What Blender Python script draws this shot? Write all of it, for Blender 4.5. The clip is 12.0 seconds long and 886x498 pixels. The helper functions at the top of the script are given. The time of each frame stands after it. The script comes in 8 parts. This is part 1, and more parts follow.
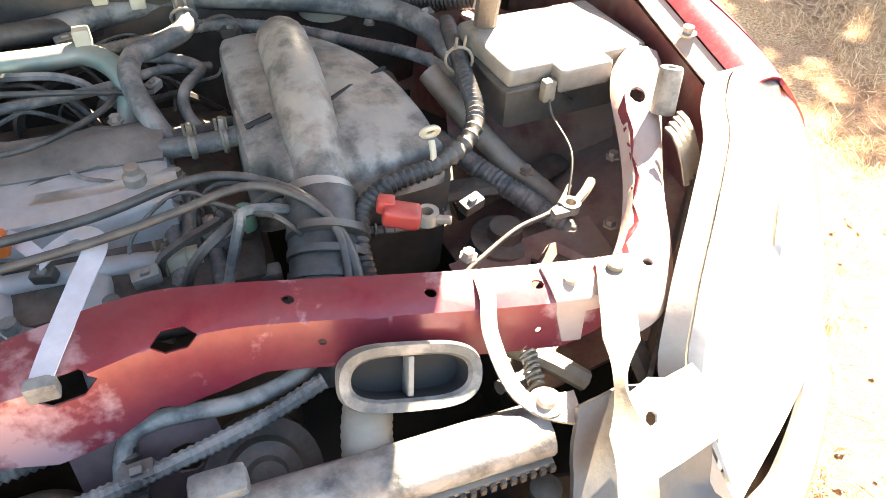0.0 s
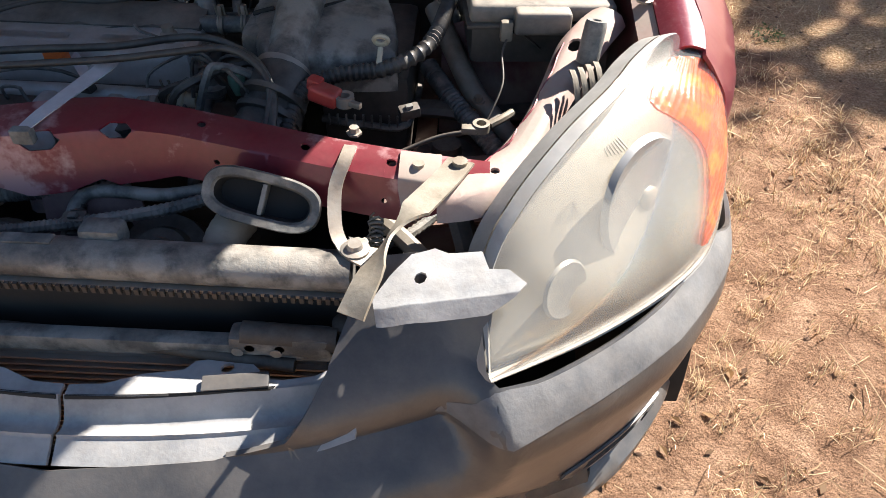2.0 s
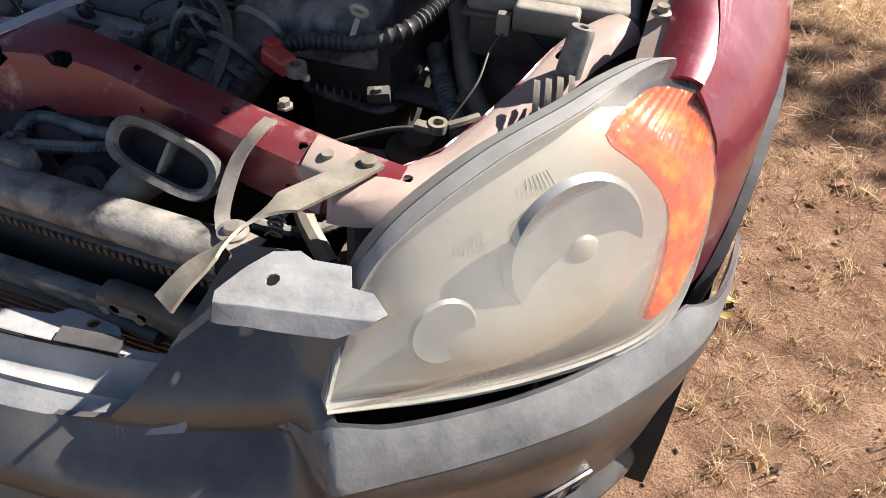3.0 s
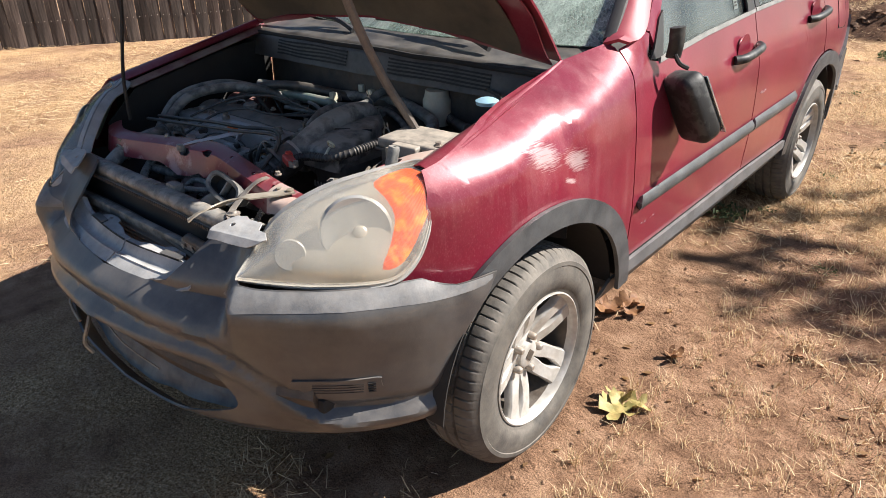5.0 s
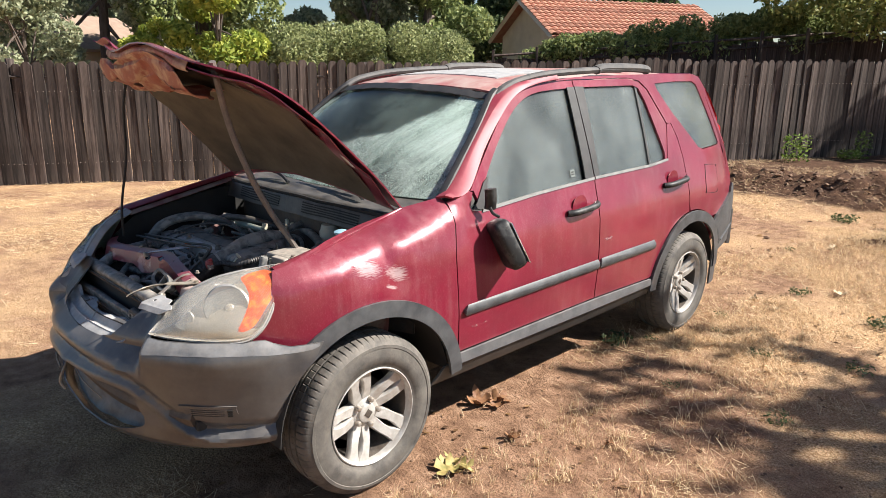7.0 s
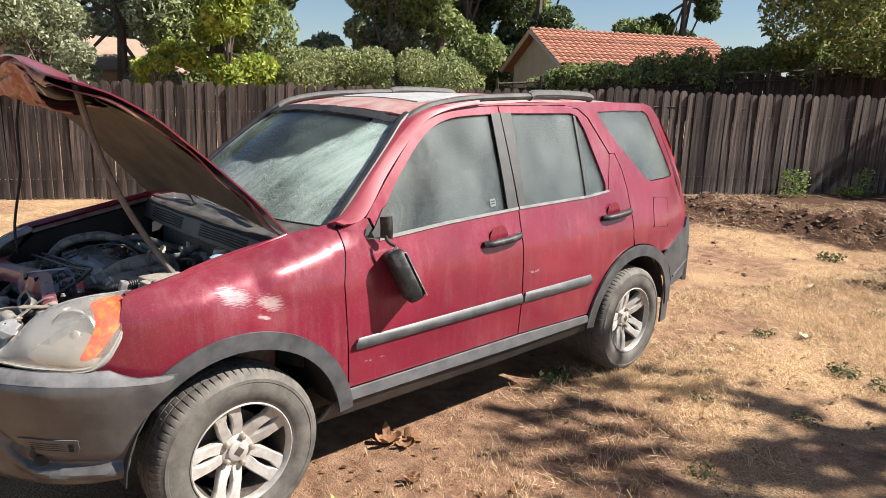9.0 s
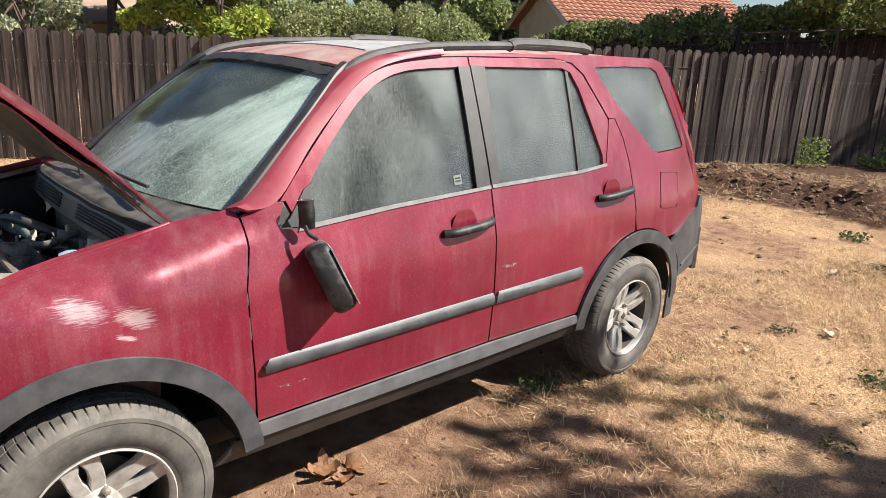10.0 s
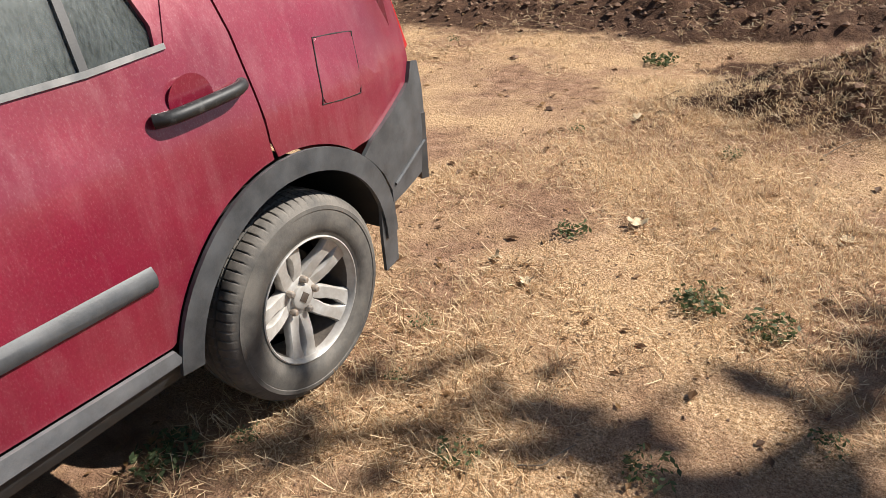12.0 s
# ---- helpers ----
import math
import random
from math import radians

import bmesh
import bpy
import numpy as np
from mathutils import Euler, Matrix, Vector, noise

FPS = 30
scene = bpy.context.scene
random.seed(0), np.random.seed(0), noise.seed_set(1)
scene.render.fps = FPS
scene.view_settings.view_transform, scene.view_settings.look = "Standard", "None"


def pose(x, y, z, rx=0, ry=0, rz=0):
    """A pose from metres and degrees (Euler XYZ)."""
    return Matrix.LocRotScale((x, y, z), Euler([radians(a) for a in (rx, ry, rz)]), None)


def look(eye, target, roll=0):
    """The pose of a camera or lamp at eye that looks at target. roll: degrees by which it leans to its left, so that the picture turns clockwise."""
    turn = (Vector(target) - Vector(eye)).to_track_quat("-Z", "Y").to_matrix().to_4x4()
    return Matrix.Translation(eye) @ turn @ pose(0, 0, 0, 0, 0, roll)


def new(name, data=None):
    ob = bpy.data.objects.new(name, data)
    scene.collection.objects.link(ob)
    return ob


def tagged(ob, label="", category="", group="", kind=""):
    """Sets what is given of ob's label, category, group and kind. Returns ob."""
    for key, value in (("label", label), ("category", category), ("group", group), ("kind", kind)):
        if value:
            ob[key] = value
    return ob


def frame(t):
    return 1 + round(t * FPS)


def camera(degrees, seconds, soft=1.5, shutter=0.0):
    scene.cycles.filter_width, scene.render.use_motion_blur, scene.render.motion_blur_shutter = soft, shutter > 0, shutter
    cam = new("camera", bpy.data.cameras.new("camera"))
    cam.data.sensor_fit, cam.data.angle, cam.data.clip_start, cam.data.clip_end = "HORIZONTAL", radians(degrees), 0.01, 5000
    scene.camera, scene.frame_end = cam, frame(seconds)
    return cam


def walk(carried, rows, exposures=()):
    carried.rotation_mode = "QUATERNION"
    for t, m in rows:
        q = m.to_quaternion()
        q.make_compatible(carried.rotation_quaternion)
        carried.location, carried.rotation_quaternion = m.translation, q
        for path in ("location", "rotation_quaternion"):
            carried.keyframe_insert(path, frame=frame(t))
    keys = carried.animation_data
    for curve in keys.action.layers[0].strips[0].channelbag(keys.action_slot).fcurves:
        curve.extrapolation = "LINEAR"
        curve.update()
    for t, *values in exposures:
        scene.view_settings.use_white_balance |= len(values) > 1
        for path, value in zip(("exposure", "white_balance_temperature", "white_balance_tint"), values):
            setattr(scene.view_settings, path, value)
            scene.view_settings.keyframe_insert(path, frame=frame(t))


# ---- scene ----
cam = camera(65.0, 12.0, soft=0.85)
PATH = [
    (0, (0.075, -0.892, 1.391), (0.637, 0.46, 0.029), 2.9),
    (0.5, (0.225, -0.903, 1.383), (0.636, 0.523, 0.042), 2.4),
    (1, (0.326, -0.936, 1.375), (0.455, 0.518, 0.008), -0.9),
    (1.5, (0.358, -1.066, 1.383), (0.416, 0.403, 0.027), 0.7),
    (2, (0.424, -1.156, 1.389), (0.41, 0.307, 0.026), 2.1),
    (2.5, (0.512, -1.087, 1.387), (0.375, 0.365, 0.018), 0.6),
    (3, (0.675, -1.006, 1.355), (0.271, 0.344, -0.064), 3.8),
    (3.2, (0.735, -1.039, 1.356), (0.223, 0.33, -0.008), 2.6),
    (4.8, (1.619, -1.428, 1.495), (0.489, -0.076, 0.549), -0.8),
    (5, (1.73, -1.439, 1.52), (0.566, -0.078, 0.63), -0.9),
    (5.5, (2.061, -1.526, 1.571), (0.794, -0.127, 0.909), 0.7),
    (6, (2.357, -1.572, 1.67), (1.023, -0.191, 1.11), 0.4),
    (6.5, (2.639, -1.551, 1.678), (1.277, -0.172, 1.186), 0.8),
    (7, (2.841, -1.577, 1.694), (1.467, -0.216, 1.183), 0.5),
    (7.2, (2.916, -1.613, 1.703), (1.543, -0.233, 1.247), 0.0),
    (8.8, (3.141, -1.187, 1.688), (1.736, 0.175, 1.278), 1.8),
    (9, (3.085, -1.088, 1.682), (1.661, 0.245, 1.243), 1.8),
    (9.5, (2.868, -0.807, 1.679), (1.482, 0.544, 1.177), 2.3),
    (10, (2.713, -0.459, 1.64), (1.302, 0.849, 1.094), 2.6),
    (10.4, (2.55, -0.169, 1.634), (1.145, 1.067, 0.929), -0.7),
    (10.5, (2.5, -0.073, 1.633), (1.146, 1.183, 0.864), -1.1),
    (11, (2.276, 0.293, 1.555), (1.188, 1.71, 0.655), -1.4),
    (11.5, (2.24, 0.781, 1.508), (1.322, 2.252, 0.511), -4.7),
    (12, (2.242, 1.331, 1.461), (1.245, 2.787, 0.521), -3.5),
]
EXPOSURES = [(0.0, 4.1, 8600, 10), (0.5, 3.75, 8200, 10), (0.9, 3.0, 7500, 10), (1.3, 2.25, 7000, 10), (2.0, 1.5, 6600, 10), (3.2, 1.1, 6500, 10), (5.0, 1.1, 6500, 10), (9.0, 1.06, 6500, 10), (10.0, 0.97, 6500, 10), (11.0, 0.86, 6500, 10), (12.0, 0.76, 6500, 10)]
walk(cam, [(t, look(eye, target, roll)) for t, eye, target, roll in PATH], EXPOSURES)

# ---- light and exposure ----
SUN_WAY = Vector((-0.80, -0.75, -1.0)).normalized()
sun = new("sun", bpy.data.lights.new("sun", "SUN"))
sun.data.energy, sun.data.angle, sun.data.color = 5.3, radians(0.55), (1.0, 0.945, 0.875)
sun.matrix_world = look((20, 20, 25), Vector((20, 20, 25)) + SUN_WAY)
world = bpy.data.worlds.new("sky")
scene.world = world
world.use_nodes = True
_n = world.node_tree.nodes
_sky = _n.new("ShaderNodeTexSky")
_sky.sky_type, _sky.sun_disc = "NISHITA", False
_sky.dust_density, _sky.ozone_density, _sky.altitude = 0.5, 2.6, 300
_sky.sun_elevation, _sky.sun_rotation = radians(42.4), radians(46.8)
_n["Background"].inputs[1].default_value = 0.053
world.node_tree.links.new(_sky.outputs[0], _n["Background"].inputs[0])

# ---- materials ----
DUST = (0.41, 0.355, 0.295)


def mat(name, col, rough=0.5, metal=0.0, col2=None, var=0.3, scale=8.0, fine=60.0, bump=0.15, dust=0.0, coat=0.0, spec=0.5, lo=0.35, hi=0.65, random_value=0.0, stretch=(1, 1, 1), streak=0.0):
    """A worn surface: two colours mixed by coarse and fine noise, dust that settles on upward faces, fine relief."""
    m = bpy.data.materials.new(name)
    m.use_nodes = True
    nt = m.node_tree
    b = nt.nodes["Principled BSDF"]
    L = nt.links.new

    def node(kind, **k):
        n = nt.nodes.new(kind)
        for i, v in k.items():
            n.inputs[i.replace("_", " ")].default_value = v
        return n

    def mixc(f, a, c):
        n = nt.nodes.new("ShaderNodeMix")
        n.data_type = "RGBA"
        for sock, v in ((n.inputs[0], f), (n.inputs[6], a), (n.inputs[7], c)):
            if hasattr(v, "is_linked"):
                L(v, sock)
            else:
                sock.default_value = (*v, 1) if isinstance(v, tuple) else v
        return n.outputs[2]

    def math1(op, a, c=0.0):
        n = nt.nodes.new("ShaderNodeMath")
        n.operation = op
        for sock, v in zip(n.inputs, (a, c)):
            if hasattr(v, "is_linked"):
                L(v, sock)
            else:
                sock.default_value = v
        return n.outputs[0]

    co = nt.nodes.new("ShaderNodeTexCoord")
    mp = node("ShaderNodeMapping", Scale=stretch)
    L(co.outputs["Object"], mp.inputs["Vector"])
    big = node("ShaderNodeTexNoise", Scale=scale, Detail=6.0, Roughness=0.6)
    small = node("ShaderNodeTexNoise", Scale=fine, Detail=4.0, Roughness=0.6)
    L(mp.outputs[0], big.inputs["Vector"])
    L(mp.outputs[0], small.inputs["Vector"])
    r = nt.nodes.new("ShaderNodeMapRange")
    r.inputs[1].default_value, r.inputs[2].default_value = lo, hi
    L(big.outputs[0], r.inputs[0])
    dark = tuple(c * (1 - var) for c in col)
    c1 = mixc(small.outputs[0], dark, tuple(min(1, c * (1 + var * 0.6)) for c in col))
    c2 = mixc(r.outputs[0], c1, col2 if col2 else tuple(c * (1 - var * 0.7) for c in col))
    rr = rough
    if random_value:
        oi = nt.nodes.new("ShaderNodeObjectInfo")
        hs = nt.nodes.new("ShaderNodeHueSaturation")
        mr = nt.nodes.new("ShaderNodeMapRange")
        mr.inputs[3].default_value, mr.inputs[4].default_value = 1 - random_value, 1 + random_value
        L(oi.outputs["Random"], mr.inputs[0])
        L(mr.outputs[0], hs.inputs["Value"])
        L(c2, hs.inputs["Color"])
        c2 = hs.outputs[0]
    if dust:
        ge = nt.nodes.new("ShaderNodeNewGeometry")
        sx = nt.nodes.new("ShaderNodeSeparateXYZ")
        L(ge.outputs["Normal"], sx.inputs[0])
        up = math1("MAXIMUM", sx.outputs[2], 0.0)
        up = math1("ADD", math1("MULTIPLY", up, 0.65), 0.35)
        dn = node("ShaderNodeTexNoise", Scale=scale * 1.7, Detail=7.0, Roughness=0.68)
        L(co.outputs["Object"], dn.inputs["Vector"])
        dp = nt.nodes.new("ShaderNodeMapRange")
        for i, v in ((1, 0.30), (2, 0.70)):
            dp.inputs[i].default_value = v
        L(dn.outputs[0], dp.inputs[0])
        f = math1("MULTIPLY", math1("MULTIPLY", up, dp.outputs[0]), dust * 1.6)
        f = math1("MINIMUM", f, 0.95)
        c2 = mixc(f, c2, DUST)
        rr = math1("ADD", rough, math1("MULTIPLY", f, 0.9 * (0.9 - rough)))
    if streak:
        # run-off streaks and dust blotches
        sp = node("ShaderNodeMapping", Scale=(26.0, 26.0, 1.6))
        L(co.outputs["Object"], sp.inputs["Vector"])
        sn = node("ShaderNodeTexNoise", Scale=1.0, Detail=6.0, Roughness=0.7)
        L(sp.outputs[0], sn.inputs["Vector"])
        bn = node("ShaderNodeTexNoise", Scale=3.1, Detail=7.0, Roughness=0.7)
        L(co.outputs["Object"], bn.inputs["Vector"])
        sf = nt.nodes.new("ShaderNodeMapRange")
        for i, v in ((1, 0.95), (2, 1.35), (3, 0.0), (4, streak)):
            sf.inputs[i].default_value = v
        L(math1("ADD", sn.outputs[0], bn.outputs[0]), sf.inputs[0])
        c2 = mixc(sf.outputs[0], c2, (0.46, 0.31, 0.31))
        # fine spatter of dried drops
        dr = node("ShaderNodeTexNoise", Scale=260.0, Detail=3.0, Roughness=0.65)
        dm = node("ShaderNodeMapping", Scale=(1.0, 1.0, 0.55))
        L(co.outputs["Object"], dm.inputs["Vector"])
        L(dm.outputs[0], dr.inputs["Vector"])
        df = nt.nodes.new("ShaderNodeMapRange")
        for i, v in ((1, 0.54), (2, 0.72), (3, 0.0), (4, 0.13)):
            df.inputs[i].default_value = v
        L(dr.outputs[0], df.inputs[0])
        c2 = mixc(df.outputs[0], c2, (0.46, 0.30, 0.30))
        db = nt.nodes.new("ShaderNodeMapRange")
        for i, v in ((1, 0.46), (2, 0.32), (3, 0.0), (4, 0.25)):
            db.inputs[i].default_value = v
        L(dr.outputs[0], db.inputs[0])
        c2 = mixc(db.outputs[0], c2, (0.10, 0.006, 0.012))
        rr = math1("ADD", rr, math1("MULTIPLY", sf.outputs[0], 0.8))
        rr = math1("ADD", rr, math1("MULTIPLY", df.outputs[0], 0.6))
    L(c2, b.inputs["Base Color"])
    if hasattr(rr, "is_linked"):
        L(rr, b.inputs["Roughness"])
    else:
        v = math1("ADD", rough - 0.08, math1("MULTIPLY", big.outputs[0], 0.16))
        L(v, b.inputs["Roughness"])
    b.inputs["Metallic"].default_value = metal
    b.inputs["Coat Weight"].default_value = coat
    b.inputs["Coat Roughness"].default_value = 0.12
    b.inputs["Specular IOR Level"].default_value = spec
    if bump:
        bu = node("ShaderNodeBump", Strength=bump, Distance=0.004)
        L(small.outputs[0], bu.inputs["Height"])
        L(bu.outputs[0], b.inputs["Normal"])
    return m


PAINT = mat("red_paint", (0.245, 0.0065, 0.034), 0.32, 0.2, (0.165, 0.005, 0.023), 0.18, 2.2, 160, 0.03, dust=0.08, coat=0.6, streak=0.13)
PAINT_DUSTY = mat("dusty_red_paint", (0.255, 0.012, 0.037), 0.48, 0.1, (0.24, 0.035, 0.052), 0.25, 4.0, 160, 0.04, dust=0.10)
PAINT_ROOF = mat("faded_red_roof", (0.36, 0.10, 0.10), 0.5, 0.1, (0.46, 0.33, 0.30), 0.25, 5.0, 90, 0.05, dust=0.4, lo=0.42, hi=0.6, stretch=(1, 0.5, 1))
PLASTIC = mat("grey_cladding", (0.026, 0.028, 0.033), 0.28, 0, (0.058, 0.062, 0.068), 0.35, 5, 220, 0.08, dust=0.22, spec=0.8)
CHALKY = mat("chalky_grey_plastic", (0.30, 0.31, 0.32), 0.7, 0, (0.44, 0.44, 0.44), 0.25, 20, 160, 0.1, dust=0.25)
SEAL = mat("dusty_window_seal", (0.13, 0.135, 0.135), 0.7, 0, (0.22, 0.22, 0.215), 0.25, 14, 160, 0.2, dust=0.2)
CLAD = mat("dull_grey_cladding", (0.036, 0.040, 0.045), 0.46, 0, (0.072, 0.077, 0.083), 0.4, 11, 220, 0.12, dust=0.07)
SILLGREY = mat("faded_sill_plastic", (0.085, 0.09, 0.097), 0.48, 0, (0.135, 0.14, 0.148), 0.35, 11, 220, 0.12, dust=0.12)
TRIM = mat("black_trim", (0.02, 0.021, 0.022), 0.5, 0, (0.035, 0.035, 0.036), 0.3, 9, 200, 0.06, dust=0.05)
RAILGREY = mat("weathered_rail", (0.042, 0.044, 0.047), 0.7, 0, (0.08, 0.08, 0.08), 0.3, 9, 160, 0.15, dust=0.15)
GLOSSBLACK = mat("mirror_plastic", (0.012, 0.0125, 0.013), 0.55, 0, (0.05, 0.05, 0.048), 0.3, 24, 160, 0.1, lo=0.5, hi=0.62)
RUBBER = mat("tyre_rubber", (0.035, 0.034, 0.033), 0.75, 0, (0.10, 0.093, 0.082), 0.3, 9, 120, 0.2, dust=0.27)
ALLOY = mat("alloy_rim", (0.54, 0.53, 0.505), 0.42, 0.3, (0.36, 0.34, 0.31), 0.15, 22, 120, 0.05, dust=0.25)
STEEL = mat("bare_steel", (0.42, 0.40, 0.37), 0.45, 0.6, (0.26, 0.20, 0.15), 0.25, 16, 120, 0.1, dust=0.5)
DARKMETAL = mat("dark_metal", (0.05, 0.047, 0.045), 0.6, 0.3, (0.085, 0.062, 0.046), 0.35, 16, 100, 0.15, dust=0.2)
DEEP = mat("matt_black", (0.016, 0.016, 0.016), 0.8, 0, (0.03, 0.028, 0.026), 0.3, 8, 60, 0.1)
INTERIOR = mat("grey_fabric", (0.045, 0.045, 0.047), 0.9, 0, (0.07, 0.068, 0.066), 0.2, 12, 200, 0.2, dust=0.1)
PAD = mat("hood_insulation", (0.055, 0.048, 0.037), 0.95, 0, (0.125, 0.104, 0.072), 0.3, 3.5, 130, 0.3, dust=0.1)
RUSTRED = mat("rusty_inner_panel", (0.30, 0.075, 0.045), 0.5, 0.1, (0.46, 0.27, 0.16), 0.35, 11, 70, 0.15, dust=0.2, lo=0.46, hi=0.58)
WOOD = mat("weathered_fence_wood", (0.032, 0.0215, 0.0175), 0.9, 0, (0.125, 0.096, 0.083), 0.6, 6, 60, 0.6, random_value=0.5, stretch=(4.0, 4.0, 0.22), lo=0.42, hi=0.66)


def glass_mat(name, tint, dusty, col=(0.42, 0.43, 0.41), crack=False, rough=0.12, swing=0.2, grain=0.35):
    m = bpy.data.materials.new(name)
    m.use_nodes = True
    nt = m.node_tree
    b = nt.nodes["Principled BSDF"]
    out = nt.nodes["Material Output"]
    L = nt.links.new
    co = nt.nodes.new("ShaderNodeTexCoord")
    nz = nt.nodes.new("ShaderNodeTexNoise")
    nz.inputs["Scale"].default_value, nz.inputs["Detail"].default_value = 3.0, 8.0
    mp = nt.nodes.new("ShaderNodeMapping")
    mp.inputs["Scale"].default_value = (1, 1.2, 0.85)
    L(co.outputs["Object"], mp.inputs[0])
    L(mp.outputs[0], nz.inputs["Vector"])
    fn = nt.nodes.new("ShaderNodeTexNoise")
    fn.inputs["Scale"].default_value, fn.inputs["Detail"].default_value = 150.0, 4.0
    fm = nt.nodes.new("ShaderNodeMapping")
    fm.inputs["Scale"].default_value = (1.0, 1.0, 0.22)
    L(co.outputs["Object"], fm.inputs[0])
    L(fm.outputs[0], fn.inputs["Vector"])
    mr = nt.nodes.new("ShaderNodeMapRange")
    mr.inputs[1].default_value, mr.inputs[2].default_value = 0.3, 0.75
    mr.inputs[3].default_value, mr.inputs[4].default_value = max(0, dusty - swing), min(1, dusty + swing)
    ad = nt.nodes.new("ShaderNodeMath")
    ad.operation = "MULTIPLY_ADD"
    L(fn.outputs[0], ad.inputs[0])
    ad.inputs[1].default_value = grain
    L(nz.outputs[0], ad.inputs[2])
    sb = nt.nodes.new("ShaderNodeMath")
    sb.operation = "SUBTRACT"
    L(ad.outputs[0], sb.inputs[0])
    sb.inputs[1].default_value = grain * 0.5
    L(sb.outputs[0], mr.inputs[0])
    fac = mr.outputs[0]
    if crack:
        fs = []
        for sc, w in ((26.0, 0.030), (85.0, 0.018)):
            vo = nt.nodes.new("ShaderNodeTexVoronoi")
            vo.feature = "DISTANCE_TO_EDGE"
            vo.inputs["Scale"].default_value = sc
            L(co.outputs["Object"], vo.inputs["Vector"])
            lt = nt.nodes.new("ShaderNodeMath")
            lt.operation = "LESS_THAN"
            L(vo.outputs["Distance"], lt.inputs[0])
            lt.inputs[1].default_value = w
            fs.append(lt.outputs[0])
        msk = nt.nodes.new("ShaderNodeTexNoise")
        msk.inputs["Scale"].default_value, msk.inputs["Detail"].default_value = 2.6, 4.0
        L(co.outputs["Object"], msk.inputs["Vector"])
        mm = nt.nodes.new("ShaderNodeMapRange")
        mm.inputs[1].default_value, mm.inputs[2].default_value = 0.40, 0.66
        L(msk.outputs[0], mm.inputs[0])
        m1 = nt.nodes.new("ShaderNodeMath")
        m1.operation = "MULTIPLY"
        L(fs[0], m1.inputs[0])
        L(mm.outputs[0], m1.inputs[1])
        mx = nt.nodes.new("ShaderNodeMath")
        mx.operation = "MAXIMUM"
        L(m1.outputs[0], mx.inputs[0])
        L(fs[1], mx.inputs[1])
        m2 = nt.nodes.new("ShaderNodeMath")
        m2.operation = "MAXIMUM"
        L(mx.outputs[0], m2.inputs[0])
        L(fac, m2.inputs[1])
        fac = m2.outputs[0]
        # frosted glass with streaks; an oval near the top carries far less frost
        sp = nt.nodes.new("ShaderNodeMapping")
        sp.vector_type = "TEXTURE"
        sp.inputs["Rotation"].default_value, sp.inputs["Scale"].default_value = (0, radians(-52), 0), (0.20, 0.20, 0.034)
        L(co.outputs["Object"], sp.inputs[0])
        sn = nt.nodes.new("ShaderNodeTexNoise")
        sn.inputs["Scale"].default_value, sn.inputs["Detail"].default_value = 1.0, 6.0
        L(sp.outputs[0], sn.inputs["Vector"])
        sr = nt.nodes.new("ShaderNodeMapRange")
        for i, v in ((1, 0.36), (2, 0.64), (3, 0.62), (4, 1.2)):
            sr.inputs[i].default_value = v
        L(sn.outputs[0], sr.inputs[0])
        ms = nt.nodes.new("ShaderNodeMath")
        ms.operation = "MULTIPLY"
        L(fac, ms.inputs[0])
        L(sr.outputs[0], ms.inputs[1])
        mk = nt.nodes.new("ShaderNodeMath")
        mk.operation = "MAXIMUM"
        L(ms.outputs[0], mk.inputs[0])
        L(m1.outputs[0], mk.inputs[1])
        fac = mk.outputs[0]
        clear_oval = nt.nodes.new("ShaderNodeMapping")
        clear_oval.vector_type = "TEXTURE"
        clear_oval.inputs["Location"].default_value, clear_oval.inputs["Scale"].default_value = (-0.05, 0, 1.50), (0.52, 30, 0.20)
        clear_oval.inputs["Rotation"].default_value = (0, radians(-8), 0)
        L(co.outputs["Object"], clear_oval.inputs[0])
        ln = nt.nodes.new("ShaderNodeVectorMath")
        ln.operation = "LENGTH"
        L(clear_oval.outputs[0], ln.inputs[0])
        zn = nt.nodes.new("ShaderNodeMath")
        zn.operation = "MULTIPLY_ADD"
        L(msk.outputs[0], zn.inputs[0])
        zn.inputs[1].default_value = 0.5
        L(ln.outputs["Value"], zn.inputs[2])
        zr = nt.nodes.new("ShaderNodeMapRange")
        for i, v in ((1, 1.14), (2, 1.22), (3, 0.14), (4, 1.0)):
            zr.inputs[i].default_value = v
        L(zn.outputs[0], zr.inputs[0])
        m3 = nt.nodes.new("ShaderNodeMath")
        m3.operation = "MULTIPLY"
        L(fac, m3.inputs[0])
        L(zr.outputs[0], m3.inputs[1])
        fac = m3.outputs[0]
    b.inputs["Base Color"].default_value = (*col, 1)
    b.inputs["Roughness"].default_value = rough + 0.25
    tr = nt.nodes.new("ShaderNodeBsdfTransparent")
    tr.inputs[0].default_value = (*tint, 1)
    gl = nt.nodes.new("ShaderNodeBsdfGlossy")
    gl.inputs["Roughness"].default_value = rough
    fr = nt.nodes.new("ShaderNodeFresnel")
    fr.inputs[0].default_value = 1.3 if crack else 1.45
    a = nt.nodes.new("ShaderNodeMixShader")
    L(fr.outputs[0], a.inputs[0])
    L(tr.outputs[0], a.inputs[1])
    L(gl.outputs[0], a.inputs[2])
    c = nt.nodes.new("ShaderNodeMixShader")
    L(fac, c.inputs[0])
    L(a.outputs[0], c.inputs[1])
    L(b.outputs[0], c.inputs[2])
    L(c.outputs[0], out.inputs[0])
    return m


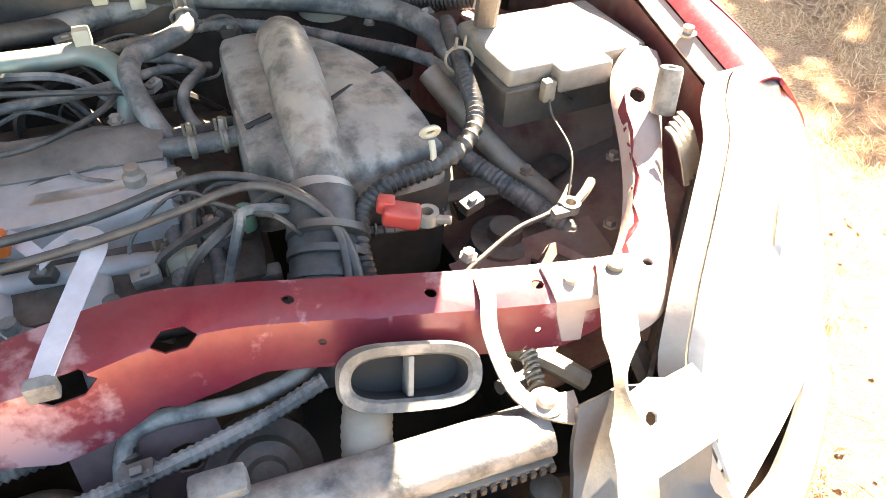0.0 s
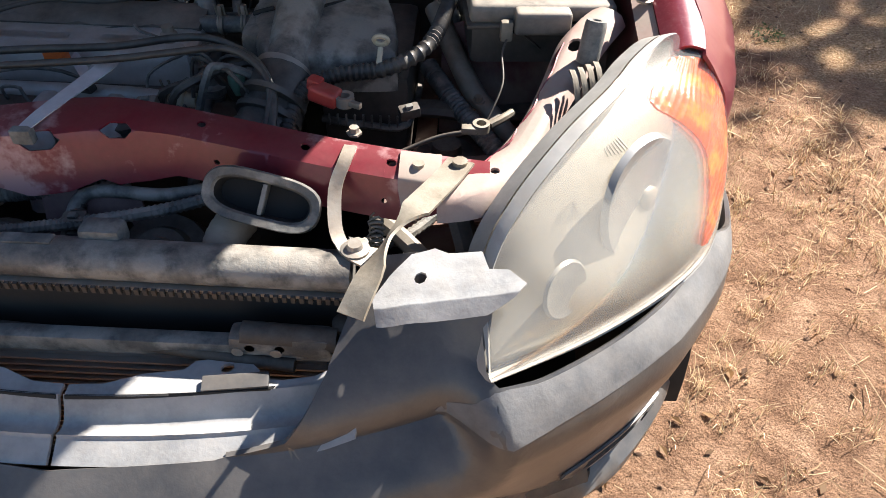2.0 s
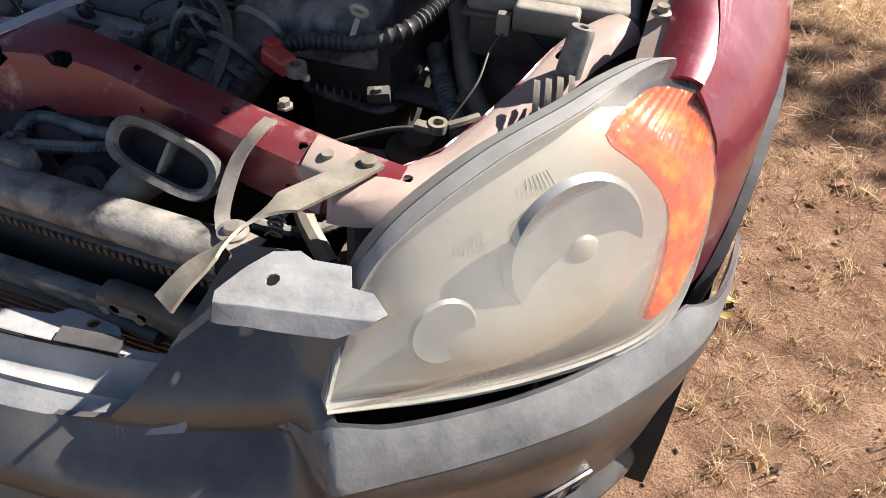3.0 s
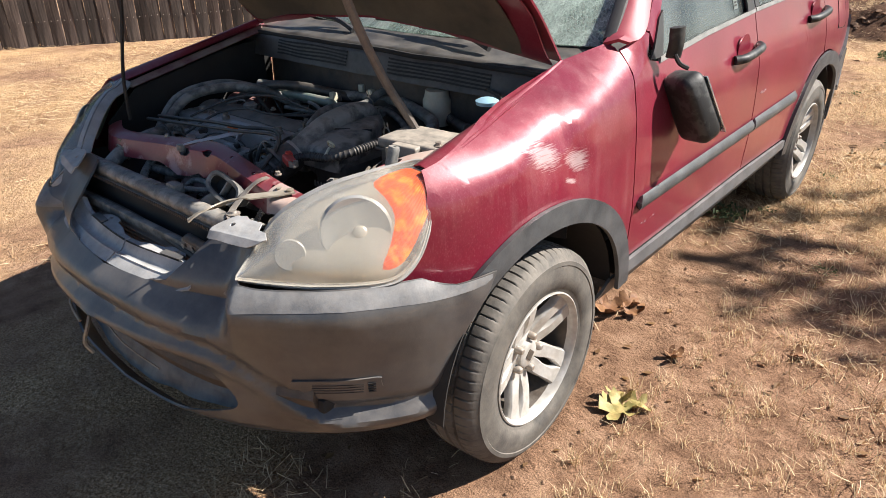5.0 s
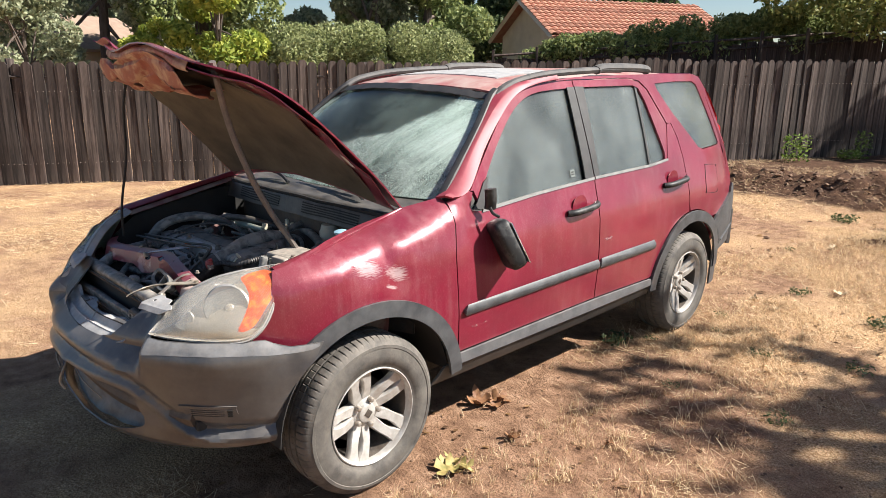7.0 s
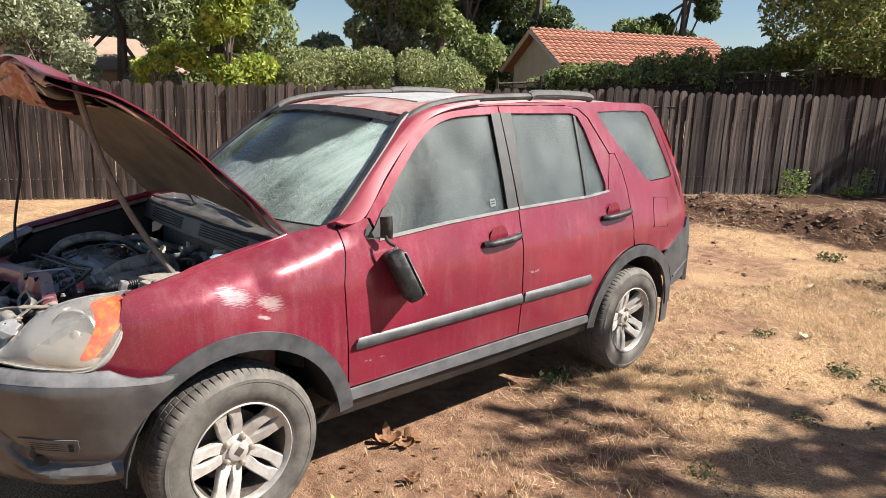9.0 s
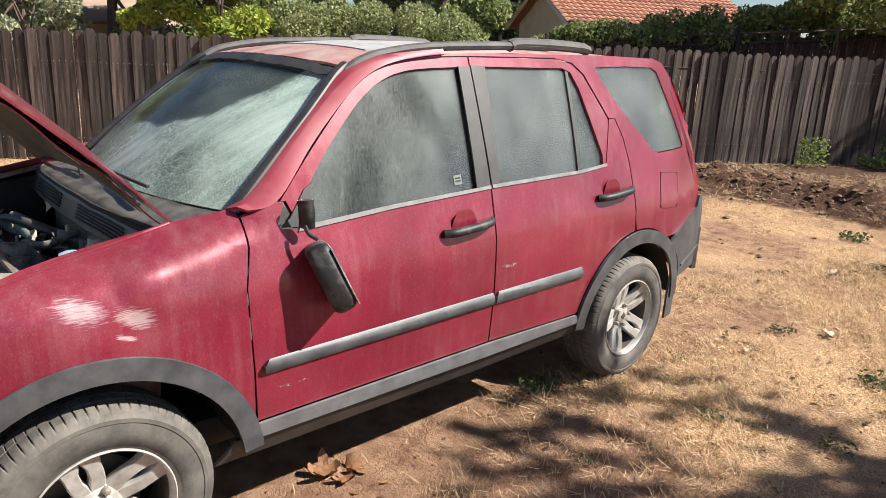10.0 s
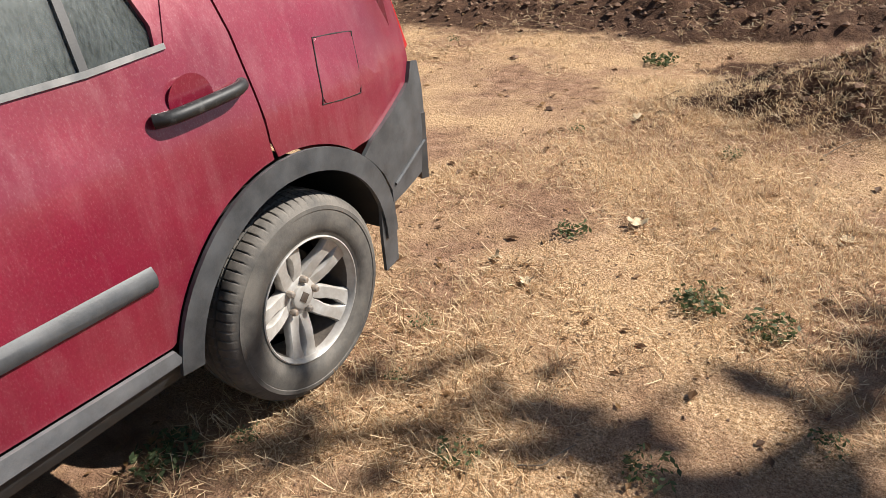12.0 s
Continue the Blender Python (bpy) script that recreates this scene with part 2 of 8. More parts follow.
GLASS = glass_mat("dusty_side_glass", (0.40, 0.46, 0.46), 0.19, (0.30, 0.325, 0.315), swing=0.14, grain=0.5)
SHATTER = glass_mat("shattered_windscreen", (0.60, 0.68, 0.66), 0.42, (0.52, 0.63, 0.565), crack=True, rough=0.08, swing=0.60, grain=0.45)
LENS = glass_mat("hazed_lamp_lens", (0.94, 0.92, 0.88), 0.17, (0.78, 0.76, 0.71), rough=0.09, swing=0.13, grain=0.10)


def scraped_paint():
    """The wing's red paint with two chalky scraped patches of fine streaks."""
    m = PAINT.copy()
    m.name = "scraped_red_paint"
    nt = m.node_tree
    L = nt.links.new
    b = nt.nodes["Principled BSDF"]
    co = nt.nodes.new("ShaderNodeTexCoord")
    old = b.inputs["Base Color"].links[0].from_socket
    fac = None
    for c, r in (((0.84, 0.00, 0.945), (1, 0.12, 0.065)), ((0.84, 0.13, 0.905), (1, 0.10, 0.060)), ((0.84, 0.10, 0.855), (1, 0.06, 0.015))):
        mp = nt.nodes.new("ShaderNodeMapping")
        mp.vector_type = "TEXTURE"
        mp.inputs["Location"].default_value, mp.inputs["Scale"].default_value = c, r
        mp.inputs["Rotation"].default_value = (radians(-18), 0, 0)
        L(co.outputs["Object"], mp.inputs[0])
        ln = nt.nodes.new("ShaderNodeVectorMath")
        ln.operation = "LENGTH"
        L(mp.outputs[0], ln.inputs[0])
        mr = nt.nodes.new("ShaderNodeMapRange")
        for i, v in ((1, 0.2), (2, 1.0), (3, 0.75), (4, 0.0)):
            mr.inputs[i].default_value = v
        L(ln.outputs["Value"], mr.inputs[0])
        if fac is None:
            fac = mr.outputs[0]
        else:
            mx = nt.nodes.new("ShaderNodeMath")
            mx.operation = "MAXIMUM"
            L(fac, mx.inputs[0])
            L(mr.outputs[0], mx.inputs[1])
            fac = mx.outputs[0]
    sp = nt.nodes.new("ShaderNodeMapping")
    sp.inputs["Scale"].default_value = (20, 26, 330)
    sp.inputs["Rotation"].default_value = (radians(24), 0, 0)
    L(co.outputs["Object"], sp.inputs[0])
    nz = nt.nodes.new("ShaderNodeTexNoise")
    nz.inputs["Scale"].default_value, nz.inputs["Detail"].default_value = 1.0, 5.0
    L(sp.outputs[0], nz.inputs["Vector"])
    ad = nt.nodes.new("ShaderNodeMath")
    L(fac, ad.inputs[0])
    L(nz.outputs[0], ad.inputs[1])
    th = nt.nodes.new("ShaderNodeMapRange")
    for i, v in ((1, 0.92), (2, 1.22), (3, 0.0), (4, 0.62)):
        th.inputs[i].default_value = v
    L(ad.outputs[0], th.inputs[0])
    mix = nt.nodes.new("ShaderNodeMix")
    mix.data_type = "RGBA"
    L(th.outputs[0], mix.inputs[0])
    L(old, mix.inputs[6])
    mix.inputs[7].default_value = (0.62, 0.52, 0.52, 1)
    L(mix.outputs[2], b.inputs["Base Color"])
    return m


PAINT_SCRAPED = scraped_paint()

# ---- building helpers ----


def finish(bm, name, material, parent=None, label="", smooth=40):
    me = bpy.data.meshes.new(name)
    bmesh.ops.recalc_face_normals(bm, faces=bm.faces)
    bm.to_mesh(me)
    bm.free()
    me.materials.append(material)
    if smooth:
        me.shade_smooth()
        me.set_sharp_from_angle(angle=radians(smooth))
    ob = new(name, me)
    ob.parent = parent
    if label:
        ob["label"] = label
    return ob


def part(name, bm, material, parent, label="", smooth=40):
    """Links a bmesh as one mesh object under a thing or a part."""
    return finish(bm, name, material, parent, label, smooth)


def thing(name, label, category, group="", kind=""):
    return tagged(new(name), label, category, group, kind)


def spline(pts, n=6, closed=False):
    """Catmull-Rom through the points."""
    P = [Vector(p) for p in pts]
    m = len(P)
    out = []
    for i in range(m if closed else m - 1):
        a, b, c, d = (P[(i + k) % m] if closed else P[min(max(i + k, 0), m - 1)] for k in (-1, 0, 1, 2))
        for j in range(n):
            t = j / n
            out.append(0.5 * ((2 * b) + (c - a) * t + (2 * a - 5 * b + 4 * c - d) * t * t + (3 * b - a - 3 * c + d) * t ** 3))
    if not closed:
        out.append(P[-1])
    return out


def tube(pts, r, seg=10, n=6, ribs=0.0, flat=1.0, bm=None, taper=1.0):
    """A pipe along a smooth line; ribs: depth of corrugation; flat: squash of its section."""
    path = spline(pts, n) if n > 1 else [Vector(p) for p in pts]
    if ribs:
        fine = []
        for a, b in zip(path, path[1:]):
            k = max(1, int((b - a).length / 0.0035))
            fine += [a.lerp(b, i / k) for i in range(k)]
        path = fine + [path[-1]]
    bm = bm or bmesh.new()
    up = Vector((0.013, 0.021, 1))
    rings = []
    for i, p in enumerate(path):
        d = (path[min(i + 1, len(path) - 1)] - path[max(i - 1, 0)]).normalized()
        s = d.cross(up)
        if s.length < 0.05:
            s = d.cross(Vector((1, 0.1, 0)))
        s.normalize()
        u = s.cross(d).normalized()
        up = u
        k = r * (1 - ribs * (i % 2)) * (1 + (taper - 1) * i / max(1, len(path) - 1))
        rings.append([bm.verts.new(p + s * math.cos(2 * math.pi * j / seg) * k + u * math.sin(2 * math.pi * j / seg) * k * flat) for j in range(seg)])
    for a, b in zip(rings, rings[1:]):
        for j in range(seg):
            bm.faces.new((a[j], a[(j + 1) % seg], b[(j + 1) % seg], b[j]))
    bm.faces.new(rings[0])
    bm.faces.new(rings[-1][::-1])
    return bm


def box(size, at=(0, 0, 0), bevel=0.004, rot=None, bm=None, seg=2, shear=None):
    b2 = bmesh.new()
    bmesh.ops.create_cube(b2, size=1)
    for v in b2.verts:
        v.co = Vector((v.co.x * size[0], v.co.y * size[1], v.co.z * size[2]))
        if shear:
            k = 1 + shear * v.co.z / max(size[2], 1e-6) * 2
            v.co.x *= k
            v.co.y *= k
    if bevel:
        bmesh.ops.bevel(b2, geom=b2.edges[:], offset=min(bevel, min(size) * 0.45), segments=seg, profile=0.6, affect="EDGES")
    M = Matrix.Translation(at) @ (rot.to_4x4() if rot is not None else Matrix.Identity(4))
    bmesh.ops.transform(b2, matrix=M, verts=b2.verts)
    if bm is None:
        return b2
    tmp = bpy.data.meshes.new("joined")
    b2.to_mesh(tmp)
    b2.free()
    bm.from_mesh(tmp)
    bpy.data.meshes.remove(tmp)
    return bm


def rotm(rx=0, ry=0, rz=0):
    return Euler([radians(a) for a in (rx, ry, rz)]).to_matrix()


def lathe(profile, at, axis="z", seg=32, wave=None, closed=False, rot=None):
    """A turned form: profile of (radius, height along the axis)."""
    bm = bmesh.new()
    rings = []
    for i, (r, h) in enumerate(profile):
        ring = []
        for j in range(seg):
            a = 2 * math.pi * j / seg
            q = r + (wave(i, j) if wave else 0)
            v = Vector((q * math.cos(a), q * math.sin(a), h))
            if axis == "x":
                v = Vector((v.z, v.x, v.y))
            elif axis == "y":
                v = Vector((v.x, v.z, v.y))
            if rot is not None:
                v = rot @ v
            ring.append(bm.verts.new(v + Vector(at)))
        rings.append(ring)
    pairs = list(zip(rings, rings[1:])) + ([(rings[-1], rings[0])] if closed else [])
    for a, b in pairs:
        for j in range(seg):
            bm.faces.new((a[j], a[(j + 1) % seg], b[(j + 1) % seg], b[j]))
    if not closed:
        if profile[0][0] > 1e-4:
            bm.faces.new(rings[0][::-1])
        if profile[-1][0] > 1e-4:
            bm.faces.new(rings[-1])
    bmesh.ops.remove_doubles(bm, verts=bm.verts, dist=1e-5)
    return bm


def thicken(bm, t):
    """Gives a sheet a back face and a rim, t behind its front."""
    bm.normal_update()
    faces = bm.faces[:]
    rim = [(e.link_loops[0].vert, e.link_loops[0].link_loop_next.vert) for e in bm.edges if len(e.link_faces) == 1]
    back = {v: bm.verts.new(v.co - v.normal * t) for v in bm.verts[:]}
    for f in faces:
        bm.faces.new([back[v] for v in reversed(f.verts)])
    for a, b in rim:
        bm.faces.new((b, a, back[a], back[b]))


def sheet(loops, f, step, thick=0.005, away=None):
    """A panel: a flat outline (with holes) cut into a grid, laid on the surface f(u, v) and given thickness."""
    bm = bmesh.new()
    for loop in loops:
        vs = [bm.verts.new((p[0], p[1], 0)) for p in loop]
        for a, b in zip(vs, vs[1:] + vs[:1]):
            bm.edges.new((a, b))
    bmesh.ops.triangle_fill(bm, edges=bm.edges[:], use_beauty=True, normal=(0, 0, 1))
    us = [p[0] for p in loops[0]]
    vs = [p[1] for p in loops[0]]
    for k, (lo, hi) in enumerate(((min(us), max(us)), (min(vs), max(vs)))):
        n = int((hi - lo) / step)
        for i in range(1, n + 1):
            c = lo + (hi - lo) * i / (n + 1)
            co = (c, 0, 0) if k == 0 else (0, c, 0)
            bmesh.ops.bisect_plane(bm, geom=bm.verts[:] + bm.edges[:] + bm.faces[:], plane_co=co, plane_no=(1, 0, 0) if k == 0 else (0, 1, 0))
    for v in bm.verts:
        v.co = Vector(f(v.co.x, v.co.y))
    bmesh.ops.recalc_face_normals(bm, faces=bm.faces)
    if away is not None:
        s = sum((fc.normal.dot(fc.calc_center_median() - Vector(away)) for fc in bm.faces))
        if s < 0:
            bmesh.ops.reverse_faces(bm, faces=bm.faces)
    if thick:
        thicken(bm, thick)
    return bm


def sm(pts, n=5, closed=False):
    return [(p.x, p.y) for p in spline([(x, y, 0) for x, y in pts], n, closed)]


def arc(cx, cz, r, a0, a1, n=16):
    return [(cx + r * math.cos(radians(a0 + (a1 - a0) * i / n)), cz + r * math.sin(radians(a0 + (a1 - a0) * i / n))) for i in range(n + 1)]


def lerp(table, t):
    """Smooth interpolation in a table of (key, value)."""
    if t <= table[0][0]:
        return table[0][1]
    for (a, va), (b, vb) in zip(table, table[1:]):
        if t <= b:
            k = (t - a) / (b - a)
            return va + (vb - va) * k
    return table[-1][1]

# ---- ground ----
FENCE_A, FENCE_DIR = Vector((-8.11, 1.44, 0)), Vector((math.cos(radians(57.6)), math.sin(radians(57.6)), 0))


def hill(x, y, cx, cy, rx, ry, h, turn=0.0):
    c, s = math.cos(turn), math.sin(turn)
    u, v = ((x - cx) * c + (y - cy) * s) / rx, (-(x - cx) * s + (y - cy) * c) / ry
    return h * math.exp(-(u * u + v * v))


def ground_z(x, y):
    z = 0.02 * noise.noise((x * 0.5, y * 0.5, 0)) + 0.012 * noise.noise((x * 2.3, y * 2.3, 3)) + 0.006 * noise.noise((x * 7, y * 7, 5))
    d = hill(x, y, -1.4, 8.6, 1.7, 0.75, 0.22) + hill(x, y, 1.0, 8.6, 1.0, 0.8, 0.36) + hill(x, y, 2.5, 6.4, 1.05, 0.55, 0.50, 0.25) + hill(x, y, 2.9, 9.4, 1.5, 0.8, 0.4)
    d -= hill(x, y, 2.2, 7.45, 0.95, 0.42, 0.55, 0.15)
    z += d * (1 + 0.5 * noise.noise((x * 2.1, y * 2.1, 7)) + 0.4 * noise.noise((x * 5.5, y * 5.5, 2)) + 0.22 * noise.noise((x * 13, y * 13, 8)))
    flat = min(1.0, max(0.0, (math.hypot((x - 0.0) / 1.3, (y - 1.3) / 2.2) - 0.7) / 0.6))
    z *= flat
    off = (Vector((x, y, 0)) - FENCE_A).dot(Vector((-FENCE_DIR.y, FENCE_DIR.x, 0)))
    way = (Vector((x, y, 0)) - FENCE_A).dot(FENCE_DIR)
    rise = 0.0125 * min(16.0, max(0.0, way - 1.5)) * math.exp(-(min(0.0, off + 0.3) / 2.6) ** 2)
    return z + rise + max(0.0, off - 4.0) * 0.01


def spread(lo, hi, step):
    """Even steps over the yard, then ever wider ones out to the horizon."""
    core = list(np.arange(lo, hi, step))
    out, d = [], step
    while d < 900:
        out.append(d)
        d *= 1.27
    return [core[0] - q for q in out[::-1]] + core + [core[-1] + q for q in out]


def build_ground():
    xs, ys = spread(-4.6, 4.8, 0.06), spread(-2.6, 10.6, 0.06)
    verts = [(float(x), float(y), ground_z(float(x), float(y)) if abs(x) < 60 and abs(y) < 60 else 0.0) for y in ys for x in xs]
    n = len(xs)
    faces = [(j * n + i, j * n + i + 1, (j + 1) * n + i + 1, (j + 1) * n + i) for j in range(len(ys) - 1) for i in range(n - 1)]
    me = bpy.data.meshes.new("ground")
    me.from_pydata(verts, [], faces)
    me.shade_smooth()
    me.materials.append(SOIL)
    return tagged(new("ground", me), "bare brown earth with patches of dry straw", "ground", kind="structure")


def soil_material():
    m = bpy.data.materials.new("dry_soil_and_straw")
    m.use_nodes = True
    nt = m.node_tree
    b = nt.nodes["Principled BSDF"]
    L = nt.links.new
    co = nt.nodes.new("ShaderNodeTexCoord")

    def nz(scale, detail=6.0, rough=0.6):
        n = nt.nodes.new("ShaderNodeTexNoise")
        n.inputs["Scale"].default_value, n.inputs["Detail"].default_value, n.inputs["Roughness"].default_value = scale, detail, rough
        L(co.outputs["Object"], n.inputs["Vector"])
        return n.outputs[0]

    def ramp(src, stops):
        r = nt.nodes.new("ShaderNodeValToRGB")
        e = r.color_ramp.elements
        e[0].position, e[0].color = stops[0][0], (*stops[0][1], 1)
        e[1].position, e[1].color = stops[-1][0], (*stops[-1][1], 1)
        for p, c in stops[1:-1]:
            e.new(p).color = (*c, 1)
        L(src, r.inputs[0])
        return r.outputs[0]

    def mix(f, a, c):
        n = nt.nodes.new("ShaderNodeMix")
        n.data_type = "RGBA"
        L(f, n.inputs[0])
        L(a, n.inputs[6])
        L(c, n.inputs[7])
        return n.outputs[2]

    soil = ramp(nz(9.0), [(0.28, (0.16, 0.088, 0.054)), (0.5, (0.325, 0.19, 0.118)), (0.72, (0.48, 0.305, 0.20))])
    straw = ramp(nz(95.0, 8.0, 0.8), [(0.33, (0.075, 0.040, 0.021)), (0.44, (0.36, 0.21, 0.10)), (0.54, (0.70, 0.47, 0.27)), (0.65, (0.92, 0.72, 0.49))])
    bm = nt.nodes.new("ShaderNodeMapping")
    bm.vector_type = "TEXTURE"
    bm.inputs["Location"].default_value, bm.inputs["Scale"].default_value = (1.05, 0.35, 0), (1.15, 2.0, 40)
    L(co.outputs["Object"], bm.inputs[0])
    ln = nt.nodes.new("ShaderNodeVectorMath")
    ln.operation = "LENGTH"
    L(bm.outputs[0], ln.inputs[0])
    bare = ramp(ln.outputs["Value"], [(0.60, (0.21, 0.21, 0.21)), (0.99, (0, 0, 0))])
    cut = nt.nodes.new("ShaderNodeMath")
    cut.operation = "SUBTRACT"
    L(nz(0.9, 8.0, 0.65), cut.inputs[0])
    L(bare, cut.inputs[1])
    mask = ramp(cut.outputs[0], [(0.41, (0, 0, 0)), (0.58, (1, 1, 1))])
    cover = mix(mask, soil, straw)
    # freshly dug earth on the heaps
    dug = ramp(nz(14.0, 8.0, 0.7), [(0.3, (0.050, 0.026, 0.016)), (0.55, (0.115, 0.062, 0.038)), (0.8, (0.24, 0.14, 0.088))])
    sz = nt.nodes.new("ShaderNodeSeparateXYZ")
    L(co.outputs["Object"], sz.inputs[0])
    hm = nt.nodes.new("ShaderNodeMath")
    hm.operation = "MULTIPLY_ADD"
    L(nz(5.0), hm.inputs[0])
    hm.inputs[1].default_value = 0.10
    L(sz.outputs[2], hm.inputs[2])
    heap = ramp(hm.outputs[0], [(0.0, (1, 1, 1)), (0.02, (0, 0, 0)), (0.115, (0, 0, 0)), (0.15, (1, 1, 1))])
    grit = ramp(nz(230.0, 4.0, 0.7), [(0.34, (0.42, 0.40, 0.38)), (0.5, (0.95, 0.95, 0.95)), (0.66, (1.35, 1.33, 1.28))])
    gm = nt.nodes.new("ShaderNodeMix")
    gm.data_type, gm.blend_type = "RGBA", "MULTIPLY"
    gm.inputs[0].default_value = 1.0
    L(mix(heap, cover, dug), gm.inputs[6])
    L(grit, gm.inputs[7])
    L(gm.outputs[2], b.inputs["Base Color"])
    b.inputs["Roughness"].default_value = 0.95
    b.inputs["Specular IOR Level"].default_value = 0.15
    bu = nt.nodes.new("ShaderNodeBump")
    bu.inputs["Strength"].default_value, bu.inputs["Distance"].default_value = 0.95, 0.03
    L(nz(38.0, 9.0, 0.7), bu.inputs["Height"])
    L(bu.outputs[0], b.inputs["Normal"])
    return m


SOIL = soil_material()
ground = build_ground()

# ---- the car: body surfaces ----
car = thing("car", "dusty dented red compact SUV with open hood and grey cladding", "car")
INSIDE = (0, 1.5, 0.8)


def side_x(y, z):
    """Half width of the body at a place along it and a height."""
    if z < 0.65:
        w = 0.865 + 0.017 * (z - 0.35) / 0.3
    elif z < 0.935:
        w = 0.882 - 0.013 * ((z - 0.65) / 0.285) ** 2
    elif z < 1.10:
        w = 0.869 - 0.049 * (z - 0.935) / 0.165
    else:
        w = 0.82 - 0.165 * ((z - 1.10) / 0.47) ** 1.1
    if y < 0.3:
        w -= 0.088 * ((0.3 - y) / 0.75) ** 2
    if y < -0.2:
        w -= 0.030 * ((-0.2 - y) / 0.2) ** 2
    if y > 2.75:
        w -= 0.11 * ((y - 2.75) / 0.7) ** 2
    if y < 0.56:
        top = lerp([(-0.3, 0.992), (0.31, 1.117), (0.48, 1.147), (0.56, 1.16)], y)
        q = min(1.3, max(0.0, (z - top + 0.10) / 0.10))
        w -= lerp([(-0.3, 0.045), (0.0, 0.10), (0.31, 0.118), (0.48, 0.06), (0.56, 0.0)], y) * q * q
    return w


def left(y, z, out=0.0):
    return (side_x(y, z) + out, y, z)


def right(y, z, out=0.0):
    return (-side_x(y, z) - out, y, z)


PLAN = spline([(0, -0.80, 0), (0.25, -0.775, 0.251), (0.468, -0.698, 0.487), (0.635, -0.590, 0.675), (0.772, -0.445, 0.871), (0.826, -0.325, 1.008), (0.852, -0.20, 1.134), (0.868, -0.08, 1.246), (0.876, 0.02, 1.347)], 8)
ARC = [_p.z for _p in PLAN]
BULGE = [(0.26, -0.03), (0.33, 0.0), (0.72, 0.0), (0.74, 0.0), (1.1, -0.17)]


def nose(s, z, out=0.0):
    """The front of the car: s along its plan from the middle, z up."""
    q = min(abs(s), ARC[-1] - 1e-4)
    i = max(0, min(len(ARC) - 2, next(k for k in range(len(ARC)) if ARC[k] > q) - 1))
    p = PLAN[i].lerp(PLAN[i + 1], (q - ARC[i]) / (ARC[i + 1] - ARC[i]))
    d = PLAN[min(i + 2, len(PLAN) - 1)] - PLAN[max(i - 1, 0)]
    d = Vector((d.x, d.y, 0)).normalized()
    p = p + Vector((-d.y, d.x, 0)) * -(lerp(BULGE, z) * min(1, 0.35 + 0.65 * (ARC[-1] - q) / 0.5) + out)
    return (p.x if s >= 0 else -p.x, p.y, z)


def mirror(poly):
    return [(-u, v) for u, v in poly]


ARCH_F = arc(0.015, 0.335, 0.475, -6, 128, 20)
SEAM_F = [(0.480, 1.135), (0.478, 1.04), (0.452, 0.925), (0.455, 0.80), (0.462, 0.65), (0.470, 0.47)]
FENDER = [(-0.300, 0.992), (-0.1, 1.044), (0.1, 1.083), (0.308, 1.118), (0.470, 1.147)] + SEAM_F[:-1] + [(0.47, 0.44)] + [p for p in ARCH_F if p[1] > 0.44][:-1] + [(-0.215, 0.696), (-0.30, 0.704), (-0.430, 0.724), (-0.466, 0.764), (-0.468, 0.779), (-0.440, 0.812), (-0.413, 0.842), (-0.393, 0.876), (-0.377, 0.911), (-0.362, 0.948), (-0.346, 0.984)]


def fender_dent(y, z):
    """The crumple in the front wing."""
    return -0.016 * math.exp(-((y - 0.02) / 0.10) ** 2 - ((z - 0.95) / 0.06) ** 2) + 0.010 * math.exp(-((y - 0.17) / 0.05) ** 2 - ((z - 0.985) / 0.05) ** 2) - 0.012 * math.exp(-((y - 0.13) / 0.05) ** 2 - ((z - 0.88) / 0.05) ** 2) + (0.009 * noise.noise((y * 7, z * 9, 3)) + 0.005 * noise.noise((y * 17, z * 19, 5))) * math.exp(-((y - 0.10) / 0.22) ** 2 - ((z - 0.97) / 0.09) ** 2)


for _f, _n in ((left, "left"), (right, "right")):
    wing_top = lambda y: lerp([(-0.3, 0.992), (0.31, 1.117), (0.48, 1.147)], y)
    part("wing_flange", sheet([[(-0.30, 0), (0.46, 0), (0.46, 1), (-0.30, 1)]], lambda y, v, f=_f: f(y, wing_top(y) - 0.004 - 0.022 * v, -0.045 * v), 0.05, 0.003), PAINT, car)
    part("front_wing", sheet([FENDER], lambda y, z, f=_f: f(y, z, fender_dent(y, z) if f is left else 0), 0.03, away=INSIDE), PAINT_SCRAPED if _f is left else PAINT, car, "crumpled red front wing with scraped patches" if _f is left else "")

# Black sheet added over the red wing's back to keep that side dark.
part("wing_liner", sheet([[(-0.32, 0.72), (0.44, 0.72), (0.44, 1.12), (0.30, 1.10), (-0.1, 1.025), (-0.28, 0.965)]], lambda y, z: right(y, z, -0.014), 0.05, 0.003), DEEP, car, "black inner wing liner")
DOOR_F = [(0.486, 1.130), (0.484, 1.04), (0.458, 0.925), (0.461, 0.80), (0.468, 0.65), (0.476, 0.478), (1.526, 0.482), (1.530, 0.70), (1.540, 1.00), (1.546, 1.124), (1.46, 1.120), (1.05, 1.100), (0.665, 1.072), (0.60, 1.085), (0.59, 1.10), (0.62, 1.16), (0.597, 1.167)]
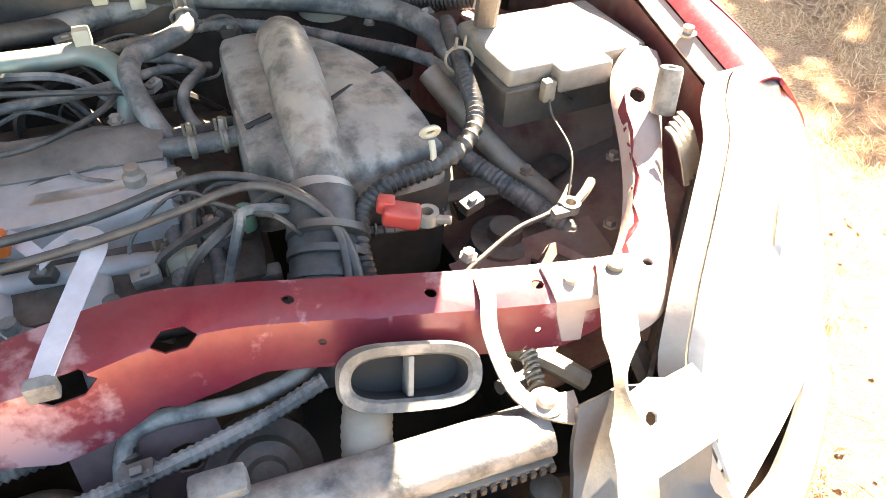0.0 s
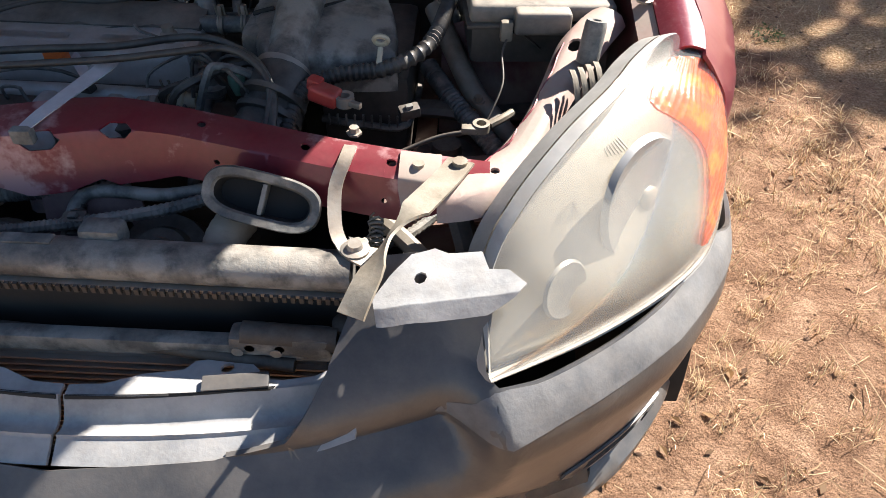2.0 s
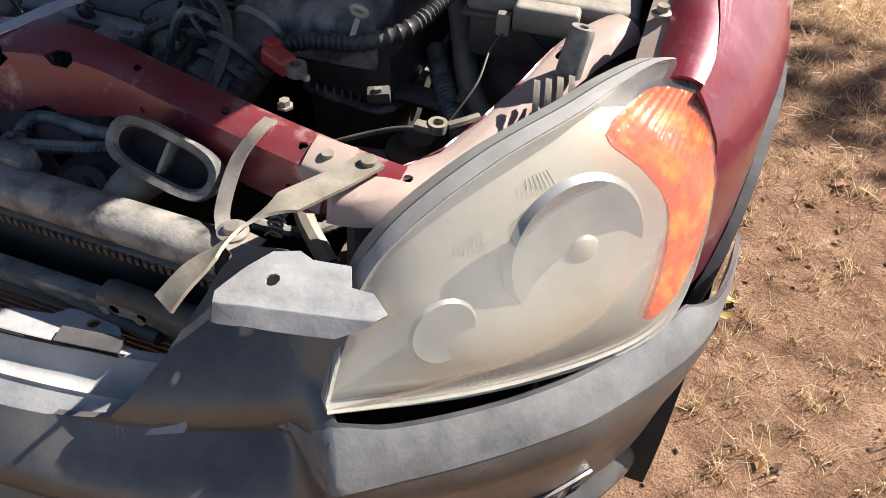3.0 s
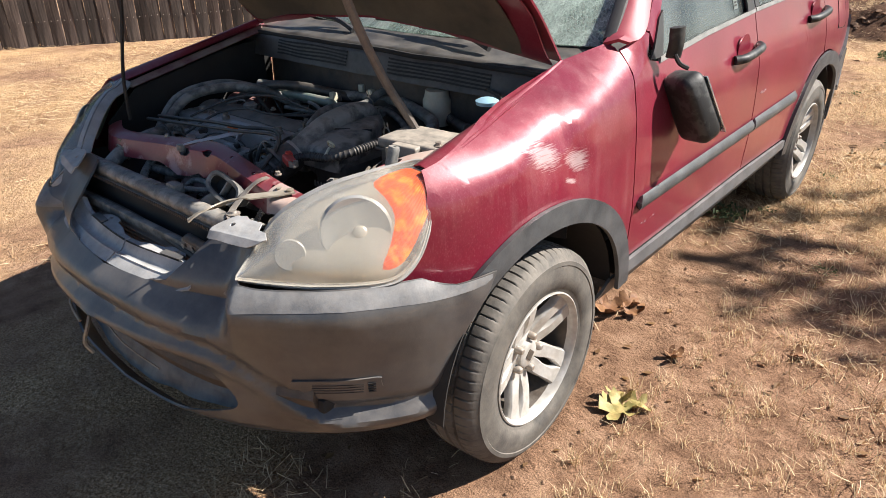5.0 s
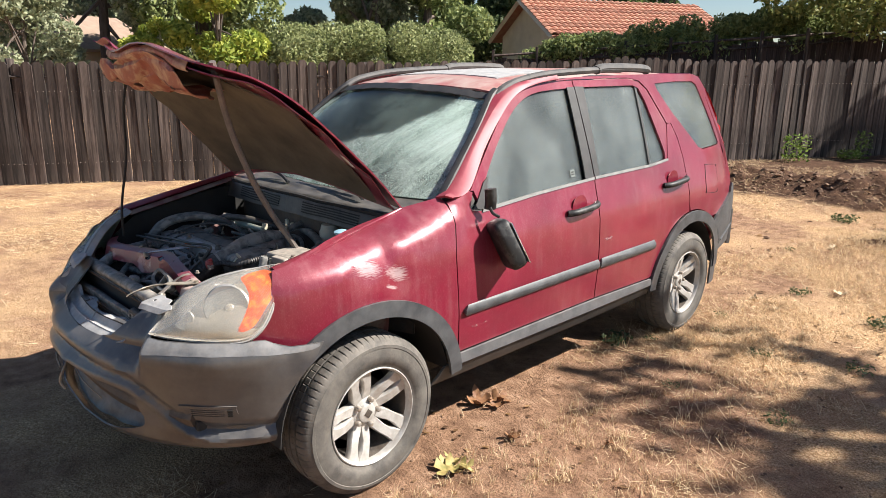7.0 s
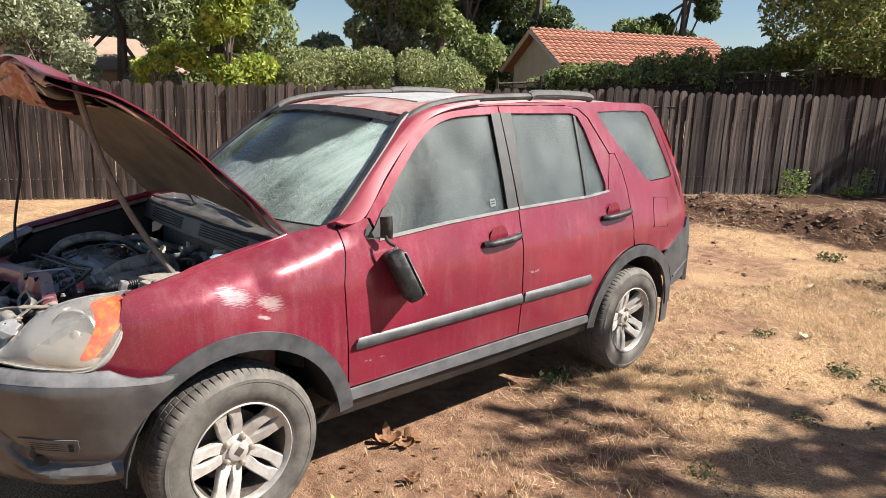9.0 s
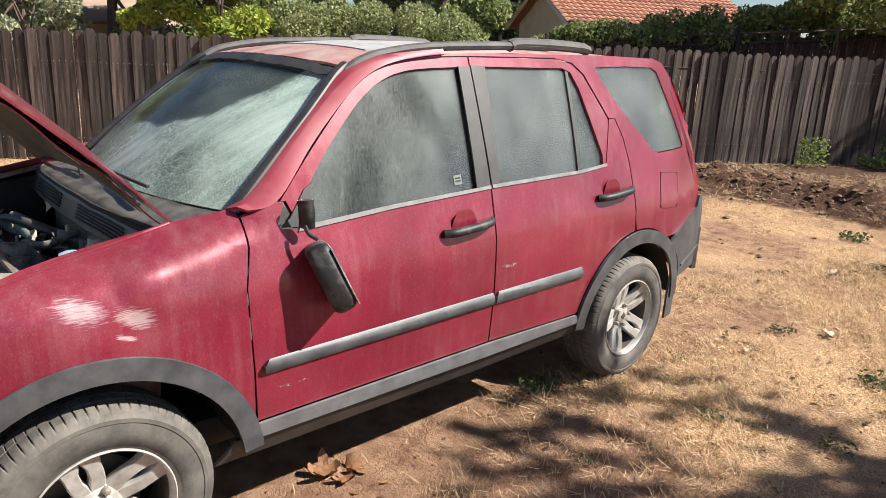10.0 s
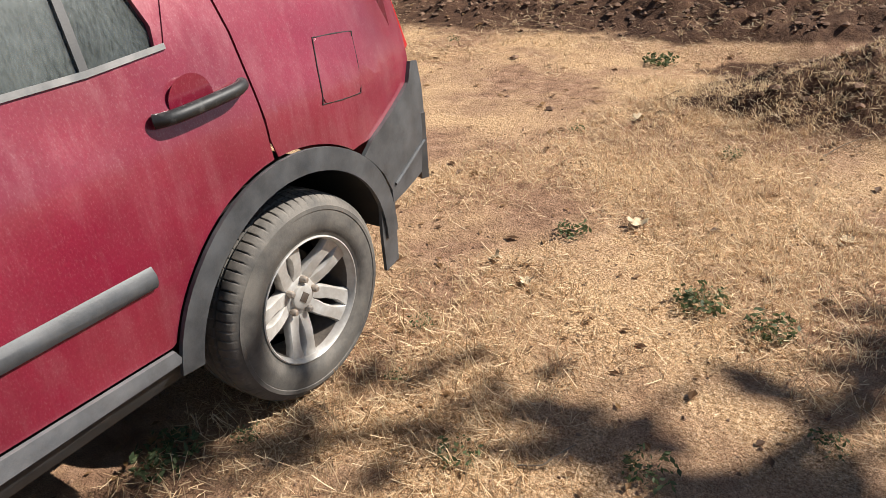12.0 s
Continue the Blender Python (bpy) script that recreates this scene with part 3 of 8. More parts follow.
DOOR_R = [(1.534, 0.482), (2.122, 0.470)] + [p for p in arc(2.60, 0.335, 0.486, 163, 96, 14)] + [(2.545, 0.87), (2.543, 1.0), (2.535, 1.15), (2.515, 1.27), (2.475, 1.36), (2.43, 1.36), (2.345, 1.152), (2.14, 1.134), (1.554, 1.124), (1.548, 1.0), (1.538, 0.70)]
FRAME_F = sm([(0.612, 1.166), (0.77, 1.325), (0.94, 1.478), (1.06, 1.555), (1.20, 1.598), (1.36, 1.614), (1.555, 1.622)], 4) + [(1.548, 1.128), (1.512, 1.125), (1.525, 1.585)] + sm([(1.36, 1.578), (1.22, 1.565), (1.10, 1.530), (0.98, 1.458), (0.83, 1.323), (0.72, 1.20), (0.655, 1.11)], 4) + [(0.632, 1.165)]
FRAME_R = [(1.563, 1.622), (2.10, 1.628), (2.22, 1.610), (2.29, 1.565), (2.42, 1.37), (2.44, 1.32), (2.345, 1.156), (2.325, 1.158), (2.335, 1.20), (2.245, 1.50), (2.205, 1.572), (2.15, 1.590), (1.632, 1.588), (1.575, 1.127), (1.556, 1.127)]
for _f in (left, right):
    d = part("front_door", sheet([DOOR_F], lambda y, z, f=_f: f(y, z), 0.05, away=INSIDE), PAINT, car)
    part("window_frame", sheet([FRAME_F], lambda y, z, f=_f: f(y, z, -0.004), 0.06, 0.02, away=INSIDE), PAINT, d)
    fw = [(0.60, 1.090), (0.665, 1.075), (1.05, 1.103), (1.51, 1.124), (1.524, 1.584)] + sm([(1.36, 1.577), (1.22, 1.564), (1.10, 1.529), (0.98, 1.457), (0.83, 1.322), (0.72, 1.20), (0.635, 1.11)], 3)
    ob = part("window_pane", sheet([fw], lambda y, z, f=_f: f(y, z, -0.016), 0.08, 0.004, away=INSIDE), GLASS, d, "dust-covered window glass")
    ob.visible_shadow = False
    part("belt_seal", sheet([[(0.655, 1.070), (1.05, 1.098), (1.546, 1.120), (1.546, 1.133), (1.05, 1.112), (0.665, 1.086)]], lambda y, z, f=_f: f(y, z, 0.006), 0.08, 0.01, away=INSIDE), SEAL, d)
    part("pillar_cover", sheet([[(1.470, 1.130), (1.546, 1.130), (1.553, 1.590), (1.490, 1.588)]], lambda y, z, f=_f: f(y, z, 0.002), 0.08, 0.006, away=INSIDE), TRIM, d)
    part("mirror_triangle", sheet([[(0.600, 1.088), (0.685, 1.082), (0.735, 1.215), (0.70, 1.195), (0.635, 1.115)]], lambda y, z, f=_f: f(y, z, 0.003), 0.05, 0.006, away=INSIDE), TRIM, d)
    r = part("rear_door", sheet([DOOR_R], lambda y, z, f=_f: f(y, z), 0.05, away=INSIDE), PAINT, car)
    part("window_frame", sheet([FRAME_R], lambda y, z, f=_f: f(y, z, -0.004), 0.06, 0.02, away=INSIDE), PAINT, r)
    rw = [(1.578, 1.130), (2.14, 1.140), (2.328, 1.156), (2.332, 1.205), (2.243, 1.50), (2.204, 1.571), (2.15, 1.588), (1.634, 1.586)]
    ob = part("window_pane", sheet([rw], lambda y, z, f=_f: f(y, z, -0.016), 0.08, 0.004, away=INSIDE), GLASS, r, "dust-covered window glass")
    ob.visible_shadow = False
    part("window_divider", sheet([[(2.135, 1.142), (2.155, 1.143), (2.192, 1.58), (2.172, 1.585)]], lambda y, z, f=_f: f(y, z, -0.008), 0.1, 0.012, away=INSIDE), TRIM, r)
    part("belt_seal", sheet([[(1.556, 1.121), (2.14, 1.133), (2.345, 1.150), (2.345, 1.163), (2.14, 1.147), (1.556, 1.135)]], lambda y, z, f=_f: f(y, z, 0.006), 0.08, 0.01, away=INSIDE), SEAL, r)
    part("pillar_cover", sheet([[(1.556, 1.137), (1.600, 1.137), (1.640, 1.590), (1.560, 1.592)]], lambda y, z, f=_f: f(y, z, 0.002), 0.08, 0.006, away=INSIDE), TRIM, r)
    # side mouldings
    for ob, y0, y1 in ((d, 0.492, 1.524), (r, 1.538, 2.118)):
        zt, zb = (lambda y: 0.690 + 0.011 * (y - 0.49)), (lambda y: 0.640 + 0.008 * (y - 0.49))
        pl = [(y0 + 0.012, zb(y0)), (y1, zb(y1)), (y1, zt(y1)), (y0 + 0.02, zt(y0)), (y0, zt(y0) - 0.02), (y0, zb(y0) + 0.012)]
        part("side_moulding", sheet([pl], lambda y, z, f=_f: f(y, z, 0.020 - 18 * (z - zb(y) - 0.025) ** 2), 0.02, 0.018, away=INSIDE), CLAD, ob, "faded grey side moulding")
    # door handles
    for ob, y0, y1, zz in ((d, 1.262, 1.515, 0.992), (r, 2.240, 2.508, 1.022)):
        sgn = 1 if _f is left else -1
        yc = (y0 + y1) / 2 - 0.015
        x = side_x(yc, zz)
        cup = lathe([(0.062, 0.0), (0.058, -0.006), (0.045, -0.018), (0.0, -0.024)], (sgn * (x + 0.0012), yc, zz + 0.008), "x", 28)
        for v in cup.verts:
            v.co.y = yc + (v.co.y - yc) * 1.05
        part("handle_cup", cup, PAINT, ob)
        h = tube([(sgn * (x + 0.010), y0, zz - 0.010), (sgn * (x + 0.034), y0 + 0.035, zz - 0.006), (sgn * (x + 0.040), yc, zz), (sgn * (x + 0.034), y1 - 0.04, zz + 0.007), (sgn * (x + 0.012), y1, zz + 0.010)], 0.017, 10, 5, flat=1.0)
        part("door_handle", h, GLOSSBLACK, ob, "black pull handle")

QUARTER = [(2.55, 1.0), (2.552, 0.87)] + [p for p in arc(2.60, 0.335, 0.486, 94, 56, 8)] + [(2.90, 0.742), (3.00, 0.745), (3.18, 0.735), (3.235, 0.80), (3.275, 0.90), (3.290, 1.00), (3.282, 1.11), (3.20, 1.36), (3.10, 1.57), (3.04, 1.632), (2.95, 1.650), (2.5, 1.655), (1.6, 1.640), (1.2, 1.612), (1.06, 1.570), (1.20, 1.606), (1.36, 1.620), (1.56, 1.628), (2.10, 1.634), (2.225, 1.616), (2.298, 1.567), (2.43, 1.365), (2.482, 1.362), (2.522, 1.272), (2.542, 1.15)]
QWIN = [(2.402, 1.598), (2.66, 1.608), (2.90, 1.606), (2.955, 1.585), (3.09, 1.28), (3.120, 1.205), (3.10, 1.190), (2.82, 1.182), (2.765, 1.20), (2.52, 1.43), (2.41, 1.565)]
for _f in (left, right):
    q = part("rear_quarter", sheet([QUARTER, QWIN], lambda y, z, f=_f: f(y, z), 0.05, away=INSIDE), PAINT, car)
    c = (2.76, 1.40)
    g = [(c[0] + (a - c[0]) * 0.985, c[1] + (b - c[1]) * 0.985) for a, b in QWIN]
    ob = part("quarter_window", sheet([g], lambda y, z, f=_f: f(y, z, -0.006), 0.08, 0.004, away=INSIDE), GLASS, q, "dust-covered window glass")
    ob.visible_shadow = False
    fl = [(2.775, 0.925), (2.785, 0.907), (2.93, 0.896), (2.955, 0.912), (2.985, 1.05), (2.975, 1.070), (2.83, 1.082), (2.808, 1.068)]
    part("fuel_flap", sheet([fl], lambda y, z, f=_f: f(y, z, 0.0025), 0.05, 0.003, away=INSIDE), PAINT, q)
    part("flap_seam", tube([_f(a, b, 0.001) for a, b in sm(fl, 2, True)] + [_f(*fl[0], 0.001)], 0.0022, 5, 1), DEEP, q)
    # lower cladding
    sill = [(0.475, 0.472), (1.53, 0.476), (2.118, 0.464), (2.135, 0.43), (2.14, 0.422), (1.48, 0.417), (0.425, 0.422), (0.44, 0.44)]
    part("sill_cladding", sheet([sill], lambda y, z, f=_f: f(y, z, 0.014 - 0.12 * max(0, 0.43 - z)), 0.05, 0.012, away=INSIDE), SILLGREY, car, "faded grey sill cladding")
    low = [(0.40, 0.426), (1.48, 0.421), (2.14, 0.426), (2.17, 0.350), (1.48, 0.335), (0.34, 0.340)]
    part("sill", sheet([low], lambda y, z, f=_f: f(y, z, -0.004 - 0.5 * max(0.0, 0.40 - z)), 0.06, 0.01, away=INSIDE), TRIM, car)
    for nm, cy, a0, a1, r1, extra in (("front_arch_flare", 0.015, 7, 141, 0.478, None), ("rear_arch_flare", 2.60, 174, 4, 0.480, None)):
        outer, inner = arc(cy, 0.335, r1, a0, a1, 30), arc(cy, 0.335, 0.412, a1, a0, 30)
        part(nm, sheet([outer + inner], lambda y, z, f=_f: f(y, max(z, 0.3), 0.016), 0.03, 0.014, away=INSIDE), CLAD, car, "faded grey wheel arch flare")
    rb = [(2.905, 0.708), (2.955, 0.742), (3.06, 0.782), (3.235, 0.852), (3.275, 0.915), (3.33, 0.905), (3.345, 0.80), (3.345, 0.56), (3.30, 0.50), (3.06, 0.478), (3.055, 0.53), (3.005, 0.610), (2.960, 0.658)]
    part("rear_bumper_side", sheet([rb], lambda y, z, f=_f: f(y, z, 0.014), 0.04, 0.014, away=INSIDE), CLAD, car, "faded grey bumper corner")
    part("bumper_step", tube([_f(a, b, 0.015) for a, b in ((3.075, 0.545), (3.16, 0.572), (3.25, 0.598), (3.338, 0.62))], 0.007, 6, 3), CLAD, car)
    fp = [(2.985, 0.53), (3.075, 0.51), (3.088, 0.24), (3.00, 0.235), (2.985, 0.40)]
    part("mud_flap", sheet([fp], lambda y, z, f=_f: f(y, z, 0.008), 0.05, 0.012, away=INSIDE), CLAD, car)
    # wheel housings
    for cy in (0.015, 2.60):
        sgn = 1 if _f is left else -1
        hb = bmesh.new()
        ring = [[hb.verts.new((sgn * x, a, b)) for a, b in arc(cy, 0.335, 0.43, 8, 178, 24)] for x in (0.40, 0.845)]
        for j in range(24):
            hb.faces.new((ring[0][j], ring[0][j + 1], ring[1][j + 1], ring[1][j]))
        hb.faces.new(ring[0])
        thicken(hb, 0.004)
        part("wheel_housing", hb, DEEP, car)

# ---- front bumper ----
HALF = [(0.0, 0.690), (0.18, 0.694), (0.262, 0.712), (0.312, 0.770), (0.355, 0.832), (0.375, 0.852), (0.43, 0.858), (0.500, 0.850), (0.518, 0.832), (0.502, 0.79), (0.488, 0.766), (0.500, 0.757), (0.54, 0.756), (0.66, 0.756), (0.80, 0.758), (0.875, 0.760), (0.905, 0.760), (0.93, 0.750), (0.99, 0.730), (1.115, 0.718), (1.09, 0.68), (1.02, 0.60), (0.975, 0.52), (0.945, 0.42), (0.93, 0.375), (0.85, 0.365), (0.74, 0.352), (0.62, 0.345), (0.50, 0.335), (0.3, 0.310), (0.0, 0.300)]
LOWER = sm([(-0.465, 0.430), (-0.40, 0.390), (-0.22, 0.348), (0.0, 0.336), (0.22, 0.348), (0.40, 0.390), (0.465, 0.430), (0.430, 0.505), (0.355, 0.550), (0.2, 0.566), (0.0, 0.568), (-0.2, 0.566), (-0.355, 0.550), (-0.430, 0.505)], 3, True)
FACE = [(0.30, -0.02), (0.36, 0.022), (0.42, 0.030), (0.47, 0.026), (0.56, 0.040), (0.64, 0.058), (0.685, 0.064), (0.708, 0.060), (0.722, 0.052), (0.740, 0.038), (0.757, 0.024), (0.770, 0.004)]
MIDFACE = [(0.30, -0.02), (0.36, 0.022), (0.44, 0.034), (0.56, 0.044), (0.62, 0.047), (0.655, 0.028), (0.675, 0.004), (0.695, -0.022), (0.74, -0.02)]


def crease_z(s):
    return lerp([(0.0, 0.610), (0.30, 0.607), (0.42, 0.592), (0.48, 0.560), (0.54, 0.508), (0.60, 0.462), (0.65, 0.436), (0.70, 0.427), (0.95, 0.433), (1.1, 0.45)], abs(s))


def bumper_point(s, z, more=0.0):
    """The bumper's face: a ledge below each lamp, a long crease, posts that lean back beside the grille opening."""
    q = min(1.0, max(0.0, (abs(s) - 0.445) / 0.055))
    q = q * q * (3 - 2 * q)
    out = lerp(MIDFACE, z) * (1 - q) + lerp(FACE, z) * q
    c = crease_z(s)
    deep = lerp([(0.0, 1.0), (0.20, 0.7), (0.35, 0.5), (0.60, 0.5), (0.70, 1.0), (1.2, 1.0)], abs(s))
    out += deep * (-0.024 * math.exp(-((z - c) / 0.019) ** 2) + 0.017 * math.exp(-((z - c + 0.037) / 0.021) ** 2))
    out *= 1 - 0.75 * min(1.0, max(0.0, (abs(s) - 0.74) / 0.36))
    p = Vector(nose(s, z, out + more))
    if abs(s) < 0.55 and z > 0.715:
        p.y += (z - 0.715) * lerp([(0.30, 0.66), (0.38, 0.54), (0.47, 0.30), (0.55, 0.0)], abs(s))
    return p


# Weathered strip, paler than the bumper: the ledge's highlight is in its colour.
LEDGE_PALE = mat("pale_ledge_plastic", (0.11, 0.115, 0.123), 0.45, 0, (0.20, 0.205, 0.21), 0.3, 13, 200, 0.12, dust=0.2)
LEDGE = [(0.440, 0.708), (0.470, 0.735), (0.494, 0.7545), (0.54, 0.754), (0.66, 0.754), (0.80, 0.756), (0.875, 0.758), (0.905, 0.758), (0.93, 0.748), (0.99, 0.728), (1.10, 0.716), (1.07, 0.700), (0.97, 0.708), (0.85, 0.718), (0.70, 0.720), (0.56, 0.716), (0.48, 0.706)]
bumper = part("front_bumper", sheet([HALF + mirror(HALF)[::-1][1:-1], LOWER], bumper_point, 0.0125, 0.006, away=(0, 0, 0.5)), PLASTIC, car, "faded dusty grey plastic front bumper")
for _s in (1, -1):
    part("faded_ledge", sheet([[(_s * a, b) for a, b in sm(LEDGE, 2, True)]], lambda s, z: bumper_point(s, z, 0.0012), 0.012, 0.002, away=(0, 0, 0.5)), LEDGE_PALE, bumper, "weathered ledge below the lamp, paler for its highlight")
    blank = part("fog_lamp_blank", sheet([[(_s * a, b) for a, b in sm([(0.605, 0.522), (0.70, 0.524), (0.790, 0.526), (0.798, 0.515), (0.792, 0.472), (0.70, 0.468), (0.645, 0.470), (0.612, 0.500)], 2, True)]], lambda s, z: bumper_point(s, z, 0.005), 0.03, 0.004, away=(0, 0, 0.5)), PLASTIC, bumper, "blank fog lamp cover")
    for k in range(4):
        zz = 0.484 + 0.008 * k
        part("slot", sheet([[(_s * 0.768, zz), (_s * 0.785, zz), (_s * 0.785, zz + 0.004), (_s * 0.768, zz + 0.004)]], lambda s, z: bumper_point(s, z, 0.0085), 0.05, 0.002, away=(0, 0, 0.5)), DEEP, blank)
        part("groove", sheet([[(_s * 0.645, zz + 0.001), (_s * 0.758, zz + 0.001), (_s * 0.758, zz + 0.0025), (_s * 0.645, zz + 0.0025)]], lambda s, z: bumper_point(s, z, 0.0065), 0.03, 0.002, away=(0, 0, 0.5)), TRIM, blank)


def lip_point(u, v):
    """The shelf along the foot of the grille opening; v from its front edge to its back edge."""
    y = -0.778 + 0.085 * v + 0.36 * u * u
    return (u, y, 0.690 + 0.040 * min(1.0, v / 0.8) + 0.010 * math.sin(v * 9) * (0.3 < v < 0.75) + 0.9 * max(0, abs(u) - 0.285) * (0.4 + 0.6 * v))


for _s in (1, -1):
    shelf = part("grille_shelf", sheet([[(_s * a, b) for a, b in ((0.003, 0), (0.33, 0), (0.335, 0.6), (0.315, 0.92), (0.24, 0.90), (0.215, 0.96), (0.212, 1.10), (0.195, 1.30), (0.165, 1.36), (0.135, 1.32), (0.125, 1.18), (0.08, 1.12), (0.04, 0.95), (0.003, 0.93))], [(_s * (0.174 + 0.008 * math.cos(k)), 1.18 + 0.08 * math.sin(k)) for k in np.linspace(0, 5.4, 8)]], lip_point, 0.02, 0.005), CHALKY, bumper, "chalky grey grille shelf with a screw tab")
    part("shelf_slot", sheet([[(_s * a, b) for a, b in ((0.005, 0.70), (0.23, 0.74), (0.235, 0.79), (0.005, 0.76))]], lambda u, v: tuple(Vector(lip_point(u, v)) + Vector((0, 0, 0.003))), 0.04, 0.002), DEEP, shelf)
    part("screw_tab", box((0.075, 0.020, 0.006), (_s * 0.19, -0.690, 0.735), 0.002, rotm(6, 0, 8 * _s)), PLASTIC, shelf)
    tabp = [(0.352, -0.10), (0.346, 0.25), (0.362, 0.62), (0.385, 0.95), (0.41, 1.0), (0.425, 0.88), (0.462, 0.86), (0.470, 0.55), (0.492, 0.50), (0.512, 0.22), (0.500, 0.05), (0.47, -0.12), (0.41, -0.12)]
    part("grille_tab", sheet([[(_s * a, b) for a, b in tabp], [(_s * (0.396 + 0.007 * math.cos(k)), 0.52 + 0.10 * math.sin(k)) for k in np.linspace(0, 5.4, 8)]], lambda u, v: (u, -0.672 + 0.062 * v + 0.22 * max(0, abs(u) - 0.36), 0.842 + 0.028 * v - 0.05 * max(0, 0.1 - v) - 0.08 * max(0, 0.385 - abs(u)) + 0.0016 * noise.noise((u * 30, v * 3, 2))), 0.012, 0.004), CHALKY, bumper, "torn chalky grey grille mounting tab")

# ---- headlamps ----
LAMP_LOW = spline([(0.479, -0.698, 0.766), (0.597, -0.624, 0.757), (0.707, -0.539, 0.758), (0.768, -0.473, 0.768), (0.786, -0.420, 0.808), (0.783, -0.378, 0.870), (0.769, -0.340, 0.940), (0.738, -0.308, 0.984)], 8)
LAMP_TOP = spline([(0.474, -0.692, 0.774), (0.462, -0.605, 0.840), (0.487, -0.555, 0.895), (0.548, -0.482, 0.945), (0.612, -0.407, 0.972), (0.645, -0.353, 0.980), (0.682, -0.312, 0.990), (0.715, -0.302, 0.992)], 8)
LAMP_OUT = Vector((0.60, -0.62, 0.50))


def along(path, u):
    k = min(max(u, 0.0), 1.0) * (len(path) - 1)
    i = min(len(path) - 2, int(k))
    return path[i].lerp(path[i + 1], k - i)


def lamp_point(s, u, v, deep=0.0):
    """The domed lamp: u from its inner tip round the outer edge, v from its lower edge to its upper one; deep: behind the lens."""
    a, b = along(LAMP_LOW, u), along(LAMP_TOP, u)
    rise = 0.045 * min(1.0, (b - a).length / 0.2) * (4 * max(0.0, v * (1 - v))) ** 0.8
    p = a.lerp(b, v) + LAMP_OUT * (rise - deep)
    return Vector((s * p.x, p.y, p.z))


AMBER = mat("amber_corner_lens", (0.80, 0.105, 0.008), 0.3, 0, (0.92, 0.30, 0.02), 0.25, 30, 200, 0.1, lo=0.48, hi=0.66)
CHROME = mat("lamp_reflector", (0.46, 0.455, 0.44), 0.32, 0.35, (0.28, 0.28, 0.27), 0.1, 10, 100, 0.02)
HOUSING = mat("lamp_housing", (0.70, 0.65, 0.56), 0.34, 0.55, (0.49, 0.455, 0.385), 0.2, 7, 100, 0.03)
LAMPRIM = mat("lamp_rim", (0.46, 0.46, 0.45), 0.4, 0.1, (0.30, 0.30, 0.29), 0.25, 16, 100, 0.08, dust=0.25)
FULL = [(0.0, 0.0), (1.0, 0.0), (1.0, 1.0), (0.0, 1.0)]
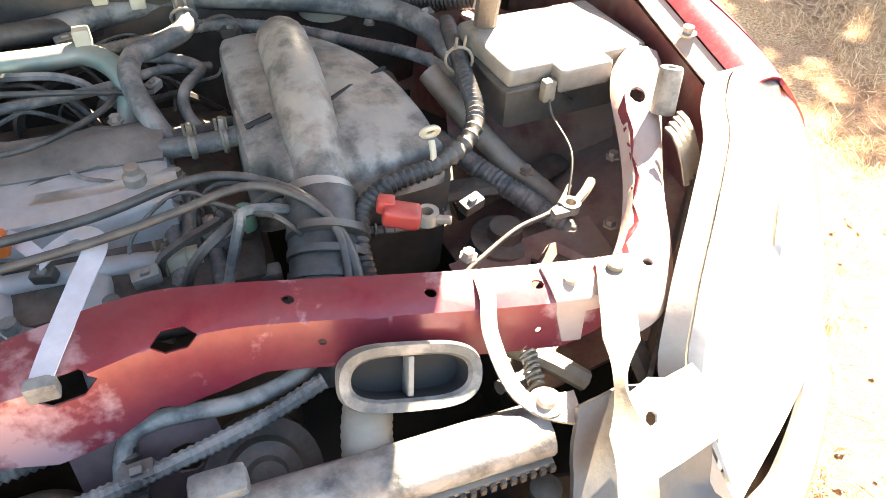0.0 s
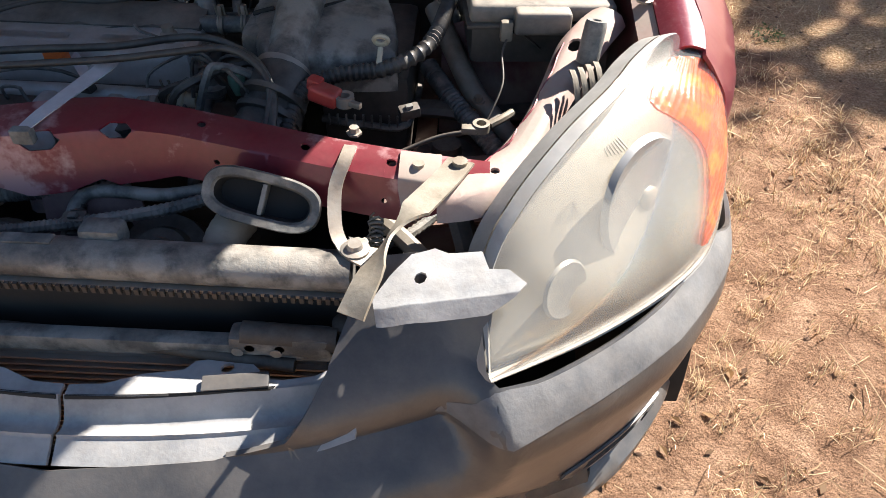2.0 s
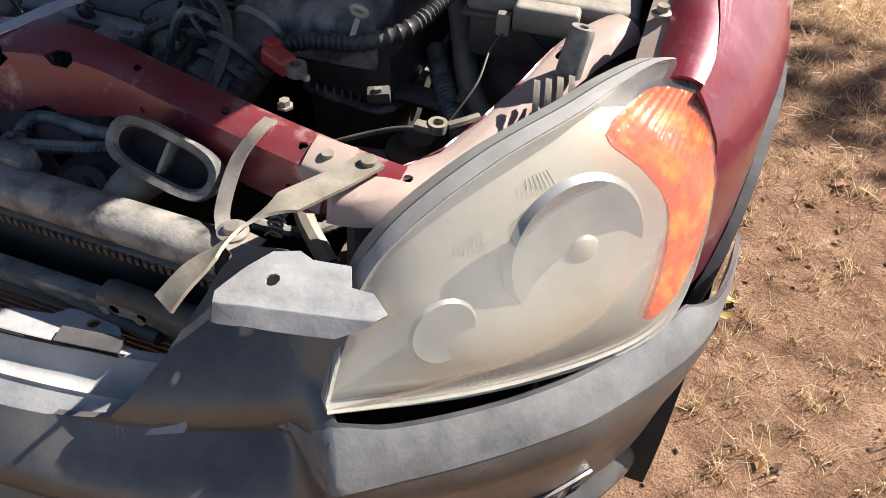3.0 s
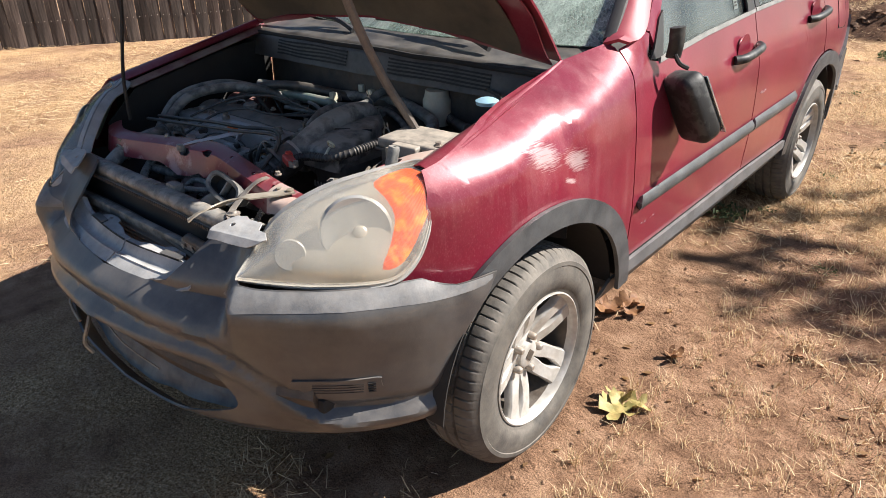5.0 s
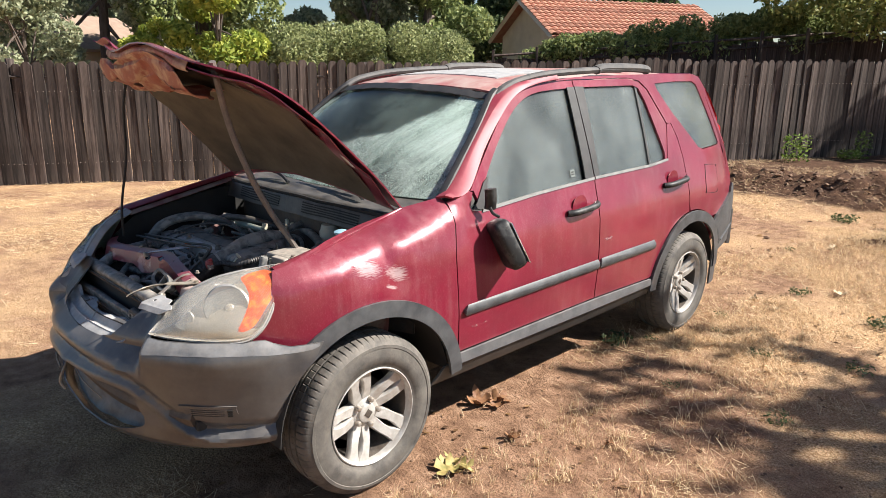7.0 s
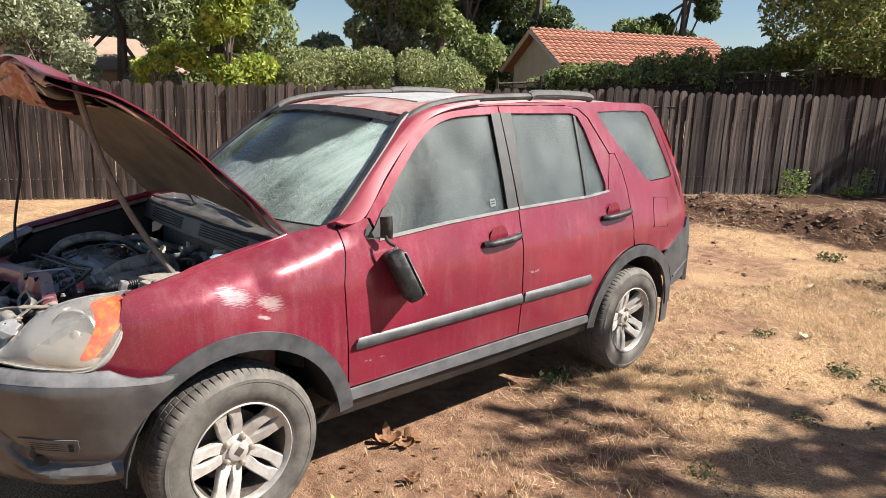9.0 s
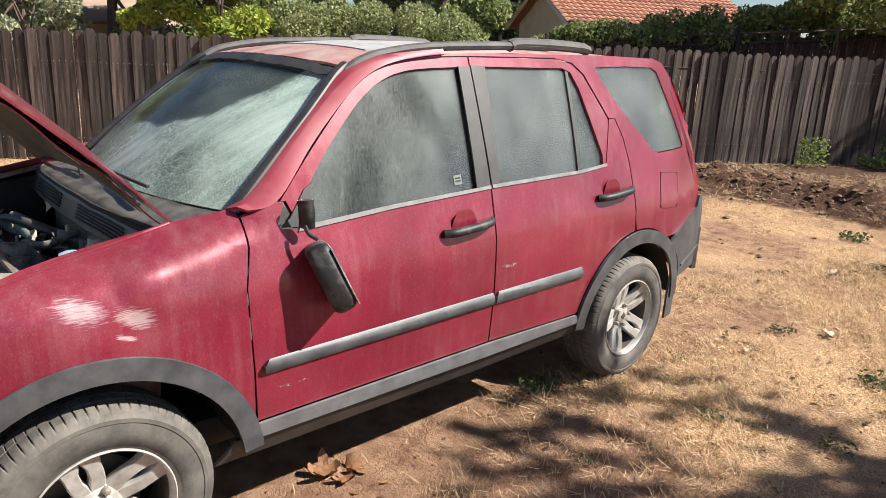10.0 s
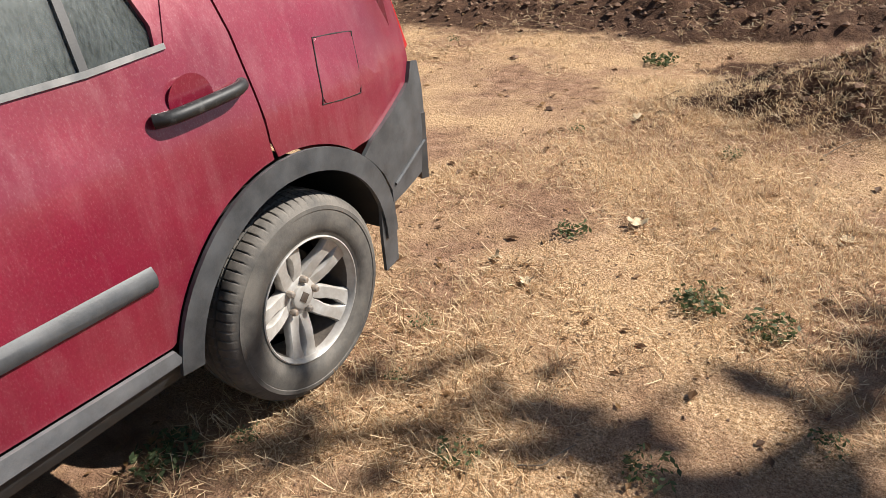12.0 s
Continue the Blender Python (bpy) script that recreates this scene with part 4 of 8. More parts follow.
for _s in (1, -1):
    lamp = part("headlamp", sheet([FULL], lambda u, v, s=_s: lamp_point(s, u, v * 0.97 + 0.015, 0.034), 0.06, 0.004, away=(0, 0, 0.8)), HOUSING, car, "yellowed hazy headlamp with an amber corner")
    lens = part("lens", sheet([[(0.0, 0.0), (1.0, 0.0), (1.0, 0.955), (0.0, 0.955)]], lambda u, v, s=_s: lamp_point(s, u, v), 0.03, 0.004, away=(0, 0, 0.8)), LENS, lamp, "scratched yellowed plastic lens")
    lens.visible_shadow = False
    part("lens_shoulder", sheet([[(0.0, 0.958), (1.0, 0.958), (1.0, 1.0), (0.0, 1.0)]], lambda u, v, s=_s: lamp_point(s, u, v), 0.024, 0.006, away=(0, 0, 0.8)), LAMPRIM, lamp, "greyed shoulder along the top of the lens")
    part("lens_rim", sheet([[(0.0, -0.018), (1.0, -0.018), (1.0, 0.016), (0.0, 0.016)]], lambda u, v, s=_s: lamp_point(s, u, v, 0.002), 0.02, 0.010, away=(0, 0, 0.8)), LAMPRIM, lamp)
    wall, rings = bmesh.new(), []
    edge = [(k / 40, 0.0) for k in range(41)] + [(k / 40, 1.0) for k in range(40, -1, -1)]
    for deep in (0.003, 0.030):
        rings.append([wall.verts.new(lamp_point(_s, a, b, deep)) for a, b in edge])
    for k in range(len(edge)):
        wall.faces.new((rings[0][k - 1], rings[0][k], rings[1][k], rings[1][k - 1]))
    part("lamp_shell", wall, LAMPRIM, lamp, "greyed lamp shell")
    for k in range(7):
        part("moulded_line", tube([lamp_point(_s, 0.43 + 0.005 * k, 0.835 - 0.008 * k, -0.0004), lamp_point(_s, 0.44 + 0.005 * k, 0.865 - 0.002 * k, -0.0004)], 0.0005, 4, 1), LAMPRIM, lamp)
    amber = part("amber_lamp", sheet([sm([(0.58, 0.84), (0.585, 0.66), (0.58, 0.45), (0.51, 0.29), (0.41, 0.13), (0.50, 0.09), (0.64, 0.12), (0.79, 0.08), (0.91, 0.14), (0.87, 0.40), (0.80, 0.78), (0.72, 0.86)], 3, True)], lambda u, v, s=_s: lamp_point(s, u, v, 0.0014 + 0.0005 * math.sin(v * 150) + 0.0005 * math.sin(u * 260)), 0.012, 0.003, away=(0, 0, 0.8)), AMBER, lamp, "amber turn signal corner")
    amber.visible_shadow = False
    nrm = Vector((_s * LAMP_OUT.x, LAMP_OUT.y, LAMP_OUT.z - 0.25)).normalized()
    rot = nrm.to_track_quat("Z", "Y").to_matrix()
    part("projector_bowl", lathe([(0.0, -0.006), (0.03, -0.005), (0.055, -0.003), (0.070, 0.0), (0.078, 0.001), (0.084, -0.006)], lamp_point(_s, 0.42, 0.50, 0.030), "z", 40, rot=rot), CHROME, lamp, "round lamp reflector bowl")
    part("bulb_shield", lathe([(0.0, 0.006), (0.014, 0.004), (0.018, 0.0), (0.019, -0.006)], lamp_point(_s, 0.43, 0.48, 0.036), "z", 28, rot=rot), HOUSING, lamp)
    part("high_beam_bowl", lathe([(0.0, -0.004), (0.024, -0.002), (0.034, 0.0), (0.037, -0.004)], lamp_point(_s, 0.19, 0.50, 0.026), "z", 32, rot=rot), CHROME, lamp)

# ---- roof, windscreen, rear ----


def roof_z(x, y):
    return lerp([(0.85, 1.570), (0.95, 1.603), (1.1, 1.632), (1.4, 1.665), (1.9, 1.683), (2.5, 1.680), (2.9, 1.668), (3.1, 1.63)], y) - 0.034 * (x / 0.6) ** 2 - 0.04 * (abs(x) / 0.62) ** 8


ROOF = [(-0.585, 1.03), (-0.4, 0.965), (0, 0.935), (0.4, 0.965), (0.585, 1.03), (0.62, 1.3), (0.622, 2.0), (0.618, 2.6), (0.60, 3.0), (0.3, 3.06), (-0.3, 3.06), (-0.60, 3.0), (-0.618, 2.6), (-0.622, 2.0), (-0.62, 1.3)]
HATCH = [(-0.40, 1.22), (0.40, 1.22), (0.40, 1.72), (-0.40, 1.72)]
roof = part("roof", sheet([ROOF, HATCH], lambda x, y: (x, y, roof_z(x, y)), 0.08, 0.01, away=INSIDE), PAINT_ROOF, car, "sun-faded peeling red roof")
part("sunroof_panel", sheet([[(-0.394, 1.226), (0.394, 1.226), (0.394, 1.714), (-0.394, 1.714)]], lambda x, y: (x, y, roof_z(x, y) + 0.004), 0.08, 0.008, away=INSIDE), CHALKY, roof, "sun-bleached sunroof panel")
for _s in (1, -1):
    pts = [(_s * 0.600, 0.985, 1.555), (_s * 0.603, 1.05, 1.594), (_s * 0.600, 1.16, 1.625), (_s * 0.597, 1.40, 1.656), (_s * 0.592, 1.85, 1.676), (_s * 0.588, 2.10, 1.678)]
    rail = part("roof_rail", tube(pts, 0.024, 8, 5, flat=0.75), RAILGREY, car, "weathered grey roof rail")
    part("rail_cover", tube([(_s * 0.592, 1.84, 1.674), (_s * 0.590, 1.90, 1.686), (_s * 0.588, 2.15, 1.689), (_s * 0.586, 2.36, 1.683), (_s * 0.586, 2.40, 1.669)], 0.028, 8, 5, flat=0.9), RAILGREY, rail)
    edge_d = spline([(0.800, 0.50, 1.150), (0.800, 0.605, 1.172), (0.732, 0.775, 1.335), (0.690, 0.945, 1.487), (0.668, 1.065, 1.564), (0.655, 1.21, 1.606), (0.648, 1.42, 1.632)], 5)
    edge_s = spline([(0.735, 0.46, 1.148), (0.728, 0.53, 1.190), (0.686, 0.69, 1.338), (0.632, 0.85, 1.475), (0.596, 0.965, 1.562), (0.600, 1.10, 1.612), (0.610, 1.42, 1.645)], 5)

    def pillar(k, v, s=_s, e0=edge_d, e1=edge_s):
        i = min(len(e0) - 2, int(k))
        a, b = e0[i].lerp(e0[i + 1], k - i), e1[i].lerp(e1[i + 1], k - i)
        p = a.lerp(b, v) + Vector((0.010, -0.006, 0.012)) * 4 * v * (1 - v)
        return (s * p.x, p.y, p.z)

    part("a_pillar", sheet([[(0, 0), (30, 0), (30, 1), (0, 1)]], pillar, 0.9, 0.01, away=INSIDE), PAINT_DUSTY, car, "dusty red windscreen pillar")
    part("windscreen_trim", tube([(_s * 0.738, 0.495, 1.150), (_s * 0.700, 0.65, 1.293), (_s * 0.652, 0.81, 1.432), (_s * 0.598, 0.945, 1.545), (_s * 0.585, 1.0, 1.580)], 0.021, 8, 5, flat=0.7), TRIM, car)


def screen(a, b):
    k = 1 - a * a
    p = Vector((0.735 * a, 0.50 - 0.15 * k, 1.130)).lerp(Vector((0.592 * a, 0.995 - 0.06 * k, 1.553 + 0.042 * k)), b)
    return p + Vector((0, -0.03, 0.035)) * 4 * b * (1 - b) * 0.5


ob = part("windscreen", sheet([[(-1, 0), (1, 0), (1, 1), (-1, 1)]], screen, 0.06, 0.005, away=INSIDE), SHATTER, car, "shattered green-tinted windscreen covered in dust")
ob.visible_shadow = False
part("screen_header", sheet([[(-1, 0.93), (1, 0.93), (1, 1.0), (-1, 1.0)]], lambda a, b: tuple(Vector(screen(a, b)) + Vector((0, -0.006, 0.008)) + Vector((0, 0, 0.006 * noise.noise((a * 14, b * 9, 0))))), 0.03, 0.003, away=INSIDE), TRIM, car, "torn black upper windscreen band")
part("tailgate", sheet([[(-0.72, 0.48), (0.72, 0.48), (0.80, 0.9), (0.78, 1.15), (0.66, 1.5), (0.56, 1.655), (-0.56, 1.655), (-0.66, 1.5), (-0.78, 1.15), (-0.80, 0.9)]], lambda x, z: (x, lerp([(0.4, 3.34), (0.9, 3.36), (1.15, 3.31), (1.66, 3.05)], z) - 0.12 * (x / 0.8) ** 4, z), 0.1, 0.02, away=INSIDE), PAINT, car)
part("rear_bumper", sheet([[(-0.83, 0.47), (0.83, 0.47), (0.83, 0.72), (-0.83, 0.72)]], lambda x, z: (x, 3.43 - 0.10 * (x / 0.83) ** 4, z), 0.1, 0.03, away=INSIDE), PLASTIC, car)
# Unseen box added between the wheels to block a sun strip on the ground.
part("belly_pan", box((1.66, 1.62, 0.06), (0, 1.32, 0.41), 0.02), DEEP, car)
part("underbody", box((1.36, 3.4, 0.12), (0, 1.45, 0.37), 0.04), DEEP, car)
for _s in (1, -1):
    part("tail_lamp", sheet([[(3.285, 0.95), (3.315, 0.96), (3.29, 1.15), (3.13, 1.56), (3.115, 1.555), (3.212, 1.36), (3.29, 1.12), (3.297, 1.0)]], lambda y, z: (_s * (side_x(y, z) - 0.004), y, z), 0.04, 0.012, away=INSIDE), mat("tail_lens", (0.4, 0.02, 0.02), 0.25), car)
# cabin
part("cabin_floor", box((1.46, 2.5, 0.06), (0, 1.7, 0.46), 0.02), INTERIOR, car)
part("dashboard", box((1.36, 0.42, 0.30), (0, 0.70, 0.98), 0.09, rotm(-8)), INTERIOR, car, "sunlit grey dashboard")
part("firewall", box((1.40, 0.03, 0.62), (0, 0.46, 0.78), 0.01), DEEP, car)
part("headliner", sheet([[(-0.56, 1.05), (0.56, 1.05), (0.58, 2.95), (-0.58, 2.95)]], lambda x, y: (x, y, roof_z(x, y) - 0.03), 0.15, 0.008), INTERIOR, car)
for _s in (1, -1):
    for y0 in (1.30, 2.15):
        seat = part("cabin_seat", box((0.50, 0.48, 0.16), (_s * 0.36, y0, 0.66), 0.06), INTERIOR, car)
        part("seat_back", box((0.48, 0.14, 0.62), (_s * 0.36, y0 + 0.27, 0.98), 0.06, rotm(-14)), INTERIOR, seat)
        part("headrest", box((0.26, 0.09, 0.17), (_s * 0.36, y0 + 0.37, 1.37), 0.04, rotm(-10)), INTERIOR, seat)
wheel_ring = lathe([(0.19 + 0.016 * math.cos(a), 0.016 * math.sin(a)) for a in np.linspace(0, 2 * math.pi, 9)[:-1]], (0.36, 0.98, 1.02), "z", 30, closed=True, rot=rotm(62))
part("steering_wheel", wheel_ring, TRIM, car)
part("inner_mirror", box((0.22, 0.03, 0.065), (0.0, 0.83, 1.46), 0.015), TRIM, car)

# ---- the raised hood ----
HOOD_OUT = [(0.0, 0.09), (0.30, 0.07), (0.60, 0.02), (0.690, 0.0), (0.700, 0.20), (0.702, 0.40), (0.690, 0.60), (0.650, 0.74), (0.570, 0.88), (0.47, 1.00), (0.25, 1.06), (0.0, 1.08)]
HOOD_LINE = [(0.0, (0.312, 1.114)), (0.22, (0.160, 1.275)), (0.45, (-0.010, 1.440)), (0.65, (-0.150, 1.570)), (0.83, (-0.285, 1.670)), (0.95, (-0.380, 1.725)), (1.03, (-0.440, 1.748)), (1.10, (-0.50, 1.752))]


def hood_point(x, d, up=0.0):
    """The open hood: x across, d from the hinge along it; bent and twisted at its front."""
    for (a, p), (b, q) in zip(HOOD_LINE, HOOD_LINE[1:]):
        if d <= b:
            break
    k = (d - a) / (b - a)
    y, z = p[0] + (q[0] - p[0]) * k, p[1] + (q[1] - p[1]) * k
    ty, tz = q[0] - p[0], q[1] - p[1]
    n = math.hypot(ty, tz)
    crown = 0.055 * (1 - (x / 0.7) ** 2) * min(1, d / 0.3 + 0.2) + up
    flat = min(1.0, max(0.0, (d - 0.60) / 0.35))
    crown = up + (crown - up) * (1 - 0.95 * flat) + 0.022 * flat * math.sin(x * 9 + 0.6)
    y, z = y + crown * tz / n, z - crown * ty / n
    tw = max(0.0, d - 0.15)
    return (x, y + 0.03 * tw * (-x), z - 0.055 * tw * x)


hood = part("hood", sheet([HOOD_OUT + mirror(HOOD_OUT)[::-1][1:-1]], lambda x, d: hood_point(x, d), 0.05, 0.006, away=(0, -0.6, 1.2)), PAINT, car, "raised bent red hood with rusty torn front edge")
inner = [(x * 0.975, 0.03 + (d - 0.02) * 0.965) for x, d in HOOD_OUT]
PADOUT = sm([(0.0, 0.105), (0.40, 0.075), (0.585, 0.045), (0.590, 0.25), (0.585, 0.42), (0.575, 0.50), (0.600, 0.58), (0.585, 0.66), (0.50, 0.74), (0.44, 0.80), (0.30, 0.795), (0.18, 0.82), (0.0, 0.82)], 3)
part("hood_frame", sheet([inner + mirror(inner)[::-1][1:-1], PADOUT + [(a * 1.14, b) for a, b in mirror(PADOUT)[::-1][1:-1]]], lambda x, d: hood_point(x, d, -0.022 - 0.006 * math.sin(d * 22)), 0.04, 0.004, away=(0, -0.6, 1.2)), PAINT, hood, "red inner hood frame")
part("insulation_pad", sheet([PADOUT + [(a * 1.14, b) for a, b in mirror(PADOUT)[::-1][1:-1]]], lambda x, d: hood_point(x, d, -0.026 + 0.006 * noise.noise((x * 5, d * 5, 1))), 0.05, 0.004, away=(0, -0.6, 1.2)), PAD, hood, "dirty brown hood insulation pad")
RUSTY = sm([(-0.50, 0.80), (-0.40, 0.76), (-0.28, 0.70), (-0.14, 0.70), (-0.02, 0.66), (0.10, 0.66), (0.16, 0.72), (0.25, 0.78), (0.36, 0.80), (0.38, 0.90), (0.36, 1.02), (0.10, 1.06), (-0.20, 1.05), (-0.48, 0.99)], 3, True)


def torn_point(x, d):
    """The crushed inner front: it bellies out under the skin, with hard folds across it."""
    k = max(0.0, min(1.0, (d - 0.66) / 0.16)) * max(0.0, min(1.0, (1.06 - d) / 0.10))
    fold = abs(math.sin(x * 9.5 + d * 6.0)) * 0.030 + abs(math.sin(x * 4.0 - d * 13.0)) * 0.022
    return hood_point(x, d, -0.030 - k * (0.050 + fold) - 0.012 * noise.noise((x * 13, d * 15, 4)))


part("torn_front_panel", sheet([RUSTY, [(0.00, 0.775), (0.05, 0.755), (0.09, 0.775), (0.10, 0.815), (0.05, 0.84), (0.01, 0.82)], [(-0.30, 0.86), (-0.20, 0.84), (-0.15, 0.87), (-0.18, 0.91), (-0.28, 0.92)], [(0.18, 0.90), (0.24, 0.89), (0.25, 0.94), (0.18, 0.95)]], torn_point, 0.016, 0.003, away=(0, -0.6, 1.2)), RUSTRED, hood, "crumpled rusty inner front panel")
part("folded_lip", sheet([[(-0.44, 0.0), (0.40, 0.0), (0.40, 1.0), (-0.44, 1.0)]], lambda x, v: tuple(Vector(hood_point(x, 1.04 - 0.30 * x * x, -0.012)) + Vector((0, -0.014 * math.sin(v * 2.6) + 0.010 * noise.noise((x * 8, v, 1)), 0.004 - 0.030 * v + 0.012 * noise.noise((x * 6, v * 2, 7))))), 0.03, 0.003), RUSTRED, hood, "folded rusty front lip of the hood")
part("bent_corner", sheet([[(0.0, 0.0), (1.0, 0.0), (1.0, 1.0), (0.0, 1.0)]], lambda u, v: (-0.40 - 0.15 * u - 0.01 * v, -0.34 - 0.06 * u - 0.05 * v * (1 - 0.7 * u), 1.715 + 0.085 * u + 0.020 * math.sin(u * 5) + 0.05 * v * (1 - 0.8 * u)), 0.12, 0.004), PAINT, hood, "bent-up red corner of the hood")
part("warning_label", sheet([[(0.655, 0.30), (0.680, 0.30), (0.680, 0.37), (0.655, 0.37)]], lambda x, d: hood_point(x, d, -0.034), 0.05, 0.001), mat("paper_label", (0.75, 0.72, 0.68), 0.6), hood)
part("prop_bar", tube([(0.475, -0.040, 0.900), (0.458, -0.080, 0.990), (0.437, -0.145, 1.10), (0.428, -0.21, 1.226), (0.418, -0.262, 1.354), (0.416, -0.305, 1.481), (0.428, -0.340, 1.61), (0.446, -0.366, 1.70)], 0.016, 8, 6, flat=0.75), mat("weathered_bar", (0.10, 0.085, 0.075), 0.7, 0.1, (0.17, 0.14, 0.12), 0.4, 20, 90, 0.3, dust=0.12), hood, "grimy strip propping up the hood")
part("hanging_cable", tube([(-0.42, -0.330, 1.66), (-0.44, -0.36, 1.50), (-0.47, -0.36, 1.28), (-0.48, -0.40, 1.05), (-0.50, -0.40, 0.90)], 0.006, 6, 6), DEEP, hood)

# ---- cowl ----
COWL = mat("dusty_cowl_plastic", (0.017, 0.017, 0.018), 0.4, 0, (0.06, 0.059, 0.057), 0.4, 9, 120, 0.1, dust=0.15)


def cowl_point(x, v):
    """From the foot of the windscreen (v = 1) forward and down over a lip to the bay."""
    k = (x / 0.72) ** 2
    y = lerp([(0.0, 0.195), (0.35, 0.215), (0.45, 0.235), (1.0, 0.345)], v) + (0.045 + 0.11 * max(0.0, (v - 0.45) / 0.55)) * k
    z = lerp([(0.0, 1.005), (0.35, 1.075), (0.45, 1.098), (0.7, 1.112), (1.0, 1.128)], v) - 0.012 * k
    return (x, y, z + 0.006 * noise.noise((x * 7, v * 5, 3)))


cowl = part("cowl_panel", sheet([[(-0.74, 0.0), (0.74, 0.0), (0.74, 1.0), (-0.74, 1.0)]], cowl_point, 0.04, 0.006, away=(0, 0.4, 0.6)), COWL, car, "dusty black cowl panel below the windscreen")
for _x in (0.30, -0.30):
    for k in range(5):
        v = 0.08 + 0.055 * k
        part("intake_slat", sheet([[(_x - 0.20, v), (_x + 0.20, v), (_x + 0.20, v + 0.028), (_x - 0.20, v + 0.028)]], lambda x, q: tuple(Vector(cowl_point(x, q)) + Vector((0, -0.005, 0.003))), 0.05, 0.004), DEEP, cowl)
part("cowl_seal", tube([cowl_point(x, 0.40) for x in np.linspace(-0.72, 0.72, 12)], 0.009, 6, 2), DEEP, cowl)
part("firewall_top", sheet([[(-0.72, 0.0), (0.72, 0.0), (0.72, 1.0), (-0.72, 1.0)]], lambda x, v: (x, 0.205 + 0.15 * (x / 0.72) ** 2 + 0.012 * v, 0.55 + 0.49 * v), 0.1, 0.01), DARKMETAL, car)
for _s in (0.42, -0.18):
    arm = part("wiper", tube([(_s + 0.02, 0.30, 1.122), (_s - 0.10, 0.325, 1.150), (_s - 0.30, 0.345, 1.158)], 0.009, 6, 4), TRIM, car, "black windscreen wiper arm")
    part("wiper_blade", tube([(_s - 0.05, 0.36, 1.163), (_s - 0.30, 0.352, 1.165), (_s - 0.52, 0.36, 1.160)], 0.006, 6, 4), TRIM, arm)

# ---- wheels ----
def tyre_bm(at, sgn):
    prof = [(0.196, -0.085), (0.215, -0.098), (0.255, -0.108), (0.290, -0.104), (0.314, -0.094), (0.326, -0.082), (0.3315, -0.062), (0.3325, -0.044), (0.3255, -0.042), (0.3255, -0.036), (0.3335, -0.034), (0.3338, -0.006), (0.327, -0.004), (0.327, 0.004), (0.3338, 0.006), (0.3335, 0.034), (0.3255, 0.036), (0.3255, 0.042), (0.3325, 0.044), (0.3315, 0.062), (0.326, 0.082), (0.314, 0.094), (0.302, 0.1005), (0.300, 0.1035), (0.288, 0.105), (0.286, 0.1025), (0.255, 0.108), (0.222, 0.1025), (0.219, 0.099), (0.215, 0.098), (0.196, 0.085)]
    cut = {5: 0.0045, 6: 0.0075, 7: 0.0075, 10: 0.006, 15: 0.006, 18: 0.0075, 19: 0.0075, 20: 0.0045}
    return lathe([(r, h * sgn) for r, h in prof], at, "x", 648, wave=lambda i, j: -cut.get(i, 0) if ((j + (i > 12) * 4) % 9 == 0) else 0.0, closed=True)


def spoke_bm(at, sgn, ang, off):
    """One bar of a pair: it runs beside the radius at ang, off to one side, and widens at the rim."""
    bm = bmesh.new()
    rows = []
    d, e = (math.cos(ang), math.sin(ang)), (-math.sin(ang), math.cos(ang))
    for r, w, x, t, o in ((0.036, 0.018, 0.034, 0.03, 0.62), (0.066, 0.0240, 0.042, 0.03, 0.78), (0.090, 0.0235, 0.051, 0.03, 0.94), (0.112, 0.0212, 0.059, 0.028, 1.10), (0.150, 0.0212, 0.070, 0.026, 1.14), (0.176, 0.0275, 0.075, 0.024, 1.06), (0.197, 0.036, 0.080, 0.02, 1.06)):
        row = []
        for dw, dx in ((-1, -t), (-1, -0.007), (-0.80, 0.0), (0.80, 0.0), (1, -0.007), (1, -t)):
            q = off * o + dw * w
            row.append(bm.verts.new((at[0] + sgn * (x + dx), at[1] + r * d[0] + q * e[0], at[2] + r * d[1] + q * e[1])))
        rows.append(row)
    for a, b in zip(rows, rows[1:]):
        for j in range(6):
            bm.faces.new((a[j], a[(j + 1) % 6], b[(j + 1) % 6], b[j]))
    bm.faces.new(rows[0])
    bm.faces.new(rows[-1])
    return bm


